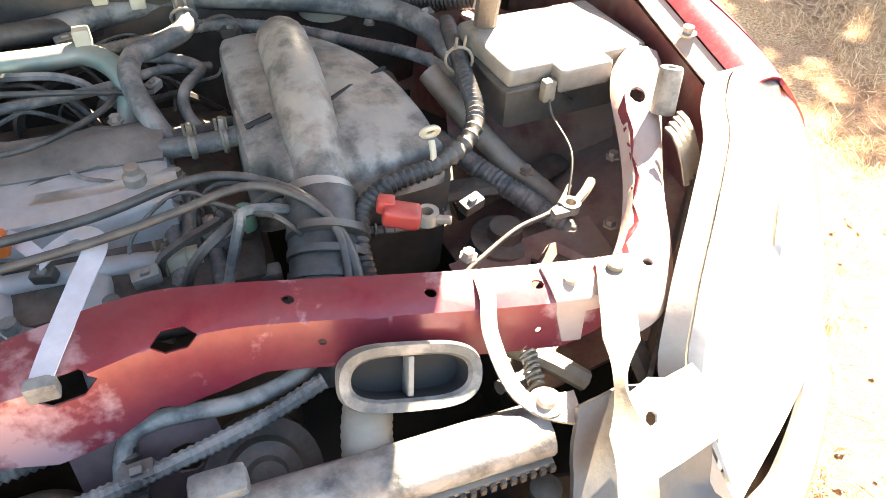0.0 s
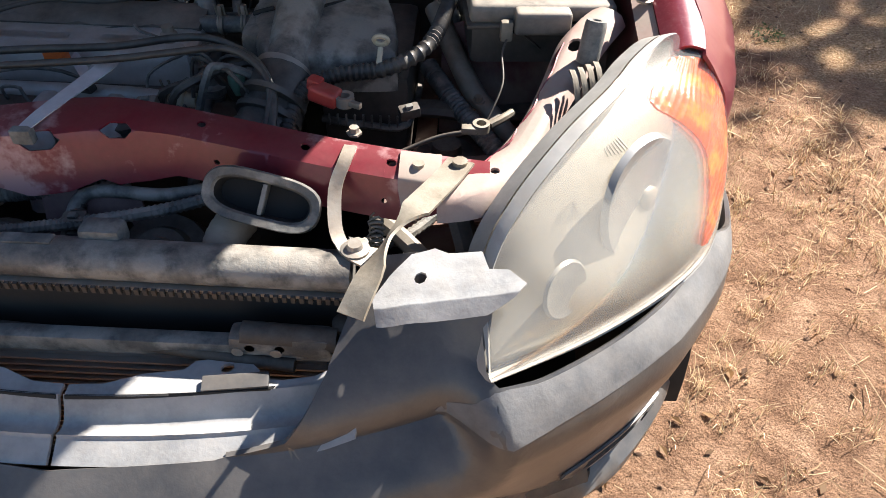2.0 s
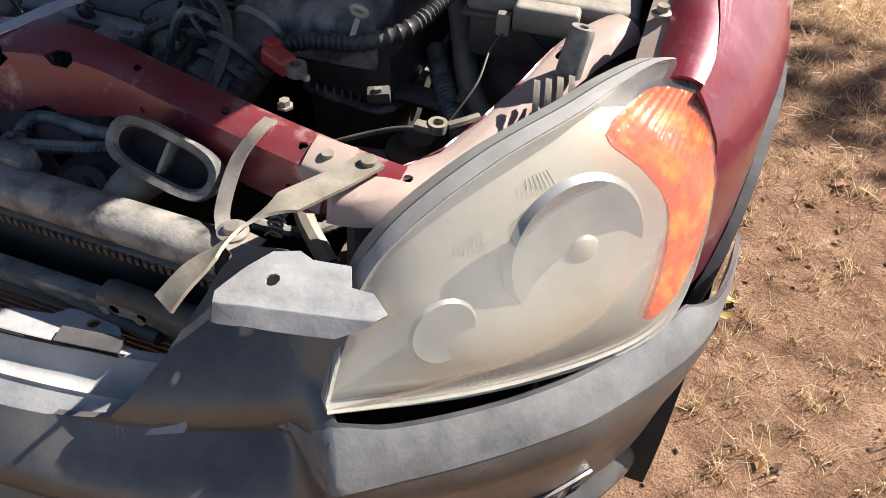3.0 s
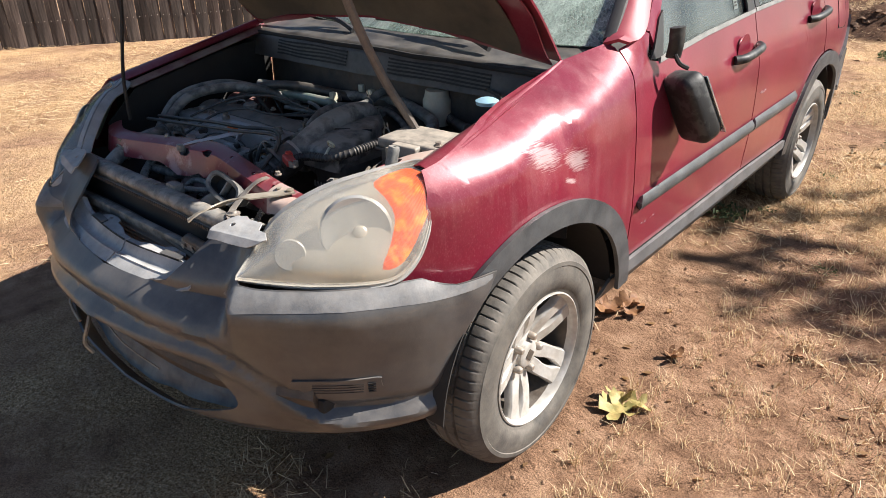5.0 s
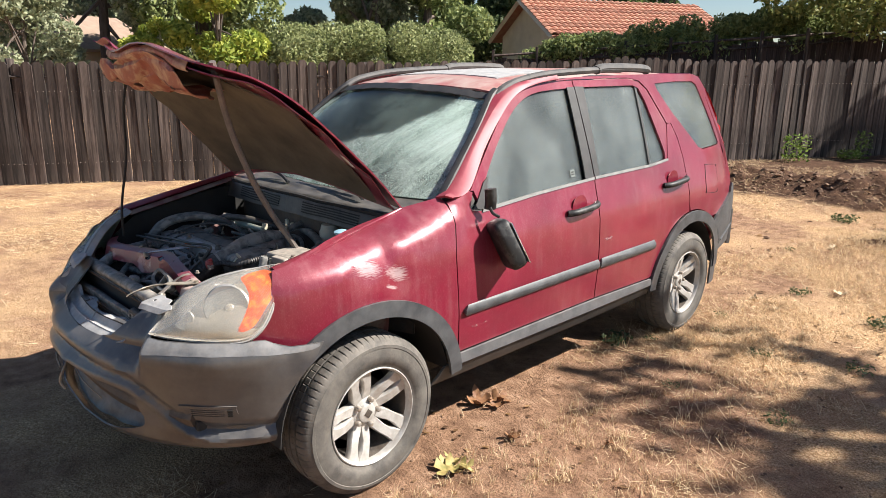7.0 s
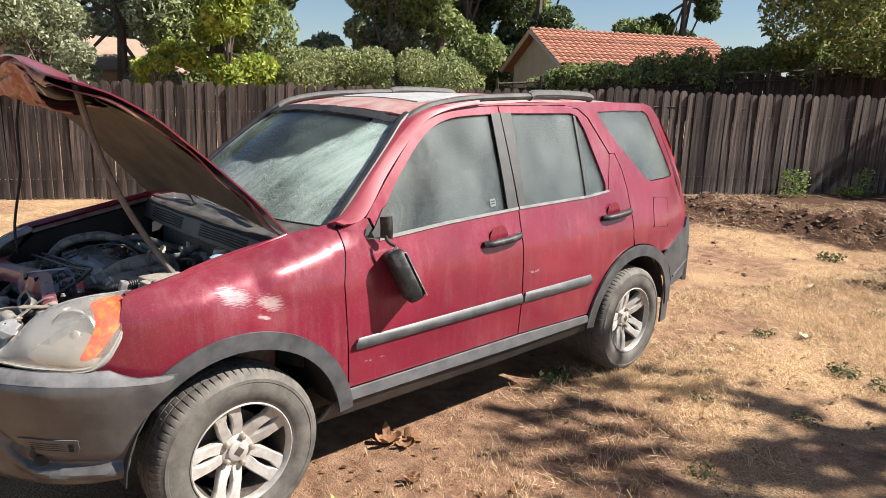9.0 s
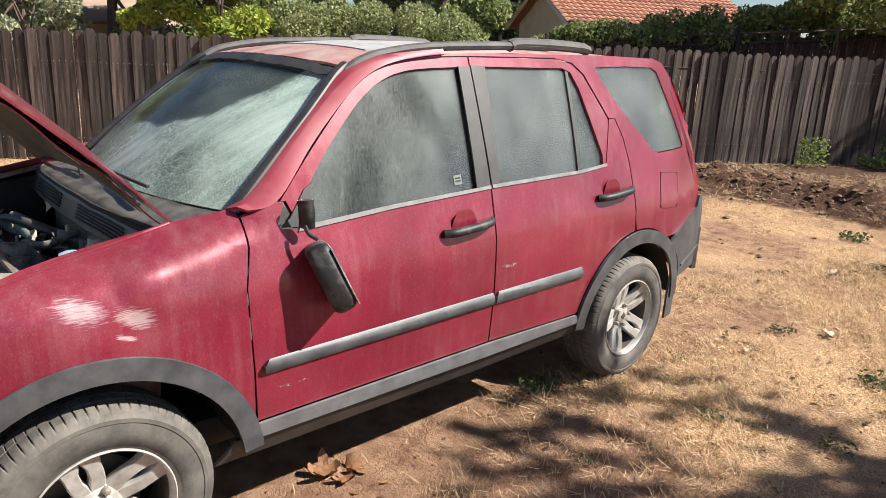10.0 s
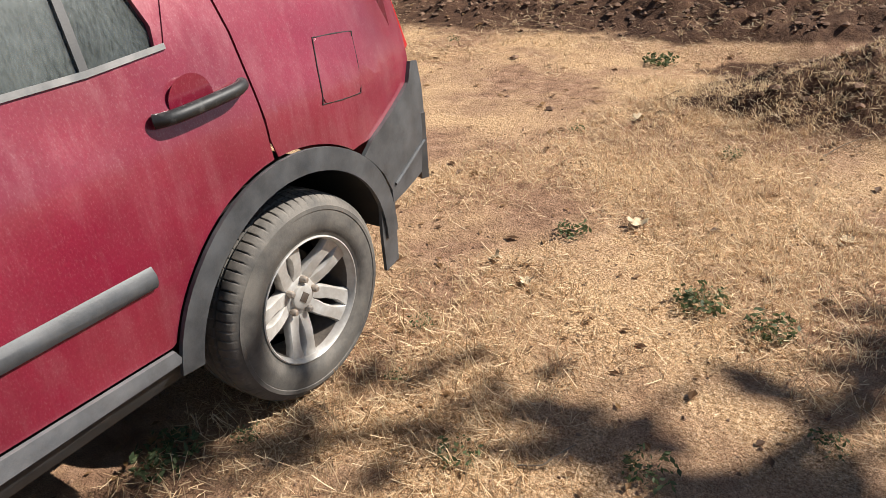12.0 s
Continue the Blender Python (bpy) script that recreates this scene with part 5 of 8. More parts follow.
def build_wheel(at, sgn, turn):
    wh = part("wheel", tyre_bm(at, sgn), RUBBER, car, "worn dusty tyre on a five-spoke alloy rim")
    part("rim", lathe([(0.194, 0.070 * sgn), (0.199, 0.080 * sgn), (0.206, 0.090 * sgn), (0.206, 0.097 * sgn), (0.202, 0.099 * sgn), (0.198, 0.095 * sgn), (0.194, 0.082 * sgn), (0.191, 0.066 * sgn)], at, "x", 72, closed=True), ALLOY, wh, "dusty silver alloy rim")
    # Barrel and back disc are coloured dark for the shade behind the spokes.
    part("barrel", lathe([(0.199, -0.08 * sgn), (0.199, 0.072 * sgn), (0.190, 0.068 * sgn), (0.184, -0.07 * sgn)], at, "x", 48, closed=True), DARKMETAL, wh)
    part("wheel_back", lathe([(0.186, -0.045 * sgn), (0.0, -0.045 * sgn)], at, "x", 40), DEEP, wh)
    for k in range(5):
        for off in (-0.0275, 0.0275):
            part("spoke", spoke_bm(at, sgn, turn + k * 2 * math.pi / 5, off), ALLOY, wh)
        a = turn + (k + 0.5) * 2 * math.pi / 5
        part("lug_nut", lathe([(0.0115, 0.0), (0.0115, 0.022 * sgn), (0.008, 0.028 * sgn), (0.0, 0.030 * sgn)], (at[0] + sgn * 0.036, at[1] + 0.056 * math.cos(a), at[2] + 0.056 * math.sin(a)), "x", 8), STEEL, wh)
    part("hub", lathe([(0.074, 0.0), (0.074, 0.032 * sgn), (0.066, 0.040 * sgn), (0.042, 0.044 * sgn), (0.040, 0.054 * sgn), (0.032, 0.058 * sgn), (0.0, 0.059 * sgn)], at, "x", 40), ALLOY, wh)
    part("cap_emblem", lathe([(0.021, 0.0), (0.021, 0.002 * sgn), (0.017, 0.003 * sgn), (0.0, 0.003 * sgn)], (at[0] + sgn * 0.0585, at[1], at[2]), "x", 4), DARKMETAL, wh)
    part("brake_disc", lathe([(0.14, -0.03 * sgn), (0.14, -0.015 * sgn), (0.07, -0.01), (0.0, -0.01)], at, "x", 48), DARKMETAL, wh)


for sgn in (1, -1):
    build_wheel((sgn * 0.765, 0.005, 0.331), sgn, 0.58 if sgn > 0 else 0.3)
    build_wheel((sgn * 0.770, 2.615, 0.331), sgn, 0.63 if sgn > 0 else 0.2)

# ---- window sticker ----
STICKER = mat("pale_sticker", (0.17, 0.20, 0.19), 0.5)
stick = part("window_sticker", sheet([[(1.368, 1.145), (1.408, 1.147), (1.408, 1.183), (1.368, 1.181)]], lambda y, z: left(y, z, -0.0145), 0.05, 0.0006, away=INSIDE), STICKER, car, "small pale sticker on the window")
for k in range(2):
    part("print_bar", sheet([[(1.374, 1.156 + 0.011 * k), (1.402, 1.157 + 0.011 * k), (1.402, 1.163 + 0.011 * k), (1.374, 1.162 + 0.011 * k)]], lambda y, z: left(y, z, -0.0138), 0.05, 0.0003, away=INSIDE), DEEP, stick)

# ---- the hanging door mirror ----
MIR_L, MIR_N = Vector((0.30, 0.33, -0.89)).normalized(), Vector((0.35, 0.85, 0.433)).normalized()
MIR_ROT = Matrix((MIR_N.cross(MIR_L), MIR_N, MIR_L)).transposed()
MIR_AT = Vector((0.928, 0.712, 0.935))
mir = part("door_mirror", tube([(0.868, 0.665, 1.090), (0.875, 0.660, 1.135), (0.875, 0.655, 1.180)], 0.026, 12, 4, flat=0.5), GLOSSBLACK, car, "broken black door mirror dangling by its cable")
cs = box((0.160, 0.080, 0.235), MIR_AT, 0.034, MIR_ROT, seg=4)
for v in cs.verts:
    # the shell narrows and rounds towards its ends
    d = v.co - MIR_AT
    along = abs(d.dot(MIR_L)) / 0.1175
    v.co -= (MIR_N.cross(MIR_L)) * d.dot(MIR_N.cross(MIR_L)) * 0.30 * along ** 2
shell = part("mirror_shell", cs, GLOSSBLACK, mir)
part("mirror_glass", box((0.134, 0.006, 0.20), MIR_AT + MIR_N * 0.0395 + MIR_L * 0.01, 0.003, MIR_ROT), mat("mirror_silver", (0.8, 0.82, 0.84), 0.10, 0.8, (0.36, 0.37, 0.36), 0.5, 26, 60, 0.1, dust=0.35, lo=0.45, hi=0.58), mir, "dusty mirror glass")
part("mirror_cable", tube([(0.880, 0.650, 1.10), (0.895, 0.655, 1.075), (0.915, 0.675, 1.06)], 0.007, 6, 4), DEEP, mir)

# ---- fence ----
fence = tagged(new("fence"), "tall weathered dog-eared wooden board fence", "fence")


def board_mesh(w, h, t, k):
    bm = bmesh.new()
    out = [(-w / 2, 0), (w / 2, 0), (w / 2, h - 0.05), (w / 2 - 0.038, h), (-w / 2 + 0.038, h), (-w / 2, h - 0.05)]
    rows = []
    for y in (-t / 2, t / 2):
        rows.append([bm.verts.new((x + 0.004 * noise.noise((z, k, 0)), y, z)) for x, z in out])
    bm.faces.new(rows[0])
    bm.faces.new(rows[1][::-1])
    for i in range(6):
        bm.faces.new((rows[0][i], rows[0][(i + 1) % 6], rows[1][(i + 1) % 6], rows[1][i]))
    bmesh.ops.recalc_face_normals(bm, faces=bm.faces)
    me = bpy.data.meshes.new("board")
    bm.to_mesh(me)
    bm.free()
    me.materials.append(WOOD)
    return me


# ---- leaves and trees ----


def leaf_mat(name, col, col2, scale=0.6):
    m = bpy.data.materials.new(name)
    m.use_nodes = True
    nt = m.node_tree
    b = nt.nodes["Principled BSDF"]
    ge = nt.nodes.new("ShaderNodeNewGeometry")
    r = nt.nodes.new("ShaderNodeValToRGB")
    r.color_ramp.elements[0].color, r.color_ramp.elements[1].color = (*col, 1), (*col2, 1)
    nt.links.new(ge.outputs["Random Per Island"], r.inputs[0])
    nt.links.new(r.outputs[0], b.inputs["Base Color"])
    b.inputs["Roughness"].default_value = 0.6
    b.inputs["Specular IOR Level"].default_value = 0.3
    tl = nt.nodes.new("ShaderNodeBsdfTranslucent")
    nt.links.new(r.outputs[0], tl.inputs[0])
    mx = nt.nodes.new("ShaderNodeMixShader")
    mx.inputs[0].default_value = 0.38
    nt.links.new(b.outputs[0], mx.inputs[1])
    nt.links.new(tl.outputs[0], mx.inputs[2])
    nt.links.new(mx.outputs[0], nt.nodes["Material Output"].inputs[0])
    return m


LEAF_DARK = leaf_mat("dark_foliage", (0.030, 0.052, 0.022), (0.15, 0.19, 0.075))
LEAF_MID = leaf_mat("green_foliage", (0.085, 0.13, 0.045), (0.40, 0.44, 0.17))
LEAF_YELLOW = leaf_mat("yellow_green_foliage", (0.17, 0.25, 0.04), (0.48, 0.50, 0.10))
LEAF_GREY = leaf_mat("grey_green_foliage", (0.15, 0.18, 0.10), (0.48, 0.50, 0.32))
LEAF_OLIVE = leaf_mat("olive_bush_foliage", (0.12, 0.15, 0.06), (0.45, 0.48, 0.22))
BARK = mat("bark", (0.09, 0.065, 0.05), 0.95, 0, (0.15, 0.12, 0.10), 0.3, 6, 30, 0.5, stretch=(1, 1, 0.3))


def leaves_mesh(blobs, count, size, seed, droop=0.3):
    """Many small leaf blades spread over the shells of uneven blobs."""
    rng = np.random.default_rng(seed)
    vol = np.array([b[3] ** 2 for b in blobs])
    pick = rng.choice(len(blobs), count, p=vol / vol.sum())
    B = np.array(blobs)[pick]
    d = rng.normal(size=(count, 3))
    d /= np.linalg.norm(d, axis=1)[:, None]
    rad = B[:, 3] * (1 - 0.45 * rng.random(count) ** 1.5)
    c = B[:, :3] + d * rad[:, None] * np.array([1, 1, 0.8])
    a = rng.normal(size=(count, 3))
    a[:, 2] -= droop
    a /= np.linalg.norm(a, axis=1)[:, None]
    b = np.cross(a, rng.normal(size=(count, 3)))
    b /= np.linalg.norm(b, axis=1)[:, None]
    s = size * (0.6 + 0.8 * rng.random(count))[:, None]
    v = np.empty((count, 4, 3))
    v[:, 0], v[:, 1], v[:, 2], v[:, 3] = c - a * s, c + b * s * 0.45, c + a * s, c - b * s * 0.45
    f = np.arange(count * 4).reshape(count, 4)
    me = bpy.data.meshes.new("crown")
    me.from_pydata(v.reshape(-1, 3).tolist(), [], f.tolist())
    return me


def tree(name, label, at, height, radius, material, count, size, seed, trunk=0.16, base=0.35, squash=1.0):
    rng = random.Random(seed)
    t = thing(name, label, "tree")
    x, y, z = at
    lean = (rng.uniform(-0.3, 0.3), rng.uniform(-0.3, 0.3))
    top = height * 0.8
    bm = tube([(x, y, z - 0.2), (x + lean[0] * 0.3, y + lean[1] * 0.3, z + top * 0.4), (x + lean[0], y + lean[1], z + top)], trunk, 8, 4, taper=0.25)
    blobs = []
    for k in range(int(9 + radius * 3)):
        a, q = rng.uniform(0, 6.283), math.sqrt(rng.random()) * radius * 0.78
        h = height * (base + (0.93 - base) * rng.random())
        shrink = 1 - 0.45 * abs((h / height - base) / (1 - base) - 0.4)
        px, py = x + lean[0] * 0.6 + q * math.cos(a) * shrink, y + lean[1] * 0.6 + q * math.sin(a) * shrink
        br = radius * rng.uniform(0.26, 0.46)
        blobs.append((px, py, z + h * squash, br))
        s = z + top * rng.uniform(0.3, 0.8)
        tube([(x + lean[0] * 0.5, y + lean[1] * 0.5, s), ((x + px) / 2, (y + py) / 2, (s + z + h) / 2 + 0.1), (px, py, z + h * squash)], trunk * 0.32, 5, 3, bm=bm, taper=0.3)
    part("trunk", bm, BARK, t)
    me = leaves_mesh(blobs, count, size, seed)
    me.materials.append(material)
    cr = new("crown", me)
    cr.parent = t
    return t


def bush(name, label, blobs, material, count, size, seed):
    me = leaves_mesh(blobs, count, size, seed)
    me.materials.append(material)
    return tagged(new(name, me), label, "bush")


# tree outside the view that throws the dappled shade beside the car, and one by the fence
tree("shade_tree", "large broadleaf tree standing beside the yard", (7.66, 6.06, 0), 7.5, 2.2, LEAF_MID, 2800, 0.13, 5, 0.2, 0.45)
tree("shade_tree", "broadleaf tree standing near the fence end", (4.2, 18.4, 0), 8.5, 2.6, LEAF_MID, 6000, 0.16, 6, 0.2, 0.3)
tree("yard_tree", "yellow-green broadleaf tree behind the fence", (-18.4, 9.4, 0), 6.5, 1.9, LEAF_YELLOW, 13000, 0.095, 11, 0.12, 0.2)
tree("small_tree", "small bright green tree behind the fence", (-19.9, 7.6, 0), 3.2, 0.9, LEAF_YELLOW, 4000, 0.07, 12, 0.06, 0.3)
tree("olive_tree", "grey-green olive tree behind the fence", (-22.6, 5.0, 0), 4.6, 1.9, LEAF_GREY, 11000, 0.085, 13, 0.12, 0.25)
tree("tall_pine", "tall dark pine behind the houses", (-41, 13.5, 0), 13, 4.5, LEAF_GREY, 15400, 0.166, 14, 0.4, 0.2)
tree("tall_tree", "tall dark green tree far behind the fence", (-36, 16.5, 0), 12, 3.6, LEAF_MID, 13200, 0.166, 15, 0.35, 0.2)
tree("tall_tree", "tall dark green tree far behind the fence", (-32.5, 22.2, 0), 4.6, 2.0, LEAF_GREY, 9900, 0.146, 16, 0.3, 0.25)
tree("tall_tree", "tall dark green tree far behind the fence", (-30, 24.8, 0), 9.0, 3.0, LEAF_MID, 15400, 0.146, 17, 0.3, 0.1)
tree("dark_oak", "dense dark oak behind the fence", (-26.2, 27.6, 0), 12, 3.6, LEAF_DARK, 19800, 0.146, 18, 0.4, 0.05)
tree("dark_oak", "dense dark oak behind the fence", (-23.6, 30.5, 0), 11, 3.0, LEAF_DARK, 17600, 0.146, 19, 0.4, 0.05)
tree("tall_tree", "tall dark green tree behind the tiled house", (-18.5, 37.2, 0), 11.5, 2.2, LEAF_DARK, 11000, 0.146, 20, 0.3, 0.2)
tree("tall_tree", "tall dark green tree far behind the fence", (-46, 2.0, 0), 12, 4.5, LEAF_MID, 13200, 0.182, 21, 0.4, 0.2)
tree("tall_tree", "tall dark green tree far behind the fence", (-21, 36, 0), 6.2, 2.8, LEAF_MID, 11000, 0.156, 26, 0.4, 0.15)
for _i, (_x, _y, _h, _q, _m) in enumerate(((-50, 8, 15, 5.5, LEAF_MID), (-48, 18, 16, 5.5, LEAF_GREY), (-44, 23.2, 15, 4.0, LEAF_MID), (-38, 32, 14, 5.0, LEAF_GREY), (-33, 38, 13, 4.5, LEAF_MID), (-27, 42, 6.6, 3.6, LEAF_MID), (-52, -4, 15, 5.5, LEAF_MID), (-24.5, 12.0, 9.5, 3.0, LEAF_MID), (-27, 9.0, 10, 3.2, LEAF_GREY), (-20.8, 18.0, 8.0, 2.0, LEAF_GREY), (-19.5, 19.5, 7.0, 2.4, LEAF_MID))):
    tree("background_tree", "leafy green tree in the far row", (_x, _y, 0), _h, _q, _m, 17000, 0.24 if _h > 10.5 else 0.12, 60 + _i, 0.3, 0.08)
tree("overhanging_tree", "broadleaf tree with browning leaves beyond the upper fence", (-2.9, 19.9, 0.6), 6.6, 3.5, leaf_mat("browning_foliage", (0.10, 0.15, 0.035), (0.40, 0.38, 0.13)), 42000, 0.075, 22, 0.14, 0.3)
_r = random.Random(4)
bush("hedge_bush", "rounded leafy green bush behind the fence", [(-16.3 + _r.uniform(-1.1, 1.1), 11.5 + _r.uniform(-1.1, 1.1), _r.uniform(1.2, 2.5), _r.uniform(0.5, 0.85)) for _ in range(16)], LEAF_OLIVE, 20000, 0.055, 23)
bush("hedge_bush", "rounded leafy green bush behind the fence", [(-14.4 + _r.uniform(-1.2, 1.2), 13.5 + _r.uniform(-1.2, 1.2), _r.uniform(1.2, 2.5), _r.uniform(0.5, 0.85)) for _ in range(16)], LEAF_OLIVE, 20000, 0.055, 24)
for _i in range(6):
    tagged(bush("ivy_hedge", "clipped dark green ivy hedge above the upper fence", [(-9.2 + 5.9 * k + _r.uniform(-0.2, 0.2), 13.9 + 5.6 * k + _r.uniform(-0.2, 0.2), 1.75 + (0.35 + 1.25 * k) * (0.35 + 0.65 * _r.random()), _r.uniform(0.28, 0.45)) for k in np.linspace(_i / 6, (_i + 1) / 6, 16)], LEAF_MID, 7000, 0.055, 125 + _i), "clipped dark green ivy hedge above the upper fence", "hedge", "hedge along the bank")

# ---- upper fence ----
OLDWOOD = mat("dark_old_fence_wood", (0.030, 0.018, 0.015), 0.9, 0, (0.075, 0.052, 0.045), 0.5, 6, 60, 0.5, random_value=0.4, stretch=(4.0, 4.0, 0.22), lo=0.42, hi=0.66)
upper = tagged(new("upper_fence"), "low dark wire and picket fence on the bank", "fence")
UP_A, UP_B = Vector((-9.9, 12.85, 0)), Vector((1.2, 22.88, 0))
_q = random.Random(8)
for k in range(14):
    p = UP_A.lerp(UP_B, k / 13)
    part("post", box((0.07, 0.07, 2.1 + 0.08 * k), (p.x + 0.05, p.y - 0.05, 1.05 + 0.045 * k), 0.006, rotm(0, 0, 42)), WOOD, upper)
for zz in (1.72, 1.95):
    part("rail", tube([UP_A + Vector((0, 0, zz)), UP_B + Vector((0, 0, zz + 1.08))], 0.032, 4, 1), WOOD, upper)
for k in range(118):
    p = UP_A.lerp(UP_B, (k + 0.5) / 118)
    top = 1.86 + 1.05 * k / 117 + _q.uniform(-0.05, 0.03)
    part("slat", box((0.125, 0.016, 1.1), (p.x - 0.03, p.y + 0.03, top - 0.55), 0.003, rotm(0, _q.uniform(-2, 2), 42 + _q.uniform(-5, 5))), OLDWOOD, upper, smooth=0)

# ---- houses ----
CREAM = mat("cream_stucco", (0.58, 0.47, 0.34), 0.9, 0, (0.66, 0.55, 0.41), 0.12, 2, 40, 0.2)
TILE = mat("terracotta_tile", (0.36, 0.13, 0.08), 0.85, 0, (0.44, 0.23, 0.15), 0.3, 5, 30, 0.2, random_value=0.25)
SHINGLE = mat("brown_shingle", (0.27, 0.19, 0.14), 0.9, 0, (0.33, 0.24, 0.18), 0.25, 3, 30, 0.3)
WHITEPAINT = mat("white_trim", (0.75, 0.73, 0.68), 0.6)


def house(name, label, corner, along, width, length, eave, ridge, wall_mat, roof_mat, tiles=False):
    """A gabled house: corner of its gable, direction of its ridge."""
    h = thing(name, label, "house")
    u = Vector(along).normalized()
    w = Vector((u.y, -u.x, 0))
    o = Vector(corner)

    def P(a, b, z):
        q = o + u * a + w * b
        return (q.x, q.y, z)

    bm = bmesh.new()
    prof = [(0, 0), (width, 0), (width, eave), (width / 2, ridge), (0, eave)]
    ends = [[bm.verts.new(P(a, b, z)) for b, z in prof] for a in (0, length)]
    bm.faces.new(ends[0])
    bm.faces.new(ends[1][::-1])
    for i in range(5):
        bm.faces.new((ends[0][i], ends[0][(i + 1) % 5], ends[1][(i + 1) % 5], ends[1][i]))
    part("wall", bm, wall_mat, h, smooth=0)
    over, rise = 0.45, (ridge - eave) / (width / 2)
    for side in (0, 1):
        b0, b1 = (width / 2, width + over) if side else (width / 2, -over)
        z0, z1 = ridge + 0.08, ridge + 0.08 - rise * (width / 2 + over)
        bm = bmesh.new()
        if tiles:
            n = int(length / 0.22)
            for j in range(11):
                s0, s1 = j / 11, (j + 1.12) / 11
                rows = []
                for s, dz in ((s0, 0.0), (s1, 0.045)):
                    rows.append([bm.verts.new(P(-0.4 + (length + 0.8) * i / (n * 3), b0 + (b1 - b0) * s, z0 + (z1 - z0) * s + dz + 0.055 * abs(math.sin(i * math.pi / 3)))) for i in range(n * 3 + 1)])
                for i in range(n * 3):
                    bm.faces.new((rows[0][i], rows[0][i + 1], rows[1][i + 1], rows[1][i]))
                thicken(bm, 0.03)
                part("tile_course", bm, roof_mat, h, smooth=30)
                bm = bmesh.new()
            vs = [bm.verts.new(P(a, b, z - 0.06)) for a, b, z in ((-0.4, b0, z0), (length + 0.4, b0, z0), (length + 0.4, b1, z1), (-0.4, b1, z1))]
            bm.faces.new(vs)
            thicken(bm, 0.05)
        else:
            vs = [bm.verts.new(P(a, b, z)) for a, b, z in ((-0.4, b0, z0), (length + 0.4, b0, z0), (length + 0.4, b1, z1), (-0.4, b1, z1))]
            bm.faces.new(vs)
            thicken(bm, 0.12)
        part("roof", bm, roof_mat, h, smooth=30)
    for b, z in ((-over, eave - rise * over), (width + over, eave - rise * over)):
        part("bargeboard", tube([P(-0.38, width / 2, ridge + 0.0), P(-0.38, b, z)], 0.09, 4, 1), wall_mat if tiles else WHITEPAINT, h)
    return h


house("tiled_house", "cream stucco house with a red clay tile roof", (-16.42, 20.8, 0), (0.44, 0.898, 0), 4.6, 7.0, 2.85, 4.0, CREAM, TILE, True)
house("brown_roof_house", "low house with a brown shingle roof", (-33.0, 5.0, 0), (-0.35, 0.94, 0), 6.0, 5.4, 2.2, 3.5, CREAM, SHINGLE)
house("red_barn", "small red and white outbuilding behind the trees", (-40, 15.2, 0), (-0.5, 0.86, 0), 3.0, 3, 2.4, 3.3, mat("barn_red", (0.35, 0.06, 0.05), 0.8), WHITEPAINT)

# fence boards and rails
_r = random.Random(2)
kinds = [board_mesh(0.140, 1.70 + 0.012 * k, 0.018, k) for k in range(4)]
NRM = Vector((-FENCE_DIR.y, FENCE_DIR.x, 0))
for i in range(172):
    p = FENCE_A + FENCE_DIR * (-5.5 + i * 0.1435)
    ob = new("board", kinds[i % 4])
    ob.parent = fence
    z = ground_z(p.x, p.y) - 0.02
    ob.matrix_basis = Matrix.Translation(p + NRM * _r.uniform(-0.006, 0.006) + Vector((0, 0, z + _r.uniform(-0.012, 0.012)))) @ Euler((_r.uniform(-0.012, 0.012), _r.uniform(-0.006, 0.006), radians(57.6) + _r.choice((-0.10, 0.06, 0.12)) + _r.uniform(-0.03, 0.03))).to_matrix().to_4x4()
for zz in (0.25, 1.45):
    a, b = FENCE_A + FENCE_DIR * -5.6 + NRM * 0.04, FENCE_A + FENCE_DIR * 19.3 + NRM * 0.04
    part("rail", tube([(a.x, a.y, zz), (b.x, b.y, zz + 0.18)], 0.04, 4, 1), WOOD, fence)
nails = bmesh.new()
for i in range(172):
    for zz in (0.30, 1.30):
        for dd in (-0.035, 0.035):
            p = FENCE_A + FENCE_DIR * (-5.5 + i * 0.1435 + dd) - NRM * 0.017
            bmesh.ops.create_cone(nails, cap_ends=True, segments=5, radius1=0.006, radius2=0.003, depth=0.008, matrix=Matrix.Translation((p.x, p.y, ground_z(p.x, p.y) + zz)) @ NRM.to_track_quat("-Z", "Y").to_matrix().to_4x4())
tagged(part("nail_head", nails, STEEL, fence, "small dull nail heads in two rows", smooth=0), kind="stuff")
for i in range(10):
    p = FENCE_A + FENCE_DIR * (-5.3 + i * 2.44) + NRM * 0.09
    part("post", box((0.09, 0.09, 1.75), (p.x, p.y, 0.86), 0.005), WOOD, fence)

# ---- engine bay ----
GREYRUBBER = mat("grey_hose", (0.060, 0.072, 0.078), 0.38, 0, (0.24, 0.24, 0.225), 0.5, 21, 170, 0.25, dust=0.34, lo=0.46, hi=0.60)
TANHOSE = mat("dusty_tan_hose", (0.16, 0.13, 0.10), 0.6, 0, (0.26, 0.22, 0.17), 0.3, 14, 150, 0.15, dust=0.3)
BLACKRUBBER = mat("black_hose", (0.018, 0.019, 0.021), 0.38, 0, (0.05, 0.048, 0.046), 0.3, 16, 150, 0.1, dust=0.18)
BLACKBOX = mat("dusty_black_plastic", (0.058, 0.062, 0.064), 0.36, 0, (0.26, 0.255, 0.235), 0.5, 19, 150, 0.22, dust=0.46, lo=0.45, hi=0.58)
DARKBOX = mat("grimy_black_plastic", (0.022, 0.022, 0.023), 0.5, 0, (0.06, 0.052, 0.045), 0.3, 12, 130, 0.12, dust=0.25)
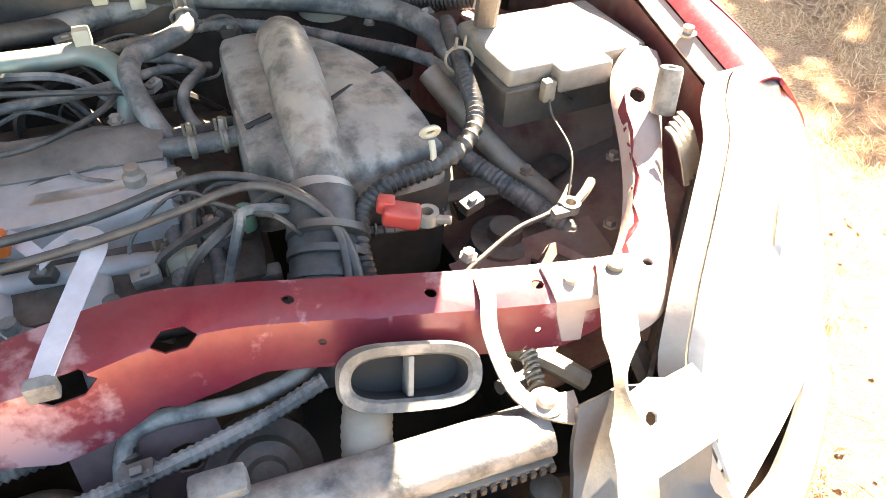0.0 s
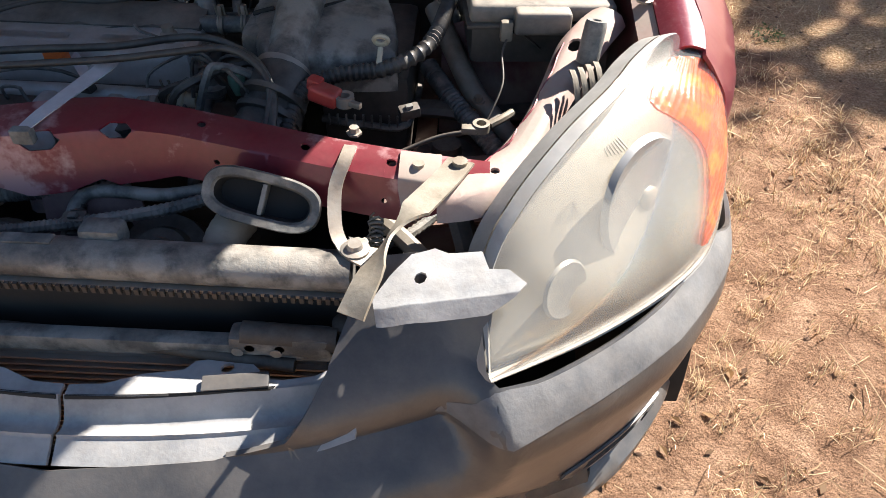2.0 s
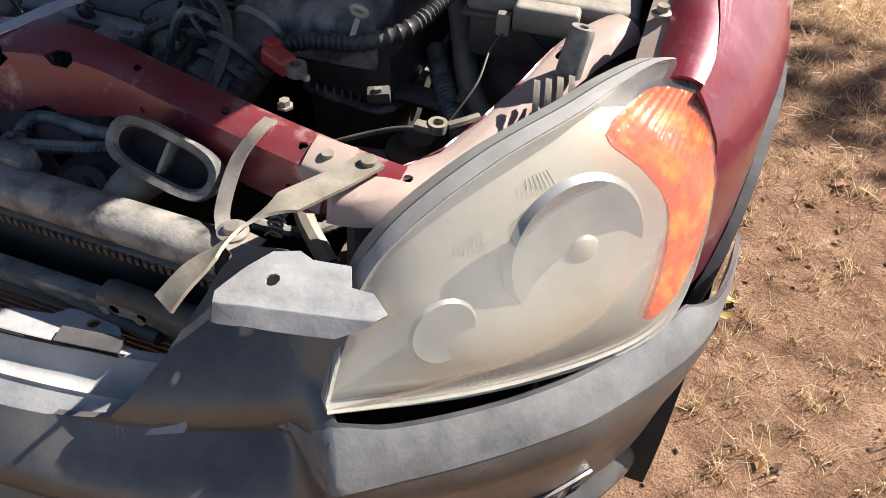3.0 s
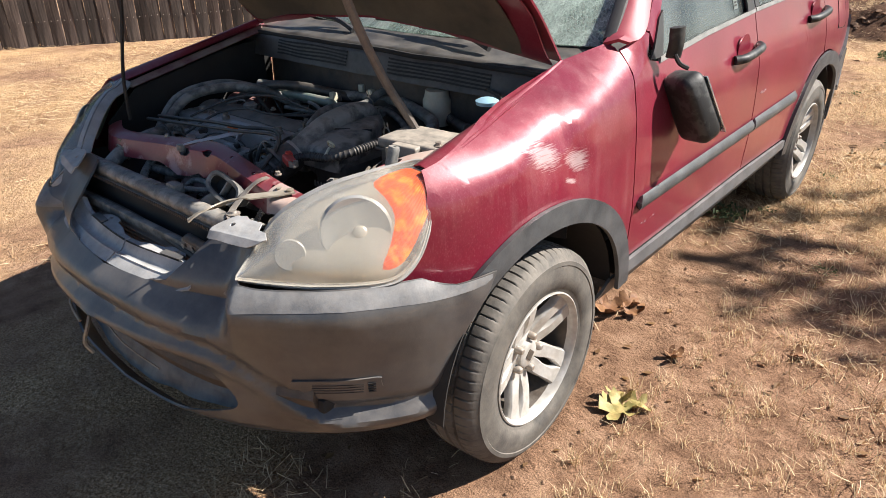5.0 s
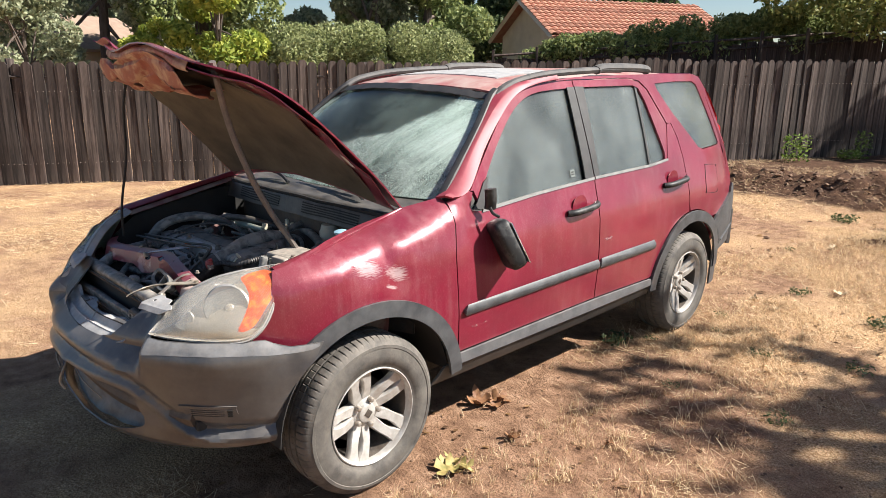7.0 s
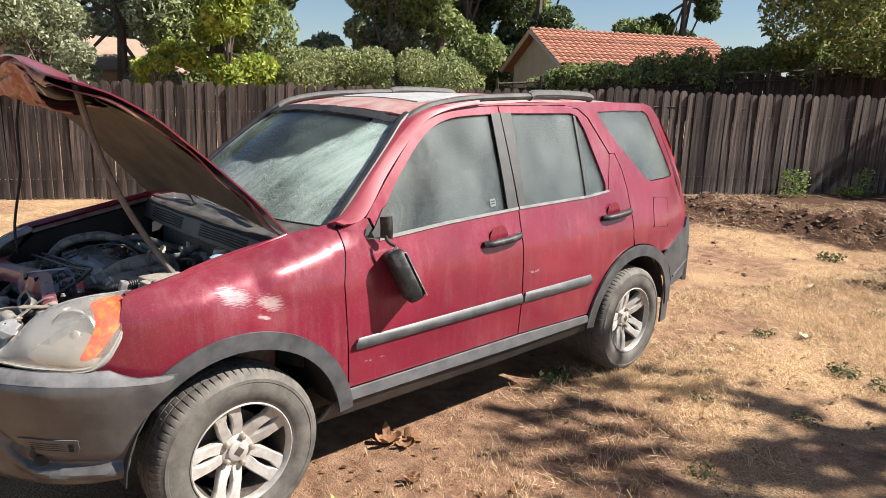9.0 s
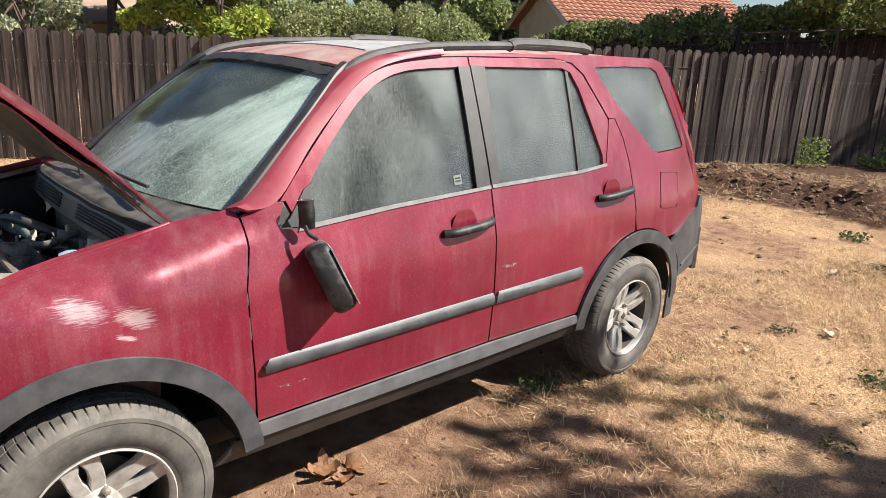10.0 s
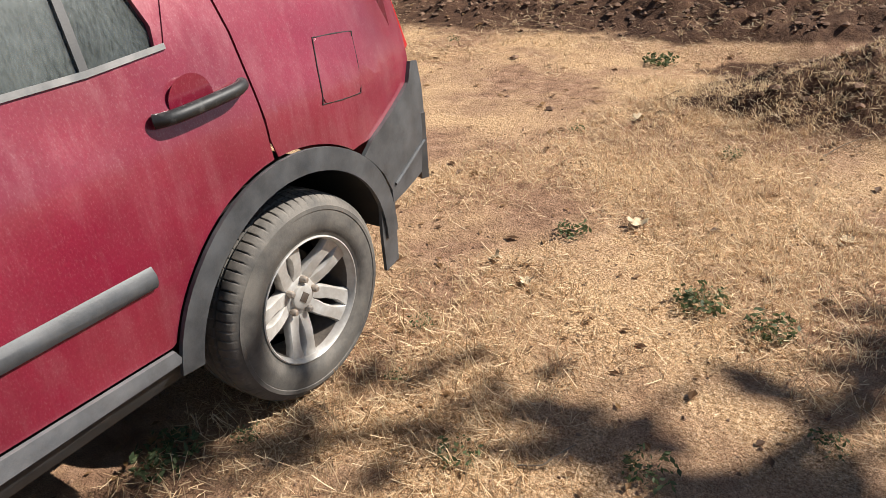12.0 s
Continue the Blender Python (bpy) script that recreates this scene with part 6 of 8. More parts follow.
ALU = mat("cast_aluminium", (0.60, 0.61, 0.62), 0.38, 0.3, (0.42, 0.42, 0.42), 0.2, 14, 120, 0.2, dust=0.4)
SILVER = mat("dulled_silver_strip", (0.62, 0.63, 0.64), 0.26, 0.75, (0.40, 0.40, 0.39), 0.25, 12, 140, 0.08, dust=0.12, lo=0.52, hi=0.68)
COVER = mat("grimy_coil_cover", (0.055, 0.050, 0.045), 0.5, 0, (0.15, 0.14, 0.125), 0.4, 10, 140, 0.15, dust=0.30)
BEAMRED = mat("scuffed_red_beam", (0.21, 0.018, 0.034), 0.3, 0.1, (0.44, 0.24, 0.25), 0.25, 7.5, 120, 0.05, dust=0.08, coat=0.3, lo=0.56, hi=0.62)
PRIMER = mat("dusty_pink_primer", (0.52, 0.37, 0.33), 0.55, 0.1, (0.42, 0.22, 0.19), 0.2, 9, 120, 0.08, dust=0.6, lo=0.5, hi=0.7)
APRON = mat("dull_red_inner_panel", (0.14, 0.024, 0.026), 0.5, 0.1, (0.22, 0.15, 0.115), 0.4, 7, 80, 0.12, dust=0.35, lo=0.46, hi=0.62)
PURPLE = mat("dull_purple_plate", (0.12, 0.06, 0.075), 0.55, 0.2, (0.17, 0.11, 0.11), 0.3, 10, 80, 0.1, dust=0.3)
BRACKET = mat("chalky_bracket", (0.33, 0.305, 0.25), 0.5, 0.3, (0.20, 0.165, 0.12), 0.3, 24, 150, 0.12, dust=0.4)
REDPLASTIC = mat("red_terminal_cover", (0.50, 0.035, 0.03), 0.4, 0, (0.38, 0.05, 0.04), 0.2, 30, 150, 0.05, dust=0.1)
ORANGE = mat("orange_cap", (0.75, 0.16, 0.03), 0.45)
TEAL = mat("teal_metal", (0.16, 0.30, 0.26), 0.5, 0.5, (0.30, 0.32, 0.28), 0.2, 18, 90, 0.1, dust=0.3)
TAPE = mat("white_tape", (0.66, 0.64, 0.66), 0.6, 0, (0.50, 0.48, 0.50), 0.15, 20, 120, 0.1)
CREAMPLASTIC = mat("cream_plastic", (0.60, 0.55, 0.42), 0.5, 0, (0.5, 0.45, 0.33), 0.15, 30, 100, 0.05)

# bay shell
# Right-hand panels are black instead of red; the bay's shade is in their colour.
for sg in (1, -1):
    part("inner_apron", sheet([[(-0.42, 0.50), (0.25, 0.50), (0.28, 1.05), (0.10, 1.03), (-0.28, 0.955), (-0.40, 0.86)]], lambda y, z: (sg * (0.665 + 0.06 * (z - 0.8)), y, z), 0.06, 0.006), APRON if sg > 0 else DEEP, car, "dull dusty red inner wing panel" if sg > 0 else "inner wing panel coloured black for shade")
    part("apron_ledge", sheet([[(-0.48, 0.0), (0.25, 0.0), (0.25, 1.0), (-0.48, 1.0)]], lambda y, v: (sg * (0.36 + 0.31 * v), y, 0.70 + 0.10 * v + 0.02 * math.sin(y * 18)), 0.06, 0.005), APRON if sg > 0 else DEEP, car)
    part("strut_tower", lathe([(0.0, 0.90), (0.03, 0.90), (0.035, 0.885), (0.085, 0.88), (0.10, 0.865), (0.115, 0.72), (0.13, 0.6)], (sg * 0.53, 0.10, 0), "z", 28), APRON, car)
part("wing_shelf", sheet([[(0.40, 0.0), (0.68, 0.0), (0.68, 1.0), (0.40, 1.0)]] + [[(x + 0.007 * math.cos(k), v + 0.028 * math.sin(k)) for k in np.linspace(0, 5.5, 9)] for x, v in ((0.455, 0.80), (0.590, 0.42), (0.555, 0.36))], lambda x, v: (x, -0.185 + 0.10 * v + 0.03 * max(0.0, 0.5 - x) + 0.006 * noise.noise((x * 11, v * 3, 2)), 0.69 + 0.20 * v + 0.012 * math.sin(x * 30)), 0.03, 0.004), APRON, car, "dusty red inner wing slope below the fuse box")
part("wrapped_hose", tube([(0.385, -0.06, 0.905), (0.415, -0.115, 0.868), (0.455, -0.19, 0.825), (0.505, -0.235, 0.785), (0.545, -0.27, 0.745), (0.555, -0.30, 0.69)], 0.017, 10, 6, ribs=0.0012), BRACKET, car, "dusty wrapped hose")
# Black sheet closes the bay from below so its depths stay dark.
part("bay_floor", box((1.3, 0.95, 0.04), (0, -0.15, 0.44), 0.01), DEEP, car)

# engine block and cover
engine = part("engine_block", box((0.60, 0.42, 0.42), (-0.18, -0.10, 0.62), 0.05), DARKMETAL, car, "grimy engine block")
vc = part("valve_cover", box((0.56, 0.185, 0.10), (-0.255, -0.122, 0.835), 0.018), ALU, engine, "grey ribbed valve cover")
part("coil_cover", sheet([[(-0.52, 0.0), (0.018, 0.0), (0.024, 0.35), (0.022, 1.0), (-0.07, 1.0), (-0.075, 0.9), (-0.52, 0.9)]], lambda x, v: (x, -0.135 + 0.092 * v, 0.888 + 0.012 * math.sin(math.pi * v) - 0.018 * (v > 0.93) + 0.004 * (abs((x * 9) % 1 - 0.5) < 0.06)), 0.02, 0.02), COVER, vc, "dusty black coil cover")
part("chrome_strip", sheet([[(-0.52, 0.0), (0.03, 0.0), (0.03, 1.0), (-0.52, 1.0)], [(-0.147 + 0.026 * math.cos(a), 0.55 + 0.26 * math.sin(a)) for a in np.linspace(0, 6.0, 18)]], lambda x, v: (x, -0.205 + 0.068 * v, 0.872 + 0.014 * math.sin(math.pi * (v * 0.8 + 0.1))), 0.02, 0.008), SILVER, vc, "dulled silver cover strip with an oval opening")
part("oval_badge", lathe([(0.024, 0), (0.024, 0.004), (0.0, 0.006)], (-0.147, -0.168, 0.873), "z", 24), DEEP, vc)
for bx in (-0.015, -0.30, -0.43):
    part("cover_bolt", lathe([(0.013, 0.0), (0.013, 0.014), (0.009, 0.018), (0.009, 0.026), (0.0, 0.027)], (bx, -0.172, 0.882), "z", 14), STEEL, vc)
part("oil_cap", lathe([(0.022, 0), (0.024, 0.012), (0.018, 0.018), (0.0, 0.019)], (-0.30, -0.07, 0.90), "z", 20), BLACKBOX, vc)
cap = box((0.030, 0.022, 0.026), (-0.157, -0.243, 0.890), 0.005)
part("dipstick_handle", cap, ORANGE, engine, "orange dipstick handle")
for k in range(4):
    part("intake_runner", tube([(-0.08 - 0.10 * k, -0.21, 0.80), (-0.08 - 0.10 * k, -0.27, 0.815), (-0.08 - 0.10 * k, -0.33, 0.78), (-0.08 - 0.10 * k, -0.36, 0.70)], 0.026, 10, 4), ALU, engine)
part("fuel_rail", tube([(-0.45, -0.244, 0.832), (-0.10, -0.246, 0.832), (-0.005, -0.256, 0.832)], 0.013, 10, 4), ALU, engine)
part("rail_joint", lathe([(0.017, 0), (0.017, 0.022), (0.012, 0.024), (0.012, 0.04)], (0.0, -0.257, 0.832), "x", 16), CREAMPLASTIC, engine, "cream plastic hose joint")
for k, (x, y, z) in enumerate(((0.063, -0.242, 0.835), (-0.06, -0.30, 0.80), (-0.16, -0.30, 0.80), (-0.26, -0.29, 0.80))):
    part("sensor", lathe([(0.015, -0.05), (0.015, 0.0), (0.020, 0.004), (0.020, 0.016), (0.010, 0.02), (0.009, 0.032), (0.0, 0.033)], (x, y, z), "z", 14), GREYRUBBER, engine)
part("green_cap", lathe([(0.013, -0.02), (0.013, 0.006), (0.010, 0.010), (0.0, 0.011)], (0.095, -0.226, 0.852), "z", 14), mat("green_plastic", (0.18, 0.42, 0.30), 0.5, dust=0.2), engine, "pale green sensor cap")
part("plug_block", box((0.055, 0.022, 0.024), (0.095, -0.285, 0.80), 0.004), BLACKBOX, engine)

# hoses and pipes
HOSES = [
    ("coolant_pipe", 0.019, 0, GREYRUBBER, [(-0.50, 0.12, 0.92), (-0.143, 0.177, 0.92), (-0.016, 0.212, 0.925), (0.089, 0.222, 0.93), (0.242, 0.175, 0.93), (0.373, 0.109, 0.925), (0.428, 0.022, 0.915), (0.45, -0.05, 0.86)]),
    ("brake_pipe", 0.010, 0.12, GREYRUBBER, [(-0.45, 0.08, 0.90), (0.0, 0.15, 0.90), (0.091, 0.162, 0.91), (0.189, 0.134, 0.91), (0.299, 0.065, 0.905), (0.41, -0.044, 0.90), (0.43, -0.12, 0.82)]),
    ("bypass_hose", 0.0145, 0, GREYRUBBER, [(0.085, 0.29, 0.95), (0.081, 0.19, 0.96), (0.079, 0.116, 0.935), (0.035, 0.085, 0.925), (0.003, 0.062, 0.925), (-0.004, 0.0, 0.92), (0.016, -0.072, 0.895), (0.03, -0.09, 0.88)]),
    ("fuel_pipe", 0.016, 0, TEAL, [(-0.40, 0.105, 0.915), (-0.127, 0.094, 0.92), (-0.055, 0.088, 0.922), (-0.013, 0.031, 0.91), (-0.02, 0.0, 0.86)]),
    ("vacuum_hose", 0.008, 0, GREYRUBBER, [(0.0, 0.09, 0.91), (0.05, 0.08, 0.905), (0.085, 0.05, 0.90), (0.06, 0.0, 0.90), (0.055, -0.04, 0.89), (0.075, -0.09, 0.87)]),
    ("vacuum_hose", 0.007, 0, GREYRUBBER, [(-0.20, 0.0, 0.905), (-0.05, 0.03, 0.90), (0.03, 0.06, 0.90), (0.10, 0.09, 0.88)]),
    ("breather_hose", 0.013, 0, GREYRUBBER, [(0.020, -0.112, 0.885), (0.05, -0.125, 0.892), (0.078, -0.13, 0.895), (0.12, -0.13, 0.90)]),
    ("breather_hose", 0.010, 0, BLACKRUBBER, [(0.020, -0.085, 0.885), (0.06, -0.09, 0.885), (0.11, -0.07, 0.88)]),
    ("throttle_cable", 0.0055, 0, BLACKRUBBER, [(-0.50, -0.30, 0.89), (-0.20, -0.29, 0.92), (-0.055, -0.276, 0.925), (0.032, -0.252, 0.93), (0.088, -0.254, 0.93), (0.146, -0.292, 0.925), (0.178, -0.336, 0.91), (0.189, -0.382, 0.89), (0.183, -0.44, 0.85)]),
    ("throttle_cable", 0.0050, 0, BLACKRUBBER, [(-0.50, -0.34, 0.89), (-0.20, -0.325, 0.915), (-0.048, -0.313, 0.925), (0.026, -0.299, 0.93), (0.106, -0.278, 0.93), (0.162, -0.314, 0.92), (0.182, -0.364, 0.90), (0.171, -0.44, 0.85)]),
    ("vent_hose", 0.012, 0, GREYRUBBER, [(-0.10, -0.215, 0.80), (-0.096, -0.185, 0.83), (-0.082, -0.158, 0.845), (-0.045, -0.154, 0.85), (-0.003, -0.172, 0.85), (0.012, -0.200, 0.84), (0.012, -0.235, 0.81)]),
    ("water_hose", 0.011, 0, GREYRUBBER, [(0.038, -0.125, 0.84), (0.036, -0.18, 0.84), (0.030, -0.233, 0.835), (0.012, -0.275, 0.82), (-0.02, -0.32, 0.77)]),
    ("water_hose", 0.009, 0, GREYRUBBER, [(0.055, -0.208, 0.84), (0.056, -0.26, 0.83), (0.051, -0.322, 0.80), (0.045, -0.36, 0.74)]),
    ("water_hose", 0.010, 0, BLACKRUBBER, [(-0.06, -0.33, 0.80), (0.04, -0.335, 0.80), (0.10, -0.32, 0.79), (0.14, -0.335, 0.78)]),
    ("wiring_conduit", 0.0125, 0.22, BLACKRUBBER, [(0.445, 0.03, 0.93), (0.425, -0.048, 0.94), (0.408, -0.13, 0.938), (0.394, -0.205, 0.93), (0.375, -0.242, 0.92), (0.345, -0.262, 0.91), (0.312, -0.272, 0.903), (0.262, -0.282, 0.900), (0.222, -0.305, 0.892), (0.203, -0.345, 0.876), (0.202, -0.405, 0.85), (0.20, -0.45, 0.80)]),
    ("lower_loom", 0.014, 0.2, GREYRUBBER, [(-0.30, -0.47, 0.80), (-0.12, -0.455, 0.81), (-0.051, -0.432, 0.82), (-0.015, -0.412, 0.825), (0.037, -0.400, 0.83), (0.10, -0.40, 0.83)]),
    ("lower_hose", 0.009, 0, GREYRUBBER, [(-0.075, -0.53, 0.74), (-0.062, -0.475, 0.80), (-0.033, -0.458, 0.815), (0.052, -0.466, 0.82), (0.108, -0.456, 0.825), (0.135, -0.434, 0.83), (0.16, -0.41, 0.82)]),
    ("earth_cable", 0.0034, 0, DARKBOX, [(0.29, -0.38, 0.80), (0.34, -0.36, 0.82), (0.40, -0.34, 0.84), (0.45, -0.335, 0.852), (0.49, -0.30, 0.855)]),
    ("thin_wire", 0.0016, 0, DARKBOX, [(0.47, -0.33, 0.865), (0.49, -0.29, 0.90), (0.49, -0.23, 0.92), (0.51, -0.19, 0.93), (0.55, -0.18, 0.90)]),
    ("harness", 0.016, 0.1, GREYRUBBER, [(0.38, -0.12, 0.83), (0.42, -0.20, 0.82), (0.47, -0.27, 0.80), (0.52, -0.32, 0.77)]),
    ("heater_hose", 0.017, 0, BLACKRUBBER, [(-0.42, -0.05, 0.90), (-0.38, 0.05, 0.94), (-0.25, 0.10, 0.95), (-0.12, 0.16, 0.93), (0.0, 0.26, 0.88)]),
    ("heater_hose", 0.017, 0, GREYRUBBER, [(-0.50, -0.28, 0.86), (-0.50, -0.18, 0.93), (-0.44, -0.06, 0.95), (-0.36, 0.04, 0.93), (-0.30, 0.14, 0.86)]),
    ("radiator_hose", 0.024, 0, GREYRUBBER, [(-0.36, -0.58, 0.80), (-0.38, -0.50, 0.84), (-0.43, -0.38, 0.85), (-0.46, -0.26, 0.84), (-0.44, -0.16, 0.80)]),
    ("power_hose", 0.014, 0, GREYRUBBER, [(-0.56, -0.30, 0.80), (-0.55, -0.20, 0.92), (-0.52, -0.06, 0.95), (-0.45, 0.02, 0.94), (-0.40, 0.10, 0.90)]),
    ("wire_loop", 0.004, 0, BLACKRUBBER, [(-0.34, -0.30, 0.86), (-0.30, -0.20, 0.91), (-0.22, -0.14, 0.925), (-0.12, -0.12, 0.92), (-0.04, -0.04, 0.91), (-0.02, 0.05, 0.90)]),
    ("wire_loop", 0.004, 0, BLACKRUBBER, [(-0.44, -0.22, 0.88), (-0.36, -0.10, 0.93), (-0.24, -0.02, 0.94), (-0.10, 0.0, 0.92), (0.02, 0.0, 0.90)]),
    ("bay_harness", 0.018, 0.1, BLACKRUBBER, [(0.10, 0.27, 0.90), (0.25, 0.25, 0.92), (0.40, 0.20, 0.90), (0.52, 0.10, 0.93)]),
    ("washer_tube", 0.005, 0, BLACKRUBBER, [(0.60, 0.15, 1.02), (0.50, 0.22, 1.02), (0.35, 0.24, 1.01), (0.10, 0.26, 1.03)]),
]
for nm, r, rb, m, pts in HOSES:
    part(nm, tube(pts, r, 10, 6, ribs=rb), m, car)
for x, y, z, yaw in ((0.055, -0.127, 0.893, 8), (0.093, -0.131, 0.897, 8)):
    part("hose_clamp", lathe([(0.0155, -0.004), (0.0165, -0.004), (0.0165, 0.004), (0.0155, 0.004)], (x, y, z), "x", 20, closed=True), STEEL, car)
    part("clamp_ears", box((0.007, 0.010, 0.018), (x, y, z + 0.022), 0.002), STEEL, car)
for x, y, z in ((-0.055, 0.094, 0.945), (-0.03, 0.205, 0.955), (0.02, 0.20, 0.945)):
    part("pipe_clip", box((0.022, 0.020, 0.026), (x, y, z), 0.004), CREAMPLASTIC, car)

# air filter housing and intake
AIR = sm([(0.112, 0.02), (0.132, 0.052), (0.18, 0.055), (0.222, 0.038), (0.272, -0.015), (0.312, -0.085), (0.334, -0.17), (0.338, -0.235), (0.330, -0.250), (0.232, -0.262), (0.152, -0.255), (0.118, -0.16)], 5, True)


def air_top(x, y):
    return (x, y, 0.945 + 0.13 * min(0, y + 0.05) * 0.9 - 0.05 * max(0, (x - 0.25)))


air = part("air_filter_box", box((0.135, 0.26, 0.20), (0.288, -0.105, 0.775), 0.02, shear=0.05), DARKBOX, car, "dusty black plastic air filter box")
bm = bmesh.new()
rings = [[bm.verts.new(Vector(air_top(0.225 + (x - 0.225) * k, -0.10 + (y + 0.10) * k)) - Vector((0, 0, dz))) for x, y in AIR] for k, dz in ((0.55, -0.006), (0.90, 0.0), (0.965, 0.004), (0.992, 0.012), (1.0, 0.022), (1.0, 0.06))]
for a, b in zip(rings, rings[1:]):
    for j in range(len(AIR)):
        bm.faces.new((a[j], a[(j + 1) % len(AIR)], b[(j + 1) % len(AIR)], b[j]))
bm.faces.new(rings[0])
bm.faces.new(rings[-1][::-1])
part("filter_lid", bm, BLACKBOX, air, "dust-greyed filter lid")
part("lid_groove", tube([(0.215, -0.155, 0.938), (0.255, -0.125, 0.938), (0.312, -0.088, 0.937)], 0.0035, 6, 3), DEEP, air)
part("lid_groove", tube([(0.118, -0.165, 0.93), (0.150, -0.160, 0.938)], 0.0035, 6, 2), DEEP, air)
part("lower_rim", tube([(0.222, -0.240, 0.80), (0.29, -0.246, 0.795), (0.352, -0.232, 0.79), (0.365, -0.10, 0.79), (0.36, 0.0, 0.79)], 0.006, 6, 4), BLACKBOX, air)
for k in range(9):
    part("rib", box((0.003, 0.004, 0.020), (0.235 + 0.013 * k, -0.2505, 0.806), 0.001), BLACKBOX, air)
part("intake_pipe", tube([(0.190, 0.040, 0.90), (0.195, 0.005, 0.945), (0.193, -0.05, 0.956), (0.190, -0.15, 0.945), (0.186, -0.24, 0.905), (0.180, -0.272, 0.888)], 0.034, 18, 6), BLACKBOX, air, "broad dusty intake pipe")
part("resonator", box((0.045, 0.12, 0.12), (0.130, -0.16, 0.865), 0.014), BLACKBOX, air)
part("boot_clamp", tube([(0.180, -0.262, 0.892), (0.177, -0.277, 0.885)], 0.040, 24, 1), STEEL, air, "bright steel hose clamp")
boot = part("intake_boot", tube([(0.180, -0.272, 0.886), (0.172, -0.325, 0.862), (0.160, -0.385, 0.83), (0.150, -0.42, 0.77)], 0.043, 18, 3), BLACKRUBBER, air, "ribbed black rubber intake boot")
for k in range(4):
    t = k / 4
    part("boot_rib", tube([Vector((0.176, -0.320, 0.880)).lerp(Vector((0.158, -0.392, 0.82)), t), Vector((0.174, -0.327, 0.876)).lerp(Vector((0.156, -0.398, 0.815)), t)], 0.0465, 20, 1), BLACKRUBBER, boot)
part("cable_tie", tube([(0.315, -0.275, 0.905), (0.317, -0.265, 0.920), (0.318, -0.256, 0.930)], 0.004, 6, 3), CREAMPLASTIC, car)
part("tie_ring", lathe([(0.010 + 0.0035 * math.cos(a), 0.0035 * math.sin(a)) for a in np.linspace(0, 6.283, 7)[:-1]], (0.318, -0.250, 0.938), "y", 16, closed=True, rot=rotm(30)), CREAMPLASTIC, car, "cream cable tie ring")
clipr = part("terminal_cover", box((0.042, 0.026, 0.024), (0.252, -0.345, 0.905), 0.007, rotm(0, 10, -18), seg=3), REDPLASTIC, car, "red battery terminal cover with a corroded clamp")
part("terminal_step", box((0.020, 0.018, 0.018), (0.238, -0.333, 0.914), 0.005, rotm(0, 10, -18)), REDPLASTIC, clipr)
part("terminal_clamp", lathe([(0.007, 0.0), (0.013, 0.0), (0.013, 0.014), (0.007, 0.014)], (0.279, -0.352, 0.895), "z", 16, closed=True), STEEL, clipr)
part("clamp_bolt", box((0.022, 0.008, 0.008), (0.292, -0.362, 0.902), 0.002, rotm(0, 0, -25)), STEEL, clipr)
part("white_plug", box((0.026, 0.014, 0.014), (0.205, -0.432, 0.888), 0.002), mat("white_plastic", (0.75, 0.75, 0.72), 0.5), car)
lug = part("battery_lug", lathe([(0.007, 0.0), (0.012, 0.0), (0.012, 0.012), (0.007, 0.012)], (0.462, -0.350, 0.862), "z", 16, closed=True), BRACKET, car, "loose battery cable clamp")
part("lug_arm", tube([(0.474, -0.345, 0.868), (0.49, -0.335, 0.872), (0.505, -0.322, 0.875)], 0.006, 8, 3), BRACKET, lug)
part("lug_tail", box((0.022, 0.014, 0.010), (0.446, -0.356, 0.867), 0.003), BRACKET, lug)

# fuse box
FROT = rotm(0, 0, 5)
fuse = part("fuse_box", box((0.205, 0.135, 0.066), (0.540, -0.112, 0.907), 0.012, FROT), DARKBOX, car, "black fuse box with a sun-bleached lid")
BLEACH = mat("sun_bleached_lid", (0.10, 0.10, 0.095), 0.42, 0, (0.20, 0.19, 0.17), 0.35, 12, 130, 0.12, dust=0.7, lo=0.42, hi=0.58)
part("lid", box((0.215, 0.150, 0.028), (0.542, -0.112, 0.955), 0.010, FROT, seg=3), BLEACH, fuse, "pale dusty fuse box lid")
part("lid_step", box((0.082, 0.048, 0.034), (0.545, -0.185, 0.950), 0.007, FROT, seg=3), BLEACH, fuse)
part("lid_rim", box((0.224, 0.158, 0.007), (0.542, -0.112, 0.938), 0.003, FROT), DARKBOX, fuse)
for dx, dy in ((-0.055, -0.088), (0.062, -0.078), (-0.10, 0.03), (-0.03, 0.085), (0.085, 0.06)):
    q = FROT @ Vector((dx, dy, 0))
    part("latch_clip", box((0.018, 0.014, 0.030), (0.542 + q.x, -0.112 + q.y, 0.938), 0.004, FROT), BRACKET if dy < 0 else BLACKBOX, fuse)
part("fluid_reservoir", lathe([(0.0, 0.885), (0.042, 0.885), (0.045, 0.90), (0.045, 0.965), (0.040, 0.972), (0.040, 0.975), (0.036, 0.995), (0.0, 0.997)], (0.30, 0.215, 0.0), "z", 26), CREAMPLASTIC, car, "translucent fluid reservoir with a screw cap")
part("washer_cap", lathe([(0.0, 0.0), (0.030, 0.0), (0.032, 0.010), (0.020, 0.016), (0.0, 0.017)], (0.625, 0.045, 1.035), "z", 24), mat("blue_plastic", (0.30, 0.50, 0.62), 0.5), car, "pale blue washer filler cap")

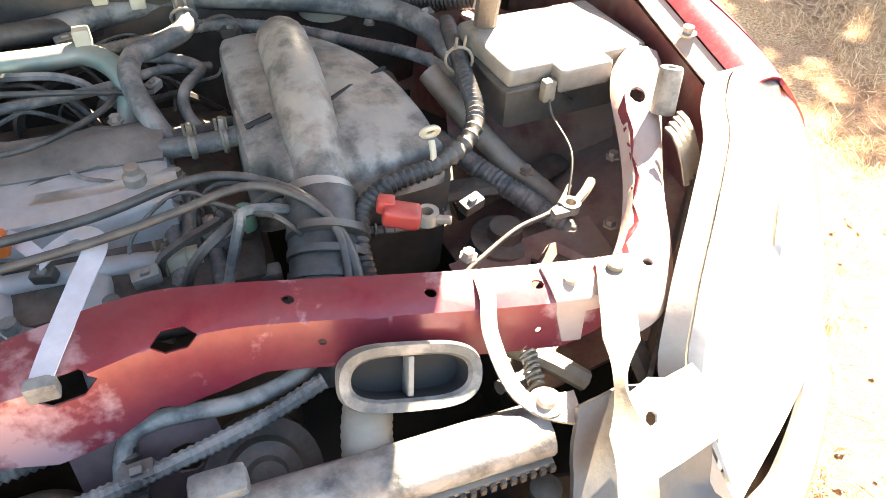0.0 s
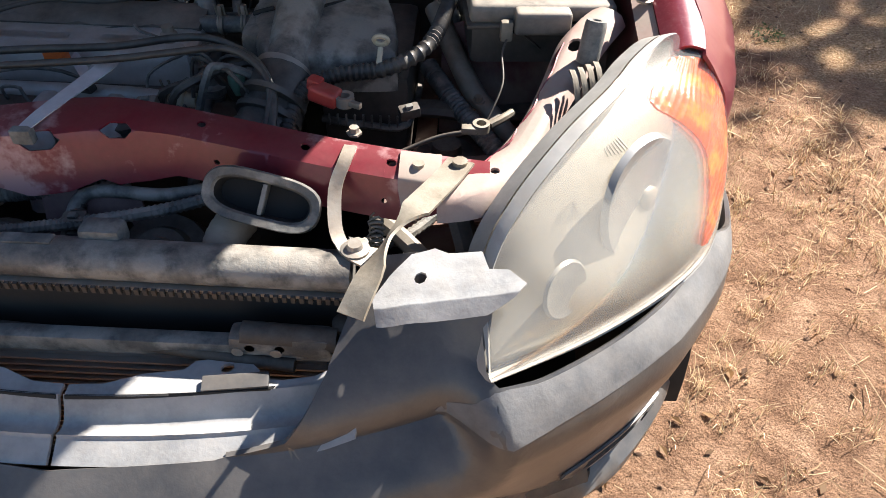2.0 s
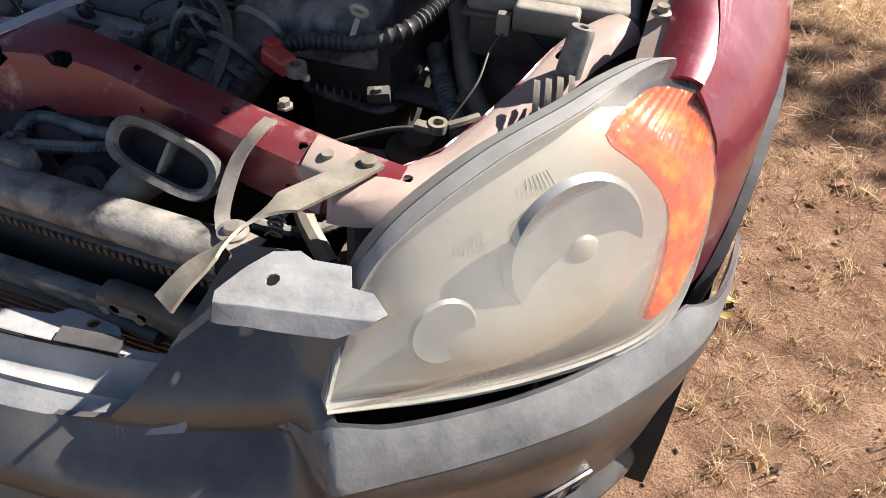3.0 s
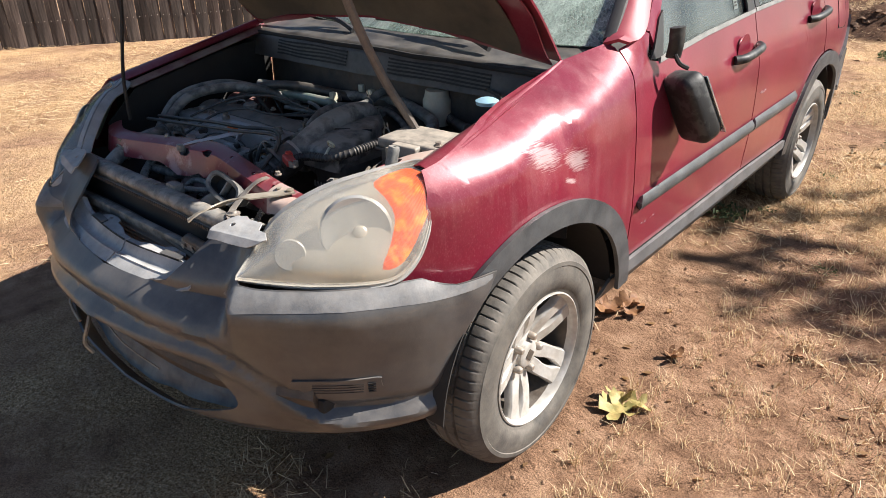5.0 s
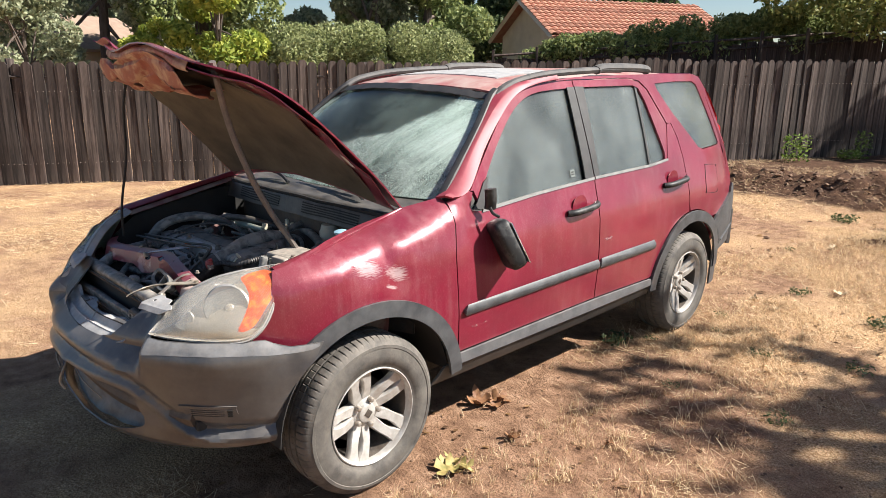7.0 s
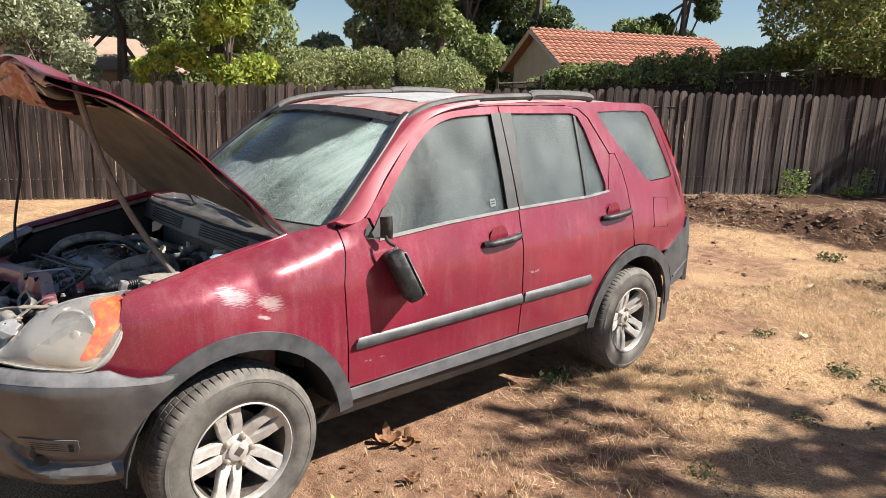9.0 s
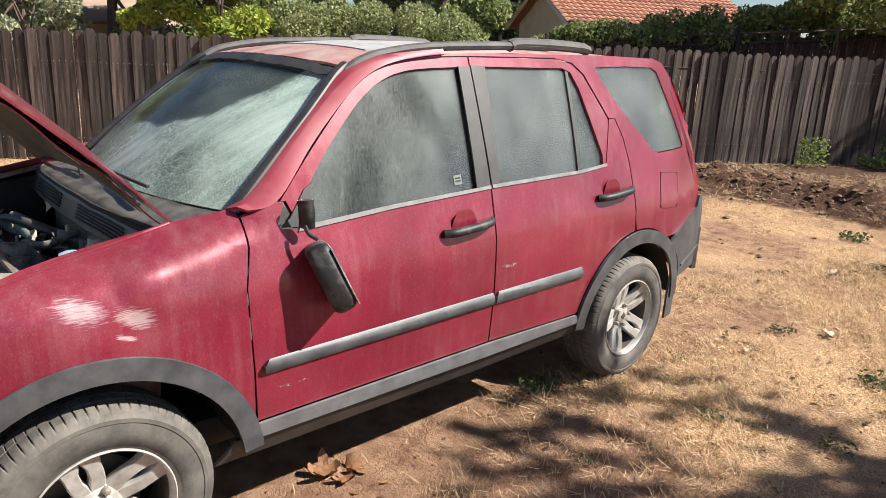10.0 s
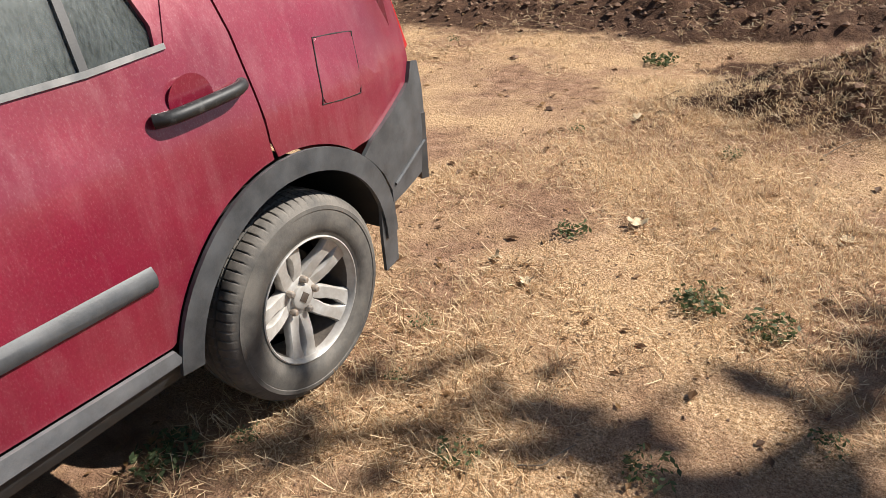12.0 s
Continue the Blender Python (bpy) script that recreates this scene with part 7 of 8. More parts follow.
# front cross beam
BEAM = spline([(-0.54, -0.41, 0.885), (-0.43, -0.455, 0.885), (-0.30, -0.442, 0.89), (-0.15, -0.405, 0.897), (-0.03, -0.384, 0.902), (0.05, -0.393, 0.902), (0.14, -0.412, 0.899), (0.29, -0.440, 0.890), (0.40, -0.460, 0.888), (0.47, -0.470, 0.888)], 6)


def beam_point(u, v):
    i = min(len(BEAM) - 2, max(0, int(u)))
    p = BEAM[i].lerp(BEAM[i + 1], u - i)
    wide = 0.044 + 0.020 * math.exp(-((p.x + 0.07) / 0.09) ** 2)
    if v < 0.5:
        return (p.x, p.y - wide * v * 2, p.z + 0.006 - 0.010 * (2 * v) ** 2)
    k = (v - 0.5) * 2
    return (p.x, p.y - wide - 0.014 * k, p.z - 0.004 - 0.050 * k)


def beam_u(x):
    return next(i + (x - a.x) / (b.x - a.x) for i, (a, b) in enumerate(zip(BEAM, BEAM[1:])) if b.x >= x)


def beam_hole(x, v, rx, rv, n=12):
    return [(beam_u(x + rx * math.cos(a)), v + rv * math.sin(a)) for a in np.linspace(0, 2 * math.pi, n + 1)[:-1]]


U1 = len(BEAM) - 1
beam = part("cross_beam", sheet([[(0, 0), (U1, 0), (U1, 0.45), (beam_u(0.44), 0.62), (beam_u(0.405), 0.86), (beam_u(0.37), 1.0), (beam_u(0.08), 1.0), (beam_u(0.04), 1.12), (beam_u(0.0), 1.19), (beam_u(-0.02), 1.10), (beam_u(-0.06), 1.22), (beam_u(-0.11), 1.25), (beam_u(-0.14), 1.15), (beam_u(-0.20), 1.0), (0, 1.0)], beam_hole(0.007, 0.50, 0.020, 0.11, 6), beam_hole(-0.085, 0.56, 0.026, 0.13, 6), beam_hole(0.112, 0.26, 0.006, 0.055), beam_hole(0.245, 0.28, 0.006, 0.06), beam_hole(0.352, 0.28, 0.0065, 0.06), beam_hole(0.135, 0.72, 0.004, 0.035, 8), beam_hole(0.345, 0.78, 0.0035, 0.035, 8)], lambda u, v: beam_point(u, min(v, 1.4)), 0.126, 0.003), BEAMRED, car, "bent scuffed red front cross beam")
for bx in (0.385, 0.425):
    q = beam_point(beam_u(bx), 0.3)
    part("beam_bolt", lathe([(0.010, 0), (0.010, 0.003), (0.007, 0.004), (0.007, 0.010), (0.0, 0.010)], q, "z", 12), BRACKET, beam)
part("bolt_plate", sheet([[(0.362, 0.05), (0.412, 0.0), (0.412, 0.6), (0.392, 0.62), (0.388, 0.95), (0.368, 0.95), (0.362, 0.6)]], lambda x, v: tuple(Vector(beam_point(beam_u(x), v)) + Vector((0, -0.002, 0.003))), 0.02, 0.003), PRIMER, beam)
ARM = spline([(0.405, -0.515, 0.888), (0.455, -0.500, 0.890), (0.500, -0.450, 0.895), (0.535, -0.385, 0.915), (0.570, -0.310, 0.938), (0.600, -0.245, 0.955), (0.640, -0.185, 0.965)], 5)


def arm_point(u, v):
    i = min(len(ARM) - 2, max(0, int(u)))
    p = ARM[i].lerp(ARM[i + 1], u - i)
    d = (ARM[i + 1] - ARM[i])
    s = Vector((d.y, -d.x, 0)).normalized()
    w = 0.024 + 0.005 * math.sin(u * 0.3)
    return tuple(p + s * w * v + Vector((0, 0, -0.016 * v ** 4)))


UA = len(ARM) - 1
arm = part("lamp_support_arm", sheet([[(0, -1.15), (UA, -1.0), (UA, 1.0), (0, 1.15)], [(23 + 1.0 * math.cos(a), -0.1 + 0.35 * math.sin(a)) for a in np.linspace(0, 5.6, 10)], [(7 + 0.45 * math.cos(a), 0.1 + 0.2 * math.sin(a)) for a in np.linspace(0, 5.4, 8)]], arm_point, 0.5, 0.004), PRIMER, car, "chalky pink lamp support arm with a scraped red edge")
part("scraped_edge", sheet([[(4 + k, -1.02) for k in range(0, 20, 2)] + [(23 - k, -0.72 + 0.16 * math.sin(k * 1.7)) for k in range(0, 20, 2)]], lambda u, v: tuple(Vector(arm_point(u, v)) + Vector((0, 0, 0.0075))), 0.8, 0.002), BEAMRED, arm, "scraped red paint edge")
part("red_edge", tube([arm_point(u, -1.02) for u in range(4, 27, 3)], 0.003, 6, 2), mat("bright_red_edge", (0.45, 0.02, 0.03), 0.4), arm)
part("rubber_stop", lathe([(0.0150, -0.055), (0.0145, -0.006), (0.013, 0.0), (0.006, 0.0), (0.005, -0.004), (0.0, -0.004)], (0.603, -0.295, 1.000), "z", 20, rot=rotm(-12, 6)), GREYRUBBER, car, "grey rubber hood stop")
for k in range(4):
    part("bracket_fin", sheet([[(0, 0), (1, 0), (1, 1), (0, 1)]], lambda u, v, k=k: (0.568 + 0.011 * k + 0.012 * v + 0.007 * u, -0.350 + 0.008 * k - 0.045 * v, 0.956 - 0.052 * v * v), 0.3, 0.003), BRACKET, arm)
part("wing_bolt", lathe([(0.012, 0), (0.012, 0.003), (0.007, 0.004), (0.007, 0.011), (0.0, 0.011)], (0.678, -0.220, 0.996), "z", 12), STEEL, car)
for _f in (1, -1):
    part("wing_crown", sheet([[(-0.335, 0), (0.30, 0), (0.30, 1), (-0.335, 1)]], lambda y, v, f=_f: (f * (side_x(y, lerp([(-0.335, 0.985), (-0.3, 0.992), (0.31, 1.117)], y)) * (1 - v) + 0.688 * v), y, lerp([(-0.335, 0.985), (-0.3, 0.992), (0.31, 1.117)], y) + 0.010 * math.sin(math.pi * v) - 0.010 * v), 0.05, 0.004), PAINT, car)
part("wing_flange", sheet([[(-0.30, 0), (0.29, 0), (0.29, 1), (-0.30, 1)]], lambda y, v: (0.672 + 0.018 * v + 0.006 * math.sin(y * 6) * (1 - v), y, lerp([(-0.3, 0.975), (0.31, 1.10)], y) - 0.012 * (1 - v)), 0.05, 0.004), PRIMER, car, "dusty inner wing flange")
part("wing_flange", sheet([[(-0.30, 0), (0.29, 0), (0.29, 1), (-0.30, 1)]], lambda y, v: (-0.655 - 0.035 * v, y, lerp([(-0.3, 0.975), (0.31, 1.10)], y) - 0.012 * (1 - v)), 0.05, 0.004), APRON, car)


def strap(pts, w, thick, twist=None):
    """A flat bent bar; twist: degrees of roll at each point."""
    path = spline([(*p,) for p in pts], 6)
    n = len(path) - 1

    def f(u, v):
        i = min(n - 1, max(0, int(u)))
        p = path[i].lerp(path[i + 1], u - i)
        d = (path[i + 1] - path[i]).normalized()
        s = d.cross(Vector((0, 0, 1)))
        if s.length < 0.1:
            s = d.cross(Vector((0, 1, 0)))
        s.normalize()
        a = radians(lerp(twist, u / n)) if twist else 0
        s = (Matrix.Rotation(a, 3, d) @ s)
        ww = w(u / n) if callable(w) else w
        return tuple(p + s * ww * v)

    return sheet([[(0, -0.5), (n, -0.5), (n, 0.5), (0, 0.5)]], f, 0.34, thick)


part("radiator_strap", strap([(0.300, -0.452, 0.897), (0.296, -0.480, 0.894), (0.288, -0.510, 0.876), (0.292, -0.550, 0.852), (0.303, -0.572, 0.843), (0.322, -0.584, 0.841), (0.348, -0.590, 0.836)], lambda k: 0.016 + 0.024 * max(0, k - 0.65) / 0.35, 0.003), STEEL, car, "bent steel radiator strap with a bolt")
part("strap_bolt", lathe([(0.017, 0), (0.017, 0.003), (0.010, 0.005), (0.008, 0.010), (0.0, 0.010)], (0.318, -0.578, 0.843), "z", 20), STEEL, car)
part("lamp_bracket", strap([(0.436, -0.478, 0.900), (0.418, -0.515, 0.900), (0.400, -0.550, 0.902), (0.384, -0.580, 0.903), (0.366, -0.612, 0.900), (0.352, -0.648, 0.892), (0.342, -0.680, 0.886), (0.332, -0.705, 0.872)], lambda k: 0.034 if k < 0.4 else (0.034 - 0.022 * math.sin((k - 0.4) / 0.35 * math.pi) if k < 0.75 else 0.032), 0.0035, [(0, 5), (0.4, 0), (0.6, 55), (0.8, 20), (1, 10)]), BRACKET, car, "twisted chalky steel bracket")
part("bracket_bolt", lathe([(0.009, 0), (0.009, 0.006), (0.0, 0.007)], (0.434, -0.487, 0.903), "z", 10), BRACKET, car)

# intake snorkel with an oval mouth
DN = Vector((0.06, -0.80, 0.60)).normalized()
DU = Vector((1, -0.10, -0.20)).normalized()
DU = (DU - DN * DU.dot(DN)).normalized()
DV = DN.cross(DU)
DC = Vector((0.203, -0.528, 0.870))


def oval(k, rx, ry, depth, n=32):
    out = []
    for i in range(n):
        a = 2 * math.pi * i / n
        cx, sy = math.cos(a), math.sin(a)
        ex, ey = math.copysign(abs(cx) ** 0.55, cx), math.copysign(abs(sy) ** 0.8, sy)
        out.append(DC + DU * rx * ex + DV * ry * ey - DN * depth)
    return out


bm = bmesh.new()
rings = [[bm.verts.new(p) for p in oval(0, rx, ry, d)] for rx, ry, d in ((0.058, 0.021, 0.05), (0.067, 0.029, 0.025), (0.071, 0.033, 0.004), (0.069, 0.031, -0.002), (0.060, 0.0225, 0.0), (0.057, 0.020, 0.004))]
for a, b in zip(rings, rings[1:]):
    for j in range(32):
        bm.faces.new((a[j], a[(j + 1) % 32], b[(j + 1) % 32], b[j]))
snork = part("intake_snorkel", bm, GREYRUBBER, car, "grey intake snorkel with a divided oval mouth")
# The mouth is shallow; black colour stands in for the shade inside it.
mouth = bmesh.new()
rings = [[mouth.verts.new(p) for p in oval(0, rx, ry, d)] for rx, ry, d in ((0.057, 0.020, 0.004), (0.053, 0.018, 0.024))]
for j in range(32):
    mouth.faces.new((rings[0][j], rings[0][(j + 1) % 32], rings[1][(j + 1) % 32], rings[1][j]))
mouth.faces.new(rings[1])
part("mouth_inside", mouth, DEEP, snork, "dark inside of the snorkel mouth")
part("mouth_divider", box((0.006, 0.038, 0.020), DC - DN * 0.014, 0.002, Matrix((DU, DV, DN)).transposed()), GREYRUBBER, snork)
part("snorkel_neck", tube([(0.165, -0.508, 0.822), (0.155, -0.535, 0.818), (0.150, -0.560, 0.802), (0.150, -0.572, 0.785)], 0.025, 16, 4, ribs=0.04), TANHOSE, snork)

# machinery behind the radiator
part("compressor", lathe([(0.0, 0.05), (0.018, 0.05), (0.022, 0.035), (0.035, 0.032), (0.040, 0.015), (0.058, 0.012), (0.062, -0.05), (0.0, -0.05)], (0.055, -0.505, 0.745), "z", 30, rot=rotm(38, 6)), DARKMETAL, car, "rusty brown compressor pulley")
part("fan_motor", lathe([(0.0, 0.02), (0.05, 0.02), (0.06, 0.0), (0.06, -0.06)], (-0.16, -0.52, 0.74), "z", 28, rot=rotm(35)), DARKMETAL, car)
part("latch_plate", sheet([[(-0.11, 0), (0.02, 0), (0.035, 0.5), (0.01, 1), (-0.10, 1)], [(-0.01 + 0.02 * math.cos(a), 0.35 + 0.12 * math.sin(a)) for a in np.linspace(0, 5.5, 9)]], lambda x, v: (x, -0.455 - 0.055 * v, 0.815 - 0.13 * v), 0.04, 0.004), PURPLE, car, "dull purple latch plate")
part("latch_plug", box((0.026, 0.022, 0.05), (0.005, -0.535, 0.755), 0.006, rotm(20)), GREYRUBBER, car)
part("loom_drop", tube([(-0.06, -0.47, 0.80), (-0.055, -0.52, 0.76), (-0.03, -0.55, 0.72), (-0.02, -0.57, 0.66)], 0.012, 10, 5, ribs=0.2), BLACKRUBBER, car)
part("tape_strip", strap([(-0.120, -0.255, 0.865), (-0.075, -0.265, 0.900), (-0.052, -0.300, 0.912), (-0.068, -0.355, 0.910), (-0.088, -0.420, 0.908), (-0.098, -0.452, 0.905)], 0.022, 0.0015, [(0, 20), (0.4, -15), (1, 10)]), TAPE, car, "loose white strip of tape")
part("tape_strip", strap([(-0.150, -0.215, 0.875), (-0.135, -0.235, 0.880), (-0.115, -0.258, 0.868)], 0.016, 0.0015, [(0, 40), (1, 0)]), TAPE, car)
part("tape_end", box((0.026, 0.014, 0.02), (-0.100, -0.458, 0.898), 0.003), GREYRUBBER, car)
part("engine_mount", lathe([(0.0, 0.03), (0.022, 0.03), (0.024, 0.015), (0.045, 0.012), (0.052, -0.02), (0.045, -0.06)], (0.415, -0.285, 0.765), "z", 24), DARKMETAL, car)
part("mount_arm", tube([(0.34, -0.20, 0.80), (0.40, -0.215, 0.81), (0.47, -0.21, 0.80), (0.56, -0.16, 0.78)], 0.020, 8, 4, flat=0.6), DARKMETAL, car)
part("battery_tray", sheet([[(0, 0), (1, 0), (1, 1), (0, 1)], [(0.3, 0.25), (0.75, 0.35), (0.5, 0.75)]], lambda u, v: (0.33 + 0.20 * u, -0.44 + 0.14 * v, 0.755 + 0.03 * u + 0.01 * v), 0.12, 0.006), APRON, car, "rusty brown battery tray")
for a, b in (((0.345, -0.43, 0.775), (0.455, -0.345, 0.80)), ((0.455, -0.345, 0.80), (0.52, -0.43, 0.79))):
    part("tray_rib", tube([a, b], 0.008, 4, 1), APRON, car)
part("bumper_spring", tube([(0.335 + 0.01 * math.cos(t * 1.9), -0.505 - 0.004 * t * 0.3, 0.835 + 0.006 * math.sin(t * 1.9) - 0.0012 * t) for t in range(0, 26)], 0.002, 5, 2), BRACKET, car)
part("side_brace", tube([(0.43, -0.50, 0.86), (0.455, -0.56, 0.80), (0.47, -0.60, 0.70)], 0.016, 6, 3, flat=0.5), DARKMETAL, car)
part("lamp_back_panel", sheet([[(0, 0), (1, 0), (1, 1), (0, 1)]], lambda u, v: (0.44 + 0.23 * u, -0.58 + 0.26 * u, 0.60 + 0.215 * v + 0.045 * u * v), 0.1, 0.005), DARKBOX, car)
part("rear_rubble_pipe", tube([(0.33, -0.46, 0.79), (0.36, -0.50, 0.80), (0.40, -0.53, 0.78)], 0.012, 8, 4), BRACKET, car)

# radiator, condenser
FIN = mat("dirty_fins", (0.32, 0.28, 0.25), 0.45, 0.4, (0.34, 0.22, 0.15), 0.3, 6, 60, 0.1, dust=0.25)
rad = part("radiator", box((0.86, 0.030, 0.40), (-0.105, -0.586, 0.600), 0.004), DEEP, car, "dusty radiator with a ribbed top tank")
tank = tube([(-0.52, -0.578, 0.818), (-0.1, -0.583, 0.818), (0.315, -0.588, 0.818)], 0.028, 14, 2, flat=0.8)
part("top_tank", tank, BLACKBOX, rad, "dusty grey top tank")
part("tank_seam", box((0.84, 0.052, 0.006), (-0.105, -0.586, 0.800), 0.002, rotm(0, 0, -0.7)), STEEL, rad)
teeth = bmesh.new()
for k in range(84):
    box((0.005, 0.004, 0.009), (-0.52 + k * 0.01, -0.6125 - k * 0.0001, 0.801), 0, bm=teeth)
tagged(part("crimp_teeth", teeth, DARKMETAL, rad, smooth=0), kind="stuff")
part("tank_plate", box((0.06, 0.016, 0.003), (-0.06, -0.580, 0.8415), 0.001), GREYRUBBER, rad)
part("tank_bracket", box((0.05, 0.03, 0.03), (0.02, -0.560, 0.835), 0.008), GREYRUBBER, rad)
con = part("condenser", box((0.80, 0.006, 0.34), (-0.105, -0.640, 0.555), 0.002), FIN, car, "dirty condenser with fine horizontal fins")
part("condenser_pipe", tube([(-0.52, -0.625, 0.735), (-0.15, -0.630, 0.742), (0.05, -0.640, 0.735), (0.20, -0.652, 0.728), (0.25, -0.655, 0.725)], 0.009, 10, 5), DARKMETAL, con)
part("receiver", tube([(0.19, -0.640, 0.762), (0.30, -0.640, 0.756)], 0.015, 12, 1), DARKMETAL, con)
for x in (0.20, 0.235):
    part("receiver_lug", lathe([(0.006, 0), (0.006, 0.02), (0, 0.02)], (x, -0.655, 0.752), "y", 10), DARKMETAL, con)
part("condenser_bolt", lathe([(0.016, 0), (0.016, 0.006), (0.008, 0.008), (0, 0.008)], (0.308, -0.622, 0.762), "z", 18), DARKMETAL, con)
for k in range(26):
    part("fin", box((0.78, 0.010, 0.0032), (-0.105, -0.646, 0.405 + k * 0.0122), 0), FIN, con, smooth=0)
part("condenser_side", box((0.012, 0.02, 0.33), (0.292, -0.642, 0.56), 0.003), DARKMETAL, con)
part("air_guide", sheet([[(0, 0), (1, 0), (1, 1), (0, 1)]], lambda u, v: (0.30 + 0.12 * u, -0.60 - 0.03 * u, 0.42 + 0.33 * v), 0.15, 0.004), DEEP, car)
part("bumper_beam", tube([(-0.62, -0.60, 0.47), (-0.35, -0.70, 0.47), (0, -0.725, 0.47), (0.35, -0.70, 0.47), (0.62, -0.60, 0.47)], 0.05, 8, 4, flat=0.9), DARKMETAL, car)
VALANCE = mat("scuffed_blue_grey_plastic", (0.055, 0.070, 0.085), 0.5, 0, (0.12, 0.135, 0.15), 0.4, 18, 120, 0.3, dust=0.12)
part("lower_valance", sheet([[(-0.47, 0.0), (0.47, 0.0), (0.46, 0.9), (0.30, 1.0), (0.12, 0.93), (-0.05, 1.0), (-0.22, 0.9), (-0.46, 0.95)]], lambda x, v: (x, -0.765 + 0.34 * x * x + 0.055 * v + 0.010 * noise.noise((x * 9, v * 3, 4)), 0.335 + 0.125 * v + 0.22 * x * x * (1 - v)), 0.02, 0.006), VALANCE, bumper, "scuffed blue-grey lower valance in the broken opening")
for zz in (0.505, 0.53):
    part("broken_bar", tube([(-0.40, -0.735, zz), (-0.16, -0.775, zz - 0.004), (0.06, -0.772, zz - 0.012)], 0.007, 6, 4), DEEP, bumper)
part("broken_link", tube([(-0.10, -0.80, 0.55), (-0.06, -0.845, 0.50), (-0.07, -0.86, 0.45), (-0.05, -0.85, 0.42)], 0.006, 6, 3), BRACKET, bumper, "broken pale mounting tab hanging in the opening")
part("broken_link", tube([(-0.02, -0.815, 0.53), (0.10, -0.825, 0.50), (0.22, -0.80, 0.46)], 0.0025, 5, 3), BRACKET, bumper)
part("broken_link", tube([(-0.19, -0.80, 0.56), (-0.17, -0.835, 0.53), (-0.12, -0.84, 0.49)], 0.005, 6, 3), BRACKET, bumper)

# scuffed paint on the doors
SCUFF = bpy.data.materials.new("scraped_paint")
SCUFF.use_nodes = True
_nt = SCUFF.node_tree
_b = _nt.nodes["Principled BSDF"]
_b.inputs["Base Color"].default_value, _b.inputs["Roughness"].default_value = (0.42, 0.24, 0.25, 1), 0.6
_co, _no, _mp, _mr, _tr, _mx = (_nt.nodes.new(k) for k in ("ShaderNodeTexCoord", "ShaderNodeTexNoise", "ShaderNodeMapping", "ShaderNodeMapRange", "ShaderNodeBsdfTransparent", "ShaderNodeMixShader"))
_mp.inputs["Scale"].default_value = (1, 2.0, 0.7)
_no.inputs["Scale"].default_value, _no.inputs["Detail"].default_value, _no.inputs["Roughness"].default_value = 26.0, 8.0, 0.75
_mr.inputs[1].default_value, _mr.inputs[2].default_value = 0.48, 0.62
for a, b in ((_co.outputs["Object"], _mp.inputs[0]), (_mp.outputs[0], _no.inputs["Vector"]), (_no.outputs[0], _mr.inputs[0]), (_mr.outputs[0], _mx.inputs[0]), (_tr.outputs[0], _mx.inputs[1]), (_b.outputs[0], _mx.inputs[2]), (_mx.outputs[0], _nt.nodes["Material Output"].inputs[0])):
    _nt.links.new(a, b)
for cy, cz, ry, rz in ((0.60, 0.575, 0.05, 0.006), (1.62, 0.80, 0.04, 0.008)):
    part("paint_scrape", sheet([[(cy + ry * math.cos(a) * (1 + 0.25 * math.sin(3 * a)), cz + rz * math.sin(a) * (1 + 0.2 * math.cos(2 * a))) for a in np.linspace(0, 6.0, 20)]], lambda y, z: left(y, z, fender_dent(y, z) + 0.0022), 0.02, 0.0006, away=INSIDE), SCUFF, car)

# ---- ground cover ----
STRAW = leaf_mat("dry_straw", (0.34, 0.20, 0.095), (0.95, 0.76, 0.49))


def strands(name, label, n, x0, x1, y0, y1, lmin, lmax, width, material, seed, lift=0.012, keep=None):
    rng = np.random.default_rng(seed)
    v, f = [], []
    for _ in range(n):
        x, y = rng.uniform(x0, x1), rng.uniform(y0, y1)
        if noise.noise((x * 0.9, y * 0.9, 1.7)) + 0.35 * noise.noise((x * 3, y * 3, 4)) < rng.uniform(-0.30, 0.15) or (keep and not keep(x, y)) or rng.random() < 1.5 - 1.35 * math.hypot((x - 1.05) / 1.05, (y - 0.35) / 1.85):
            continue
        a, L = rng.uniform(0, 6.283), rng.uniform(lmin, lmax)
        dx, dy = math.cos(a), math.sin(a)
        w = width * rng.uniform(0.6, 1.3)
        z = ground_z(x, y) + 0.003
        up = lift * rng.random() ** 2 * 3
        b = len(v)
        cv = rng.uniform(-0.25, 0.25)
        for k, t in enumerate((-0.5, 0.0, 0.5)):
            px, py = x + dx * L * t - dy * cv * L * t * t, y + dy * L * t + dx * cv * L * t * t
            pz = z + up * (t + 0.5) + 0.004
            v += [(px - dy * w, py + dx * w, pz), (px + dy * w, py - dx * w, pz + 0.001)]
        f += [(b, b + 1, b + 3, b + 2), (b + 2, b + 3, b + 5, b + 4)]
    me = bpy.data.meshes.new(name)
    me.from_pydata(v, [], f)
    me.materials.append(material)
    return tagged(new(name, me), label, "grass", kind="stuff")


off_car = lambda x, y: not (abs(x) < 0.6 and -0.5 < y < 3.3)
strands("dry_grass", "scattered dry straw lying on the soil", 125000, 0.2, 4.2, -1.6, 6.6, 0.018, 0.075, 0.0011, STRAW, 3, lift=0.020, keep=off_car)
strands("dry_grass", "longer dry stalks lying on the soil", 900, 0.2, 4.2, -1.6, 6.6, 0.10, 0.24, 0.0008, STRAW, 13, keep=off_car)
strands("dry_grass", "scattered dry straw further across the yard", 26000, -4.0, 4.8, 6.4, 12.0, 0.03, 0.12, 0.0017, STRAW, 4, keep=off_car)
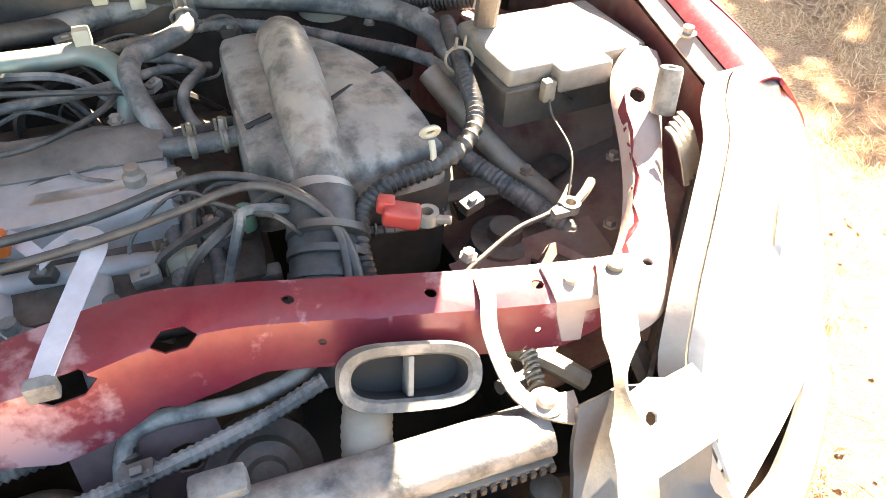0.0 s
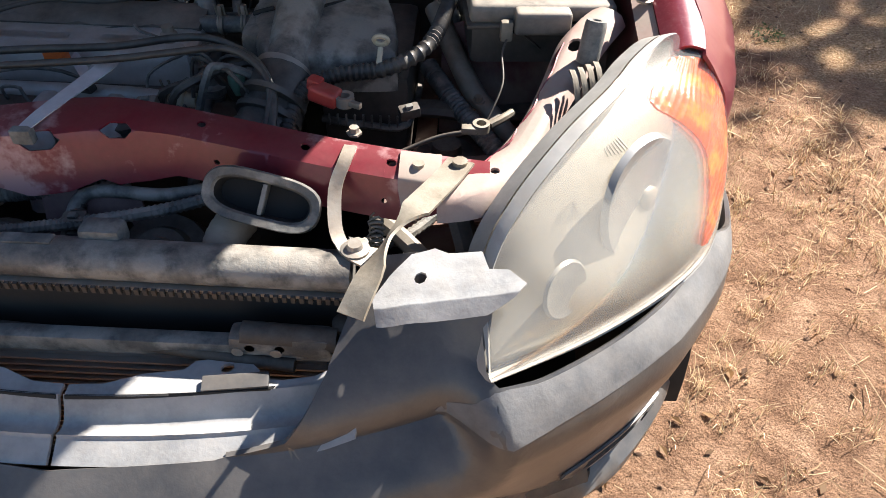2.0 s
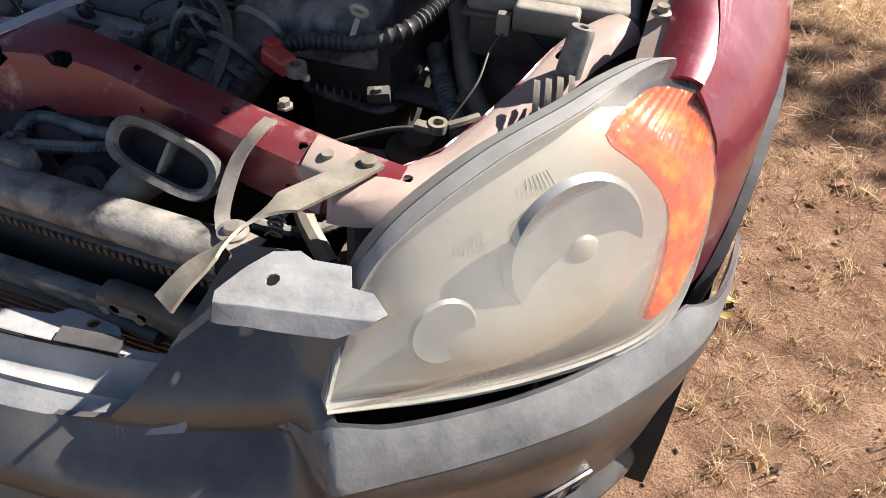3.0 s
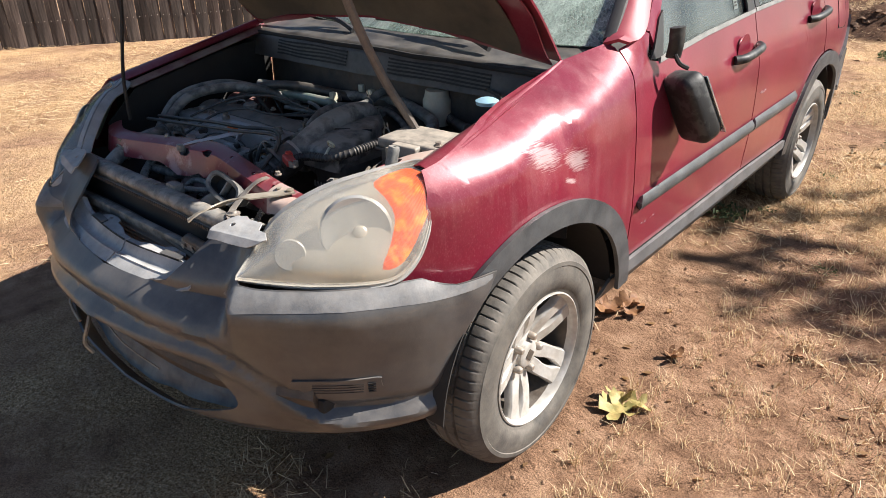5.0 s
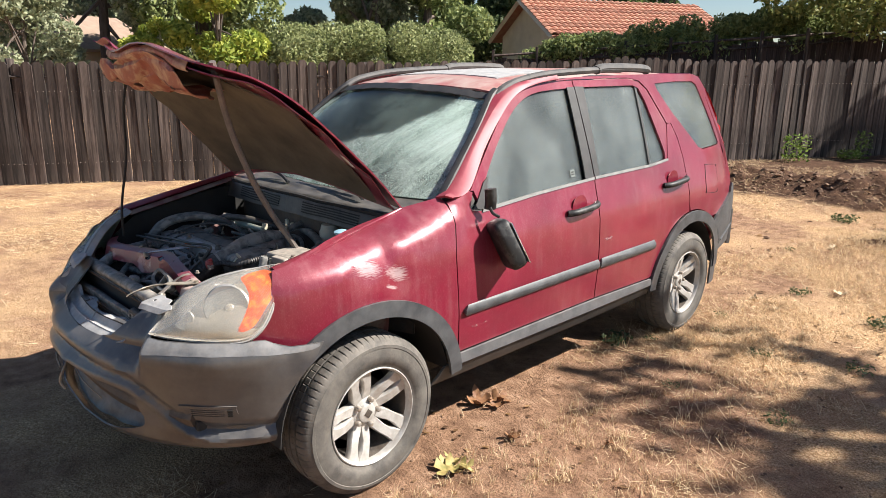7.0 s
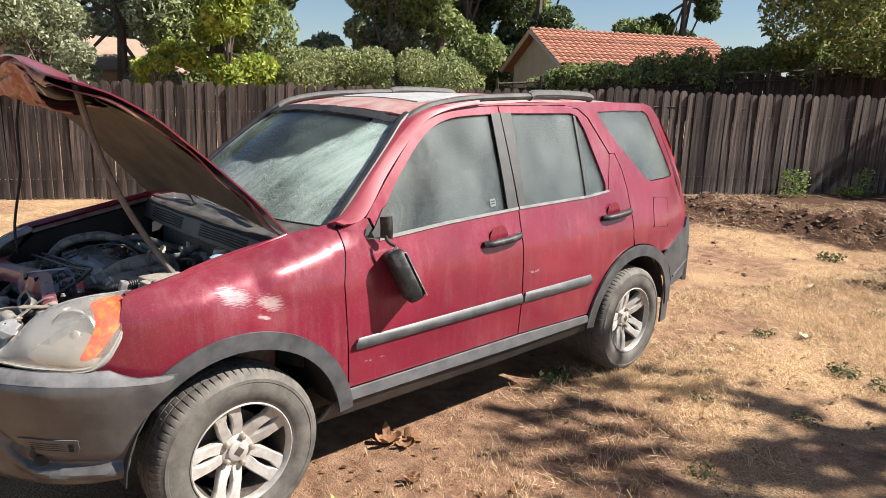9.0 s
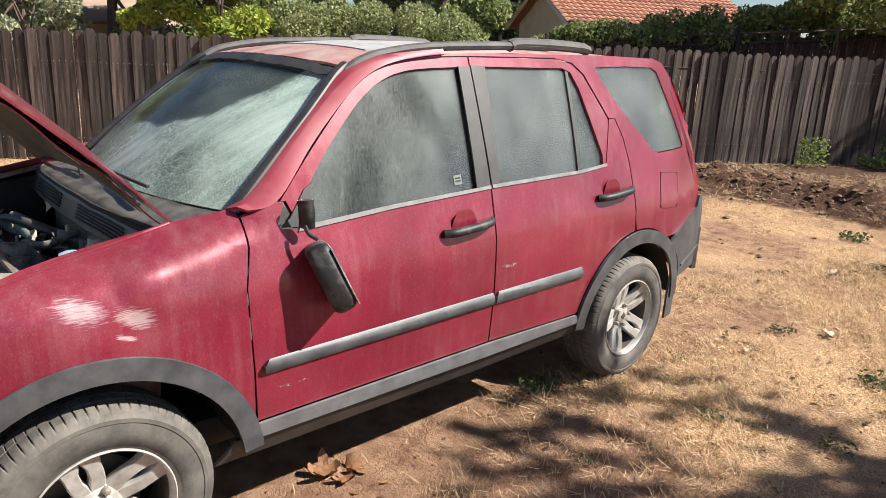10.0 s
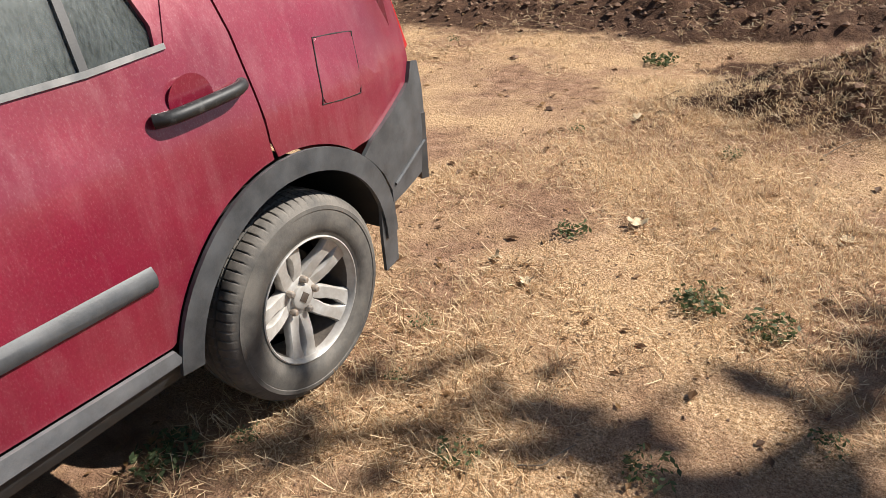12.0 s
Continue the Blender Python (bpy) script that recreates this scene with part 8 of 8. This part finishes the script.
strands("dry_grass", "scattered dry straw before the fence", 60000, -9.0, -0.9, -4.0, 7.0, 0.04, 0.14, 0.0021, STRAW, 5)


def clods(label, n, x0, x1, y0, y1, rmin, rmax, material, seed, near=None):
    """Loose lumps of earth."""
    rng = np.random.default_rng(seed)
    v, f = [], []
    base = [(1, 0, 0), (0, 1, 0), (-1, 0, 0), (0, -1, 0), (0, 0, 0.8), (0, 0, -0.6), (0.6, 0.6, 0.4), (-0.6, -0.5, 0.35)]
    tri = [(0, 6, 4), (6, 1, 4), (1, 2, 4), (2, 7, 4), (7, 3, 4), (3, 0, 4), (0, 1, 6), (2, 3, 7), (1, 0, 5), (2, 1, 5), (3, 2, 5), (0, 3, 5)]
    for _ in range(n):
        x, y = rng.uniform(x0, x1), rng.uniform(y0, y1)
        if near and rng.random() > near(x, y):
            continue
        r = rmin + (rmax - rmin) * rng.random() ** 3
        z, b = ground_z(x, y), len(v)
        a = rng.uniform(0, 6.28)
        for p in base:
            q = [c * r * rng.uniform(0.7, 1.25) for c in p]
            v.append((x + q[0] * math.cos(a) - q[1] * math.sin(a), y + q[0] * math.sin(a) + q[1] * math.cos(a), z + q[2] * 0.8 + r * 0.25))
        f += [tuple(b + i for i in t) for t in tri]
    me = bpy.data.meshes.new("clod")
    me.from_pydata(v, [], f)
    me.materials.append(material)
    return tagged(new("clods", me), label, "soil", kind="stuff")


CLOD = mat("earth_clod", (0.14, 0.078, 0.048), 0.95, 0, (0.24, 0.145, 0.09), 0.4, 20, 120, 0.4)
heaped = lambda x, y: min(1.0, 0.012 + 8 * max(0.0, ground_z(x, y) - 0.07))
clods("brown clods of dug earth on the heaps", 9000, -3.6, 4.8, 5.4, 10.6, 0.006, 0.045, CLOD, 21, heaped)
clods("crumbs of brown earth on the yard", 3500, 0.2, 4.0, -1.6, 6.2, 0.002, 0.010, CLOD, 22)


def tufts(label, n, x0, x1, y0, y1, hmin, hmax, material, seed):
    """Short upright dry grass."""
    rng = np.random.default_rng(seed)
    v, f = [], []
    for _ in range(n):
        x, y = rng.uniform(x0, x1), rng.uniform(y0, y1)
        if abs(x) < 0.95 and -0.9 < y < 3.5:
            continue
        if noise.noise((x * 0.9, y * 0.9, 1.7)) < rng.uniform(-0.3, 0.2):
            continue
        z, h = ground_z(x, y), rng.uniform(hmin, hmax)
        for _k in range(int(rng.integers(5, 16))):
            a, lean = rng.uniform(0, 6.28), rng.uniform(0.2, 1.1)
            ox, oy = x + rng.normal(0, 0.012), y + rng.normal(0, 0.012)
            dx, dy, b = math.cos(a), math.sin(a), len(v)
            hh = h * rng.uniform(0.5, 1.2)
            for t, w in ((0, 0.0012), (0.55, 0.001), (1.0, 0.0003)):
                px, py, pz = ox + dx * lean * hh * t * t, oy + dy * lean * hh * t * t, z + hh * t * (1 - 0.25 * t * lean)
                v += [(px - dy * w, py + dx * w, pz), (px + dy * w, py - dx * w, pz)]
            f += [(b, b + 1, b + 3, b + 2), (b + 2, b + 3, b + 5, b + 4)]
    me = bpy.data.meshes.new("grass_tufts")
    me.from_pydata(v, [], f)
    me.materials.append(material)
    return tagged(new("grass_tufts", me), label, "grass", kind="stuff")


tufts("short upright tufts of dry grass", 6500, 0.9, 4.4, -1.4, 7.5, 0.015, 0.06, STRAW, 31)
tufts("dry grass tufts across the yard", 1500, -8.0, 4.6, 5.5, 11.5, 0.03, 0.10, STRAW, 32)


def small_leaves(name, label, n, x0, x1, y0, y1, size, material, seed):
    rng = np.random.default_rng(seed)
    v, f = [], []
    for _ in range(n):
        x, y, a, s = rng.uniform(x0, x1), rng.uniform(y0, y1), rng.uniform(0, 6.283), size * rng.uniform(0.5, 1.4)
        z = ground_z(x, y) + 0.006
        c, d = math.cos(a) * s, math.sin(a) * s
        t = rng.uniform(-0.4, 0.4, 4) * s
        b = len(v)
        v += [(x - c, y - d, z), (x + d * 0.5, y - c * 0.5, z + abs(t[1])), (x + c, y + d, z + abs(t[2]) * 0.6), (x - d * 0.5, y + c * 0.5, z + abs(t[3]))]
        f.append((b, b + 1, b + 2, b + 3))
    me = bpy.data.meshes.new(name)
    me.from_pydata(v, [], f)
    me.materials.append(material)
    return tagged(new(name, me), label, "leaves", kind="stuff")


LITTER = leaf_mat("brown_leaf_litter", (0.09, 0.045, 0.022), (0.34, 0.20, 0.09))
small_leaves("leaf_litter", "small dead leaves and bark crumbs", 900, 0.3, 3.6, -1.6, 6.0, 0.016, LITTER, 8)
small_leaves("leaf_litter", "small dead leaves and clods further off", 900, -8, 4.5, 3.0, 11.0, 0.03, LITTER, 9)


def weed(x, y, r, n, material, seed, tall=0.5, name="weed", label="small green weed on the dry ground"):
    rng = np.random.default_rng(seed)
    z = ground_z(x, y)
    v, f = [], []
    for _ in range(n):
        a, q, h = rng.uniform(0, 6.283), r * math.sqrt(rng.random()), r * tall * rng.random() + 0.006
        px, py = x + q * math.cos(a), y + q * math.sin(a)
        s = r * rng.uniform(0.08, 0.2)
        d = rng.normal(size=3)
        d[2] = abs(d[2]) * 0.5
        d /= np.linalg.norm(d)
        e = np.cross(d, rng.normal(size=3))
        e /= np.linalg.norm(e)
        c = np.array((px, py, z + h))
        b = len(v)
        v += [tuple(c - d * s), tuple(c + e * s * 0.45), tuple(c + d * s), tuple(c - e * s * 0.45)]
        f.append((b, b + 1, b + 2, b + 3))
    me = bpy.data.meshes.new(name)
    me.from_pydata(v, [], f)
    me.materials.append(material)
    return tagged(new(name, me), label, "weed", "weeds in the yard", "stuff" if name == "fence_weed" else "")


WEEDGREEN = leaf_mat("weed_green", (0.05, 0.075, 0.03), (0.15, 0.18, 0.08))
for k, (x, y, r, n) in enumerate(((0.68, 2.12, 0.10, 160), (0.83, 2.30, 0.05, 60), (1.15, 3.98, 0.08, 120), (1.80, 3.66, 0.10, 150), (2.05, 3.60, 0.09, 130), (1.05, 2.75, 0.04, 50), (1.80, 1.80, 0.07, 90), (1.42, 2.54, 0.07, 80), (2.30, 3.1, 0.06, 70), (0.55, 7.15, 0.14, 160), (1.55, 5.2, 0.07, 70), (1.9, 2.75, 0.08, 90), (1.25, 1.75, 0.05, 60), (0.6, 5.3, 0.06, 50), (-1.5, 7.2, 0.07, 60), (0.95, 3.05, 0.05, 60))):
    weed(x, y, r, n, WEEDGREEN, 100 + k)
FRESH = leaf_mat("fresh_weed_green", (0.10, 0.17, 0.03), (0.26, 0.34, 0.08))
for k, (s, r, tall) in enumerate(((11.9, 0.24, 1.9), (13.0, 0.20, 0.8), (13.25, 0.16, 3.0))):
    p = FENCE_A + FENCE_DIR * s - NRM * 0.3
    weed(p.x, p.y, r, 260, FRESH, 140 + k, tall, "fence_weed", "fresh green weed growing at the fence foot")


def dead_leaf(x, y, size, material, seed, name, label, lobes=5):
    """A curled lobed leaf lying on the ground."""
    rng = random.Random(seed)
    pts = []
    for i in range(lobes * 4):
        a = 2 * math.pi * i / (lobes * 4)
        rad = size * (0.45 + 0.55 * abs(math.cos(a * lobes / 2)) ** 0.7) * rng.uniform(0.85, 1.1)
        pts.append((rad * math.cos(a), rad * math.sin(a)))
    turn, cx, cy = rng.uniform(0, 6.28), rng.uniform(0.5, 1.4), rng.uniform(-0.6, 1.0)
    z0 = ground_z(x, y)

    def f(u, v):
        c, s = math.cos(turn), math.sin(turn)
        h = (cx * u * u + cy * v * v) / size * 0.75 + 0.25 * size * noise.noise((u * 30, v * 30, seed))
        return (x + u * c - v * s, y + u * s + v * c, z0 + 0.012 + max(-0.006, h))

    return tagged(finish(sheet([pts], f, size * 0.3, 0.001), name, material), label, "leaf", "fallen leaves")


BROWNLEAF = mat("brown_dead_leaf", (0.17, 0.075, 0.035), 0.7, 0, (0.28, 0.14, 0.06), 0.3, 40, 160, 0.3)
YELLOWLEAF = mat("yellow_dead_leaf", (0.48, 0.36, 0.14), 0.6, 0, (0.22, 0.20, 0.06), 0.2, 30, 160, 0.3)
PALELEAF = mat("pale_dry_leaf", (0.58, 0.47, 0.31), 0.7, 0, (0.45, 0.34, 0.2), 0.2, 40, 160, 0.3)
for k, (x, y, s) in enumerate(((0.66, 0.86, 0.075), (0.70, 0.97, 0.065), (0.74, 0.90, 0.05), (1.00, 0.72, 0.045), (1.35, 1.0, 0.03))):
    dead_leaf(x, y, s, BROWNLEAF, 20 + k, "fallen_leaf", "curled brown fallen leaf on bare soil")
for k, (x, y, s) in enumerate(((0.985, 0.31, 0.075), (0.95, 0.36, 0.055), (1.02, 0.37, 0.05))):
    dead_leaf(x, y, s, YELLOWLEAF, 40 + k, "fallen_leaf", "wilted yellow-green leaf on bare soil")
for k, (x, y, s) in enumerate(((1.375, 4.19, 0.055), (0.95, 3.62, 0.03), (1.15, 3.50, 0.03), (0.9, 5.6, 0.05), (2.2, 4.4, 0.035))):
    dead_leaf(x, y, s, PALELEAF, 60 + k, "fallen_leaf", "pale dry leaf on straw")
TWIG = mat("grey_twig", (0.22, 0.17, 0.12), 0.85)
_r = random.Random(9)
for k, (x, y, L, a) in enumerate(((0.70, 1.95, 0.30, 0.2), (0.78, 2.42, 0.40, 1.9), (1.55, 4.9, 0.25, 2.6), (0.9, 5.9, 0.2, 0.4), (-0.6, -1.2, 0.3, 2.2), (1.6, 2.6, 0.16, 1.0), (2.0, 5.4, 0.35, 0.8), (1.9, 5.6, 0.4, 1.3))):
    pts = [(x + L * t * math.cos(a) + _r.uniform(-0.02, 0.02), y + L * t * math.sin(a) + _r.uniform(-0.02, 0.02), ground_z(x, y) + 0.006 + 0.03 * t * (1 - t) + (0.10 * t if y > 5.3 else 0)) for t in (0, 0.3, 0.6, 1.0)]
    tagged(finish(tube(pts, 0.0028, 5, 4, taper=0.4), "twig", TWIG), "thin grey twig lying on the ground", "twig", "twigs")

# ---- small fittings in the engine bay ----
def wire_loop(c, axis, r, w):
    """A spring clip: a flattened wire ring round a hose."""
    a = Vector(axis).normalized()
    u = a.orthogonal().normalized()
    v = a.cross(u)
    pts = [Vector(c) + (u * math.cos(k) + v * math.sin(k)) * r for k in np.linspace(0, 2 * math.pi, 15)]
    return tube(pts, w, 6, 1)


for c, ax, r in (((0.055, -0.126, 0.893), (1, -0.15, 0.1), 0.0165), ((0.092, -0.131, 0.897), (1, 0, 0.1), 0.0165), ((0.0, -0.257, 0.832), (1, 0, 0), 0.019), ((-0.03, -0.20, 0.826), (0, 1, 0), 0.015), ((0.036, -0.19, 0.84), (0, 1, 0), 0.014), ((0.405, -0.12, 0.951), (0.3, 1, 0), 0.018), ((-0.38, -0.50, 0.84), (0, 1, 0.4), 0.028), ((0.079, 0.13, 0.94), (0, 1, 0.4), 0.018), ((-0.46, -0.26, 0.845), (0, 1, 0), 0.027)):
    clip = part("hose_clip", wire_loop(c, ax, r, 0.0022), BRACKET, car, "bright spring hose clip")
    for d in (-0.006, 0.006):
        part("clip_ear", tube([Vector(c) + Vector((d, 0, r * 0.9)), Vector(c) + Vector((d, -0.004, r + 0.016))], 0.0020, 5, 1), BRACKET, clip)
part("condenser_header", box((0.80, 0.022, 0.026), (-0.105, -0.640, 0.738), 0.006), GREYRUBBER, con, "grey condenser top rail")
part("corner_block", box((0.12, 0.030, 0.030), (0.235, -0.640, 0.752), 0.008), BLACKBOX, con)
for k in range(2):
    part("block_bolt", lathe([(0.007, 0.0), (0.007, 0.006), (0.0, 0.007)], (0.185 + 0.045 * k, -0.656, 0.745), "y", 10), STEEL, con)
for x, y, z, s, a in ((0.17, -0.02, 0.86, 0.03, 10), (0.06, -0.06, 0.875, 0.028, 30), (-0.02, -0.29, 0.845, 0.03, 5), (-0.12, -0.26, 0.85, 0.026, -20), (-0.20, -0.33, 0.84, 0.03, 12), (-0.32, -0.25, 0.86, 0.028, 40), (-0.40, -0.30, 0.86, 0.03, -15), (-0.36, 0.04, 0.93, 0.03, 20), (-0.22, 0.10, 0.92, 0.026, 0), (-0.08, 0.13, 0.925, 0.03, 15), (0.02, 0.02, 0.90, 0.024, 45), (0.14, 0.13, 0.91, 0.028, -30), (0.42, 0.06, 0.93, 0.03, 10), (0.36, -0.29, 0.85, 0.03, 20), (-0.05, -0.50, 0.80, 0.032, 0), (0.20, -0.38, 0.86, 0.024, -10)):
    plug = part("connector", box((s, s * 0.6, s * 0.55), (x, y, z), 0.003, rotm(8, -6, a)), BLACKBOX if int(a) % 2 else DARKBOX, car, "small grey wiring connector")
    part("lock_tab", box((s * 0.35, s * 0.25, s * 0.2), (x, y - s * 0.1, z + s * 0.32), 0.0015, rotm(8, -6, a)), GREYRUBBER, plug)
for x, y, z in ((-0.03, -0.05, 0.895), (-0.20, -0.05, 0.905), (-0.45, -0.08, 0.90), (0.03, -0.16, 0.875), (-0.40, -0.16, 0.885), (0.40, -0.02, 0.90), (0.46, -0.24, 0.84), (0.57, -0.27, 0.86), (0.35, 0.12, 0.90), (0.30, -0.42, 0.895), (-0.22, -0.43, 0.90), (0.52, -0.36, 0.83)):
    part("bolt_head", lathe([(0.010, 0.0), (0.010, 0.003), (0.0065, 0.003), (0.0065, 0.010), (0.0, 0.0105)], (x, y, z), "z", 6), STEEL, car)
_r = random.Random(17)
for k in range(34):
    x, y, z = _r.uniform(-0.52, 0.06), _r.uniform(-0.36, 0.20), _r.uniform(0.83, 0.895)
    a, L = _r.uniform(-0.7, 0.7), _r.uniform(0.10, 0.26)
    pts = [(x, y, z - 0.05)] + [(x + L * t * math.cos(a) + _r.uniform(-0.02, 0.02), y + L * t * math.sin(a) + _r.uniform(-0.025, 0.025), z + 0.02 * math.sin(3 * t) + _r.uniform(-0.008, 0.012)) for t in (0.15, 0.45, 0.75)] + [(x + L * math.cos(a), y + L * math.sin(a), z - 0.06)]
    part("wire", tube(pts, _r.choice((0.0025, 0.0032, 0.0045, 0.006)), 6, 5), _r.choice((BLACKRUBBER, GREYRUBBER, GREYRUBBER, DARKBOX)), car)
for pts, r in (([(-0.20, -0.515, 0.78), (-0.05, -0.505, 0.80), (0.06, -0.49, 0.815), (0.13, -0.475, 0.83)], 0.009), ([(-0.30, -0.44, 0.83), (-0.26, -0.50, 0.80), (-0.22, -0.55, 0.77)], 0.014), ([(0.30, -0.52, 0.80), (0.36, -0.50, 0.79), (0.42, -0.44, 0.80)], 0.008)):
    part("loom", tube(pts, r, 8, 6, ribs=0.18), GREYRUBBER, car, "ribbed grey wiring loom")
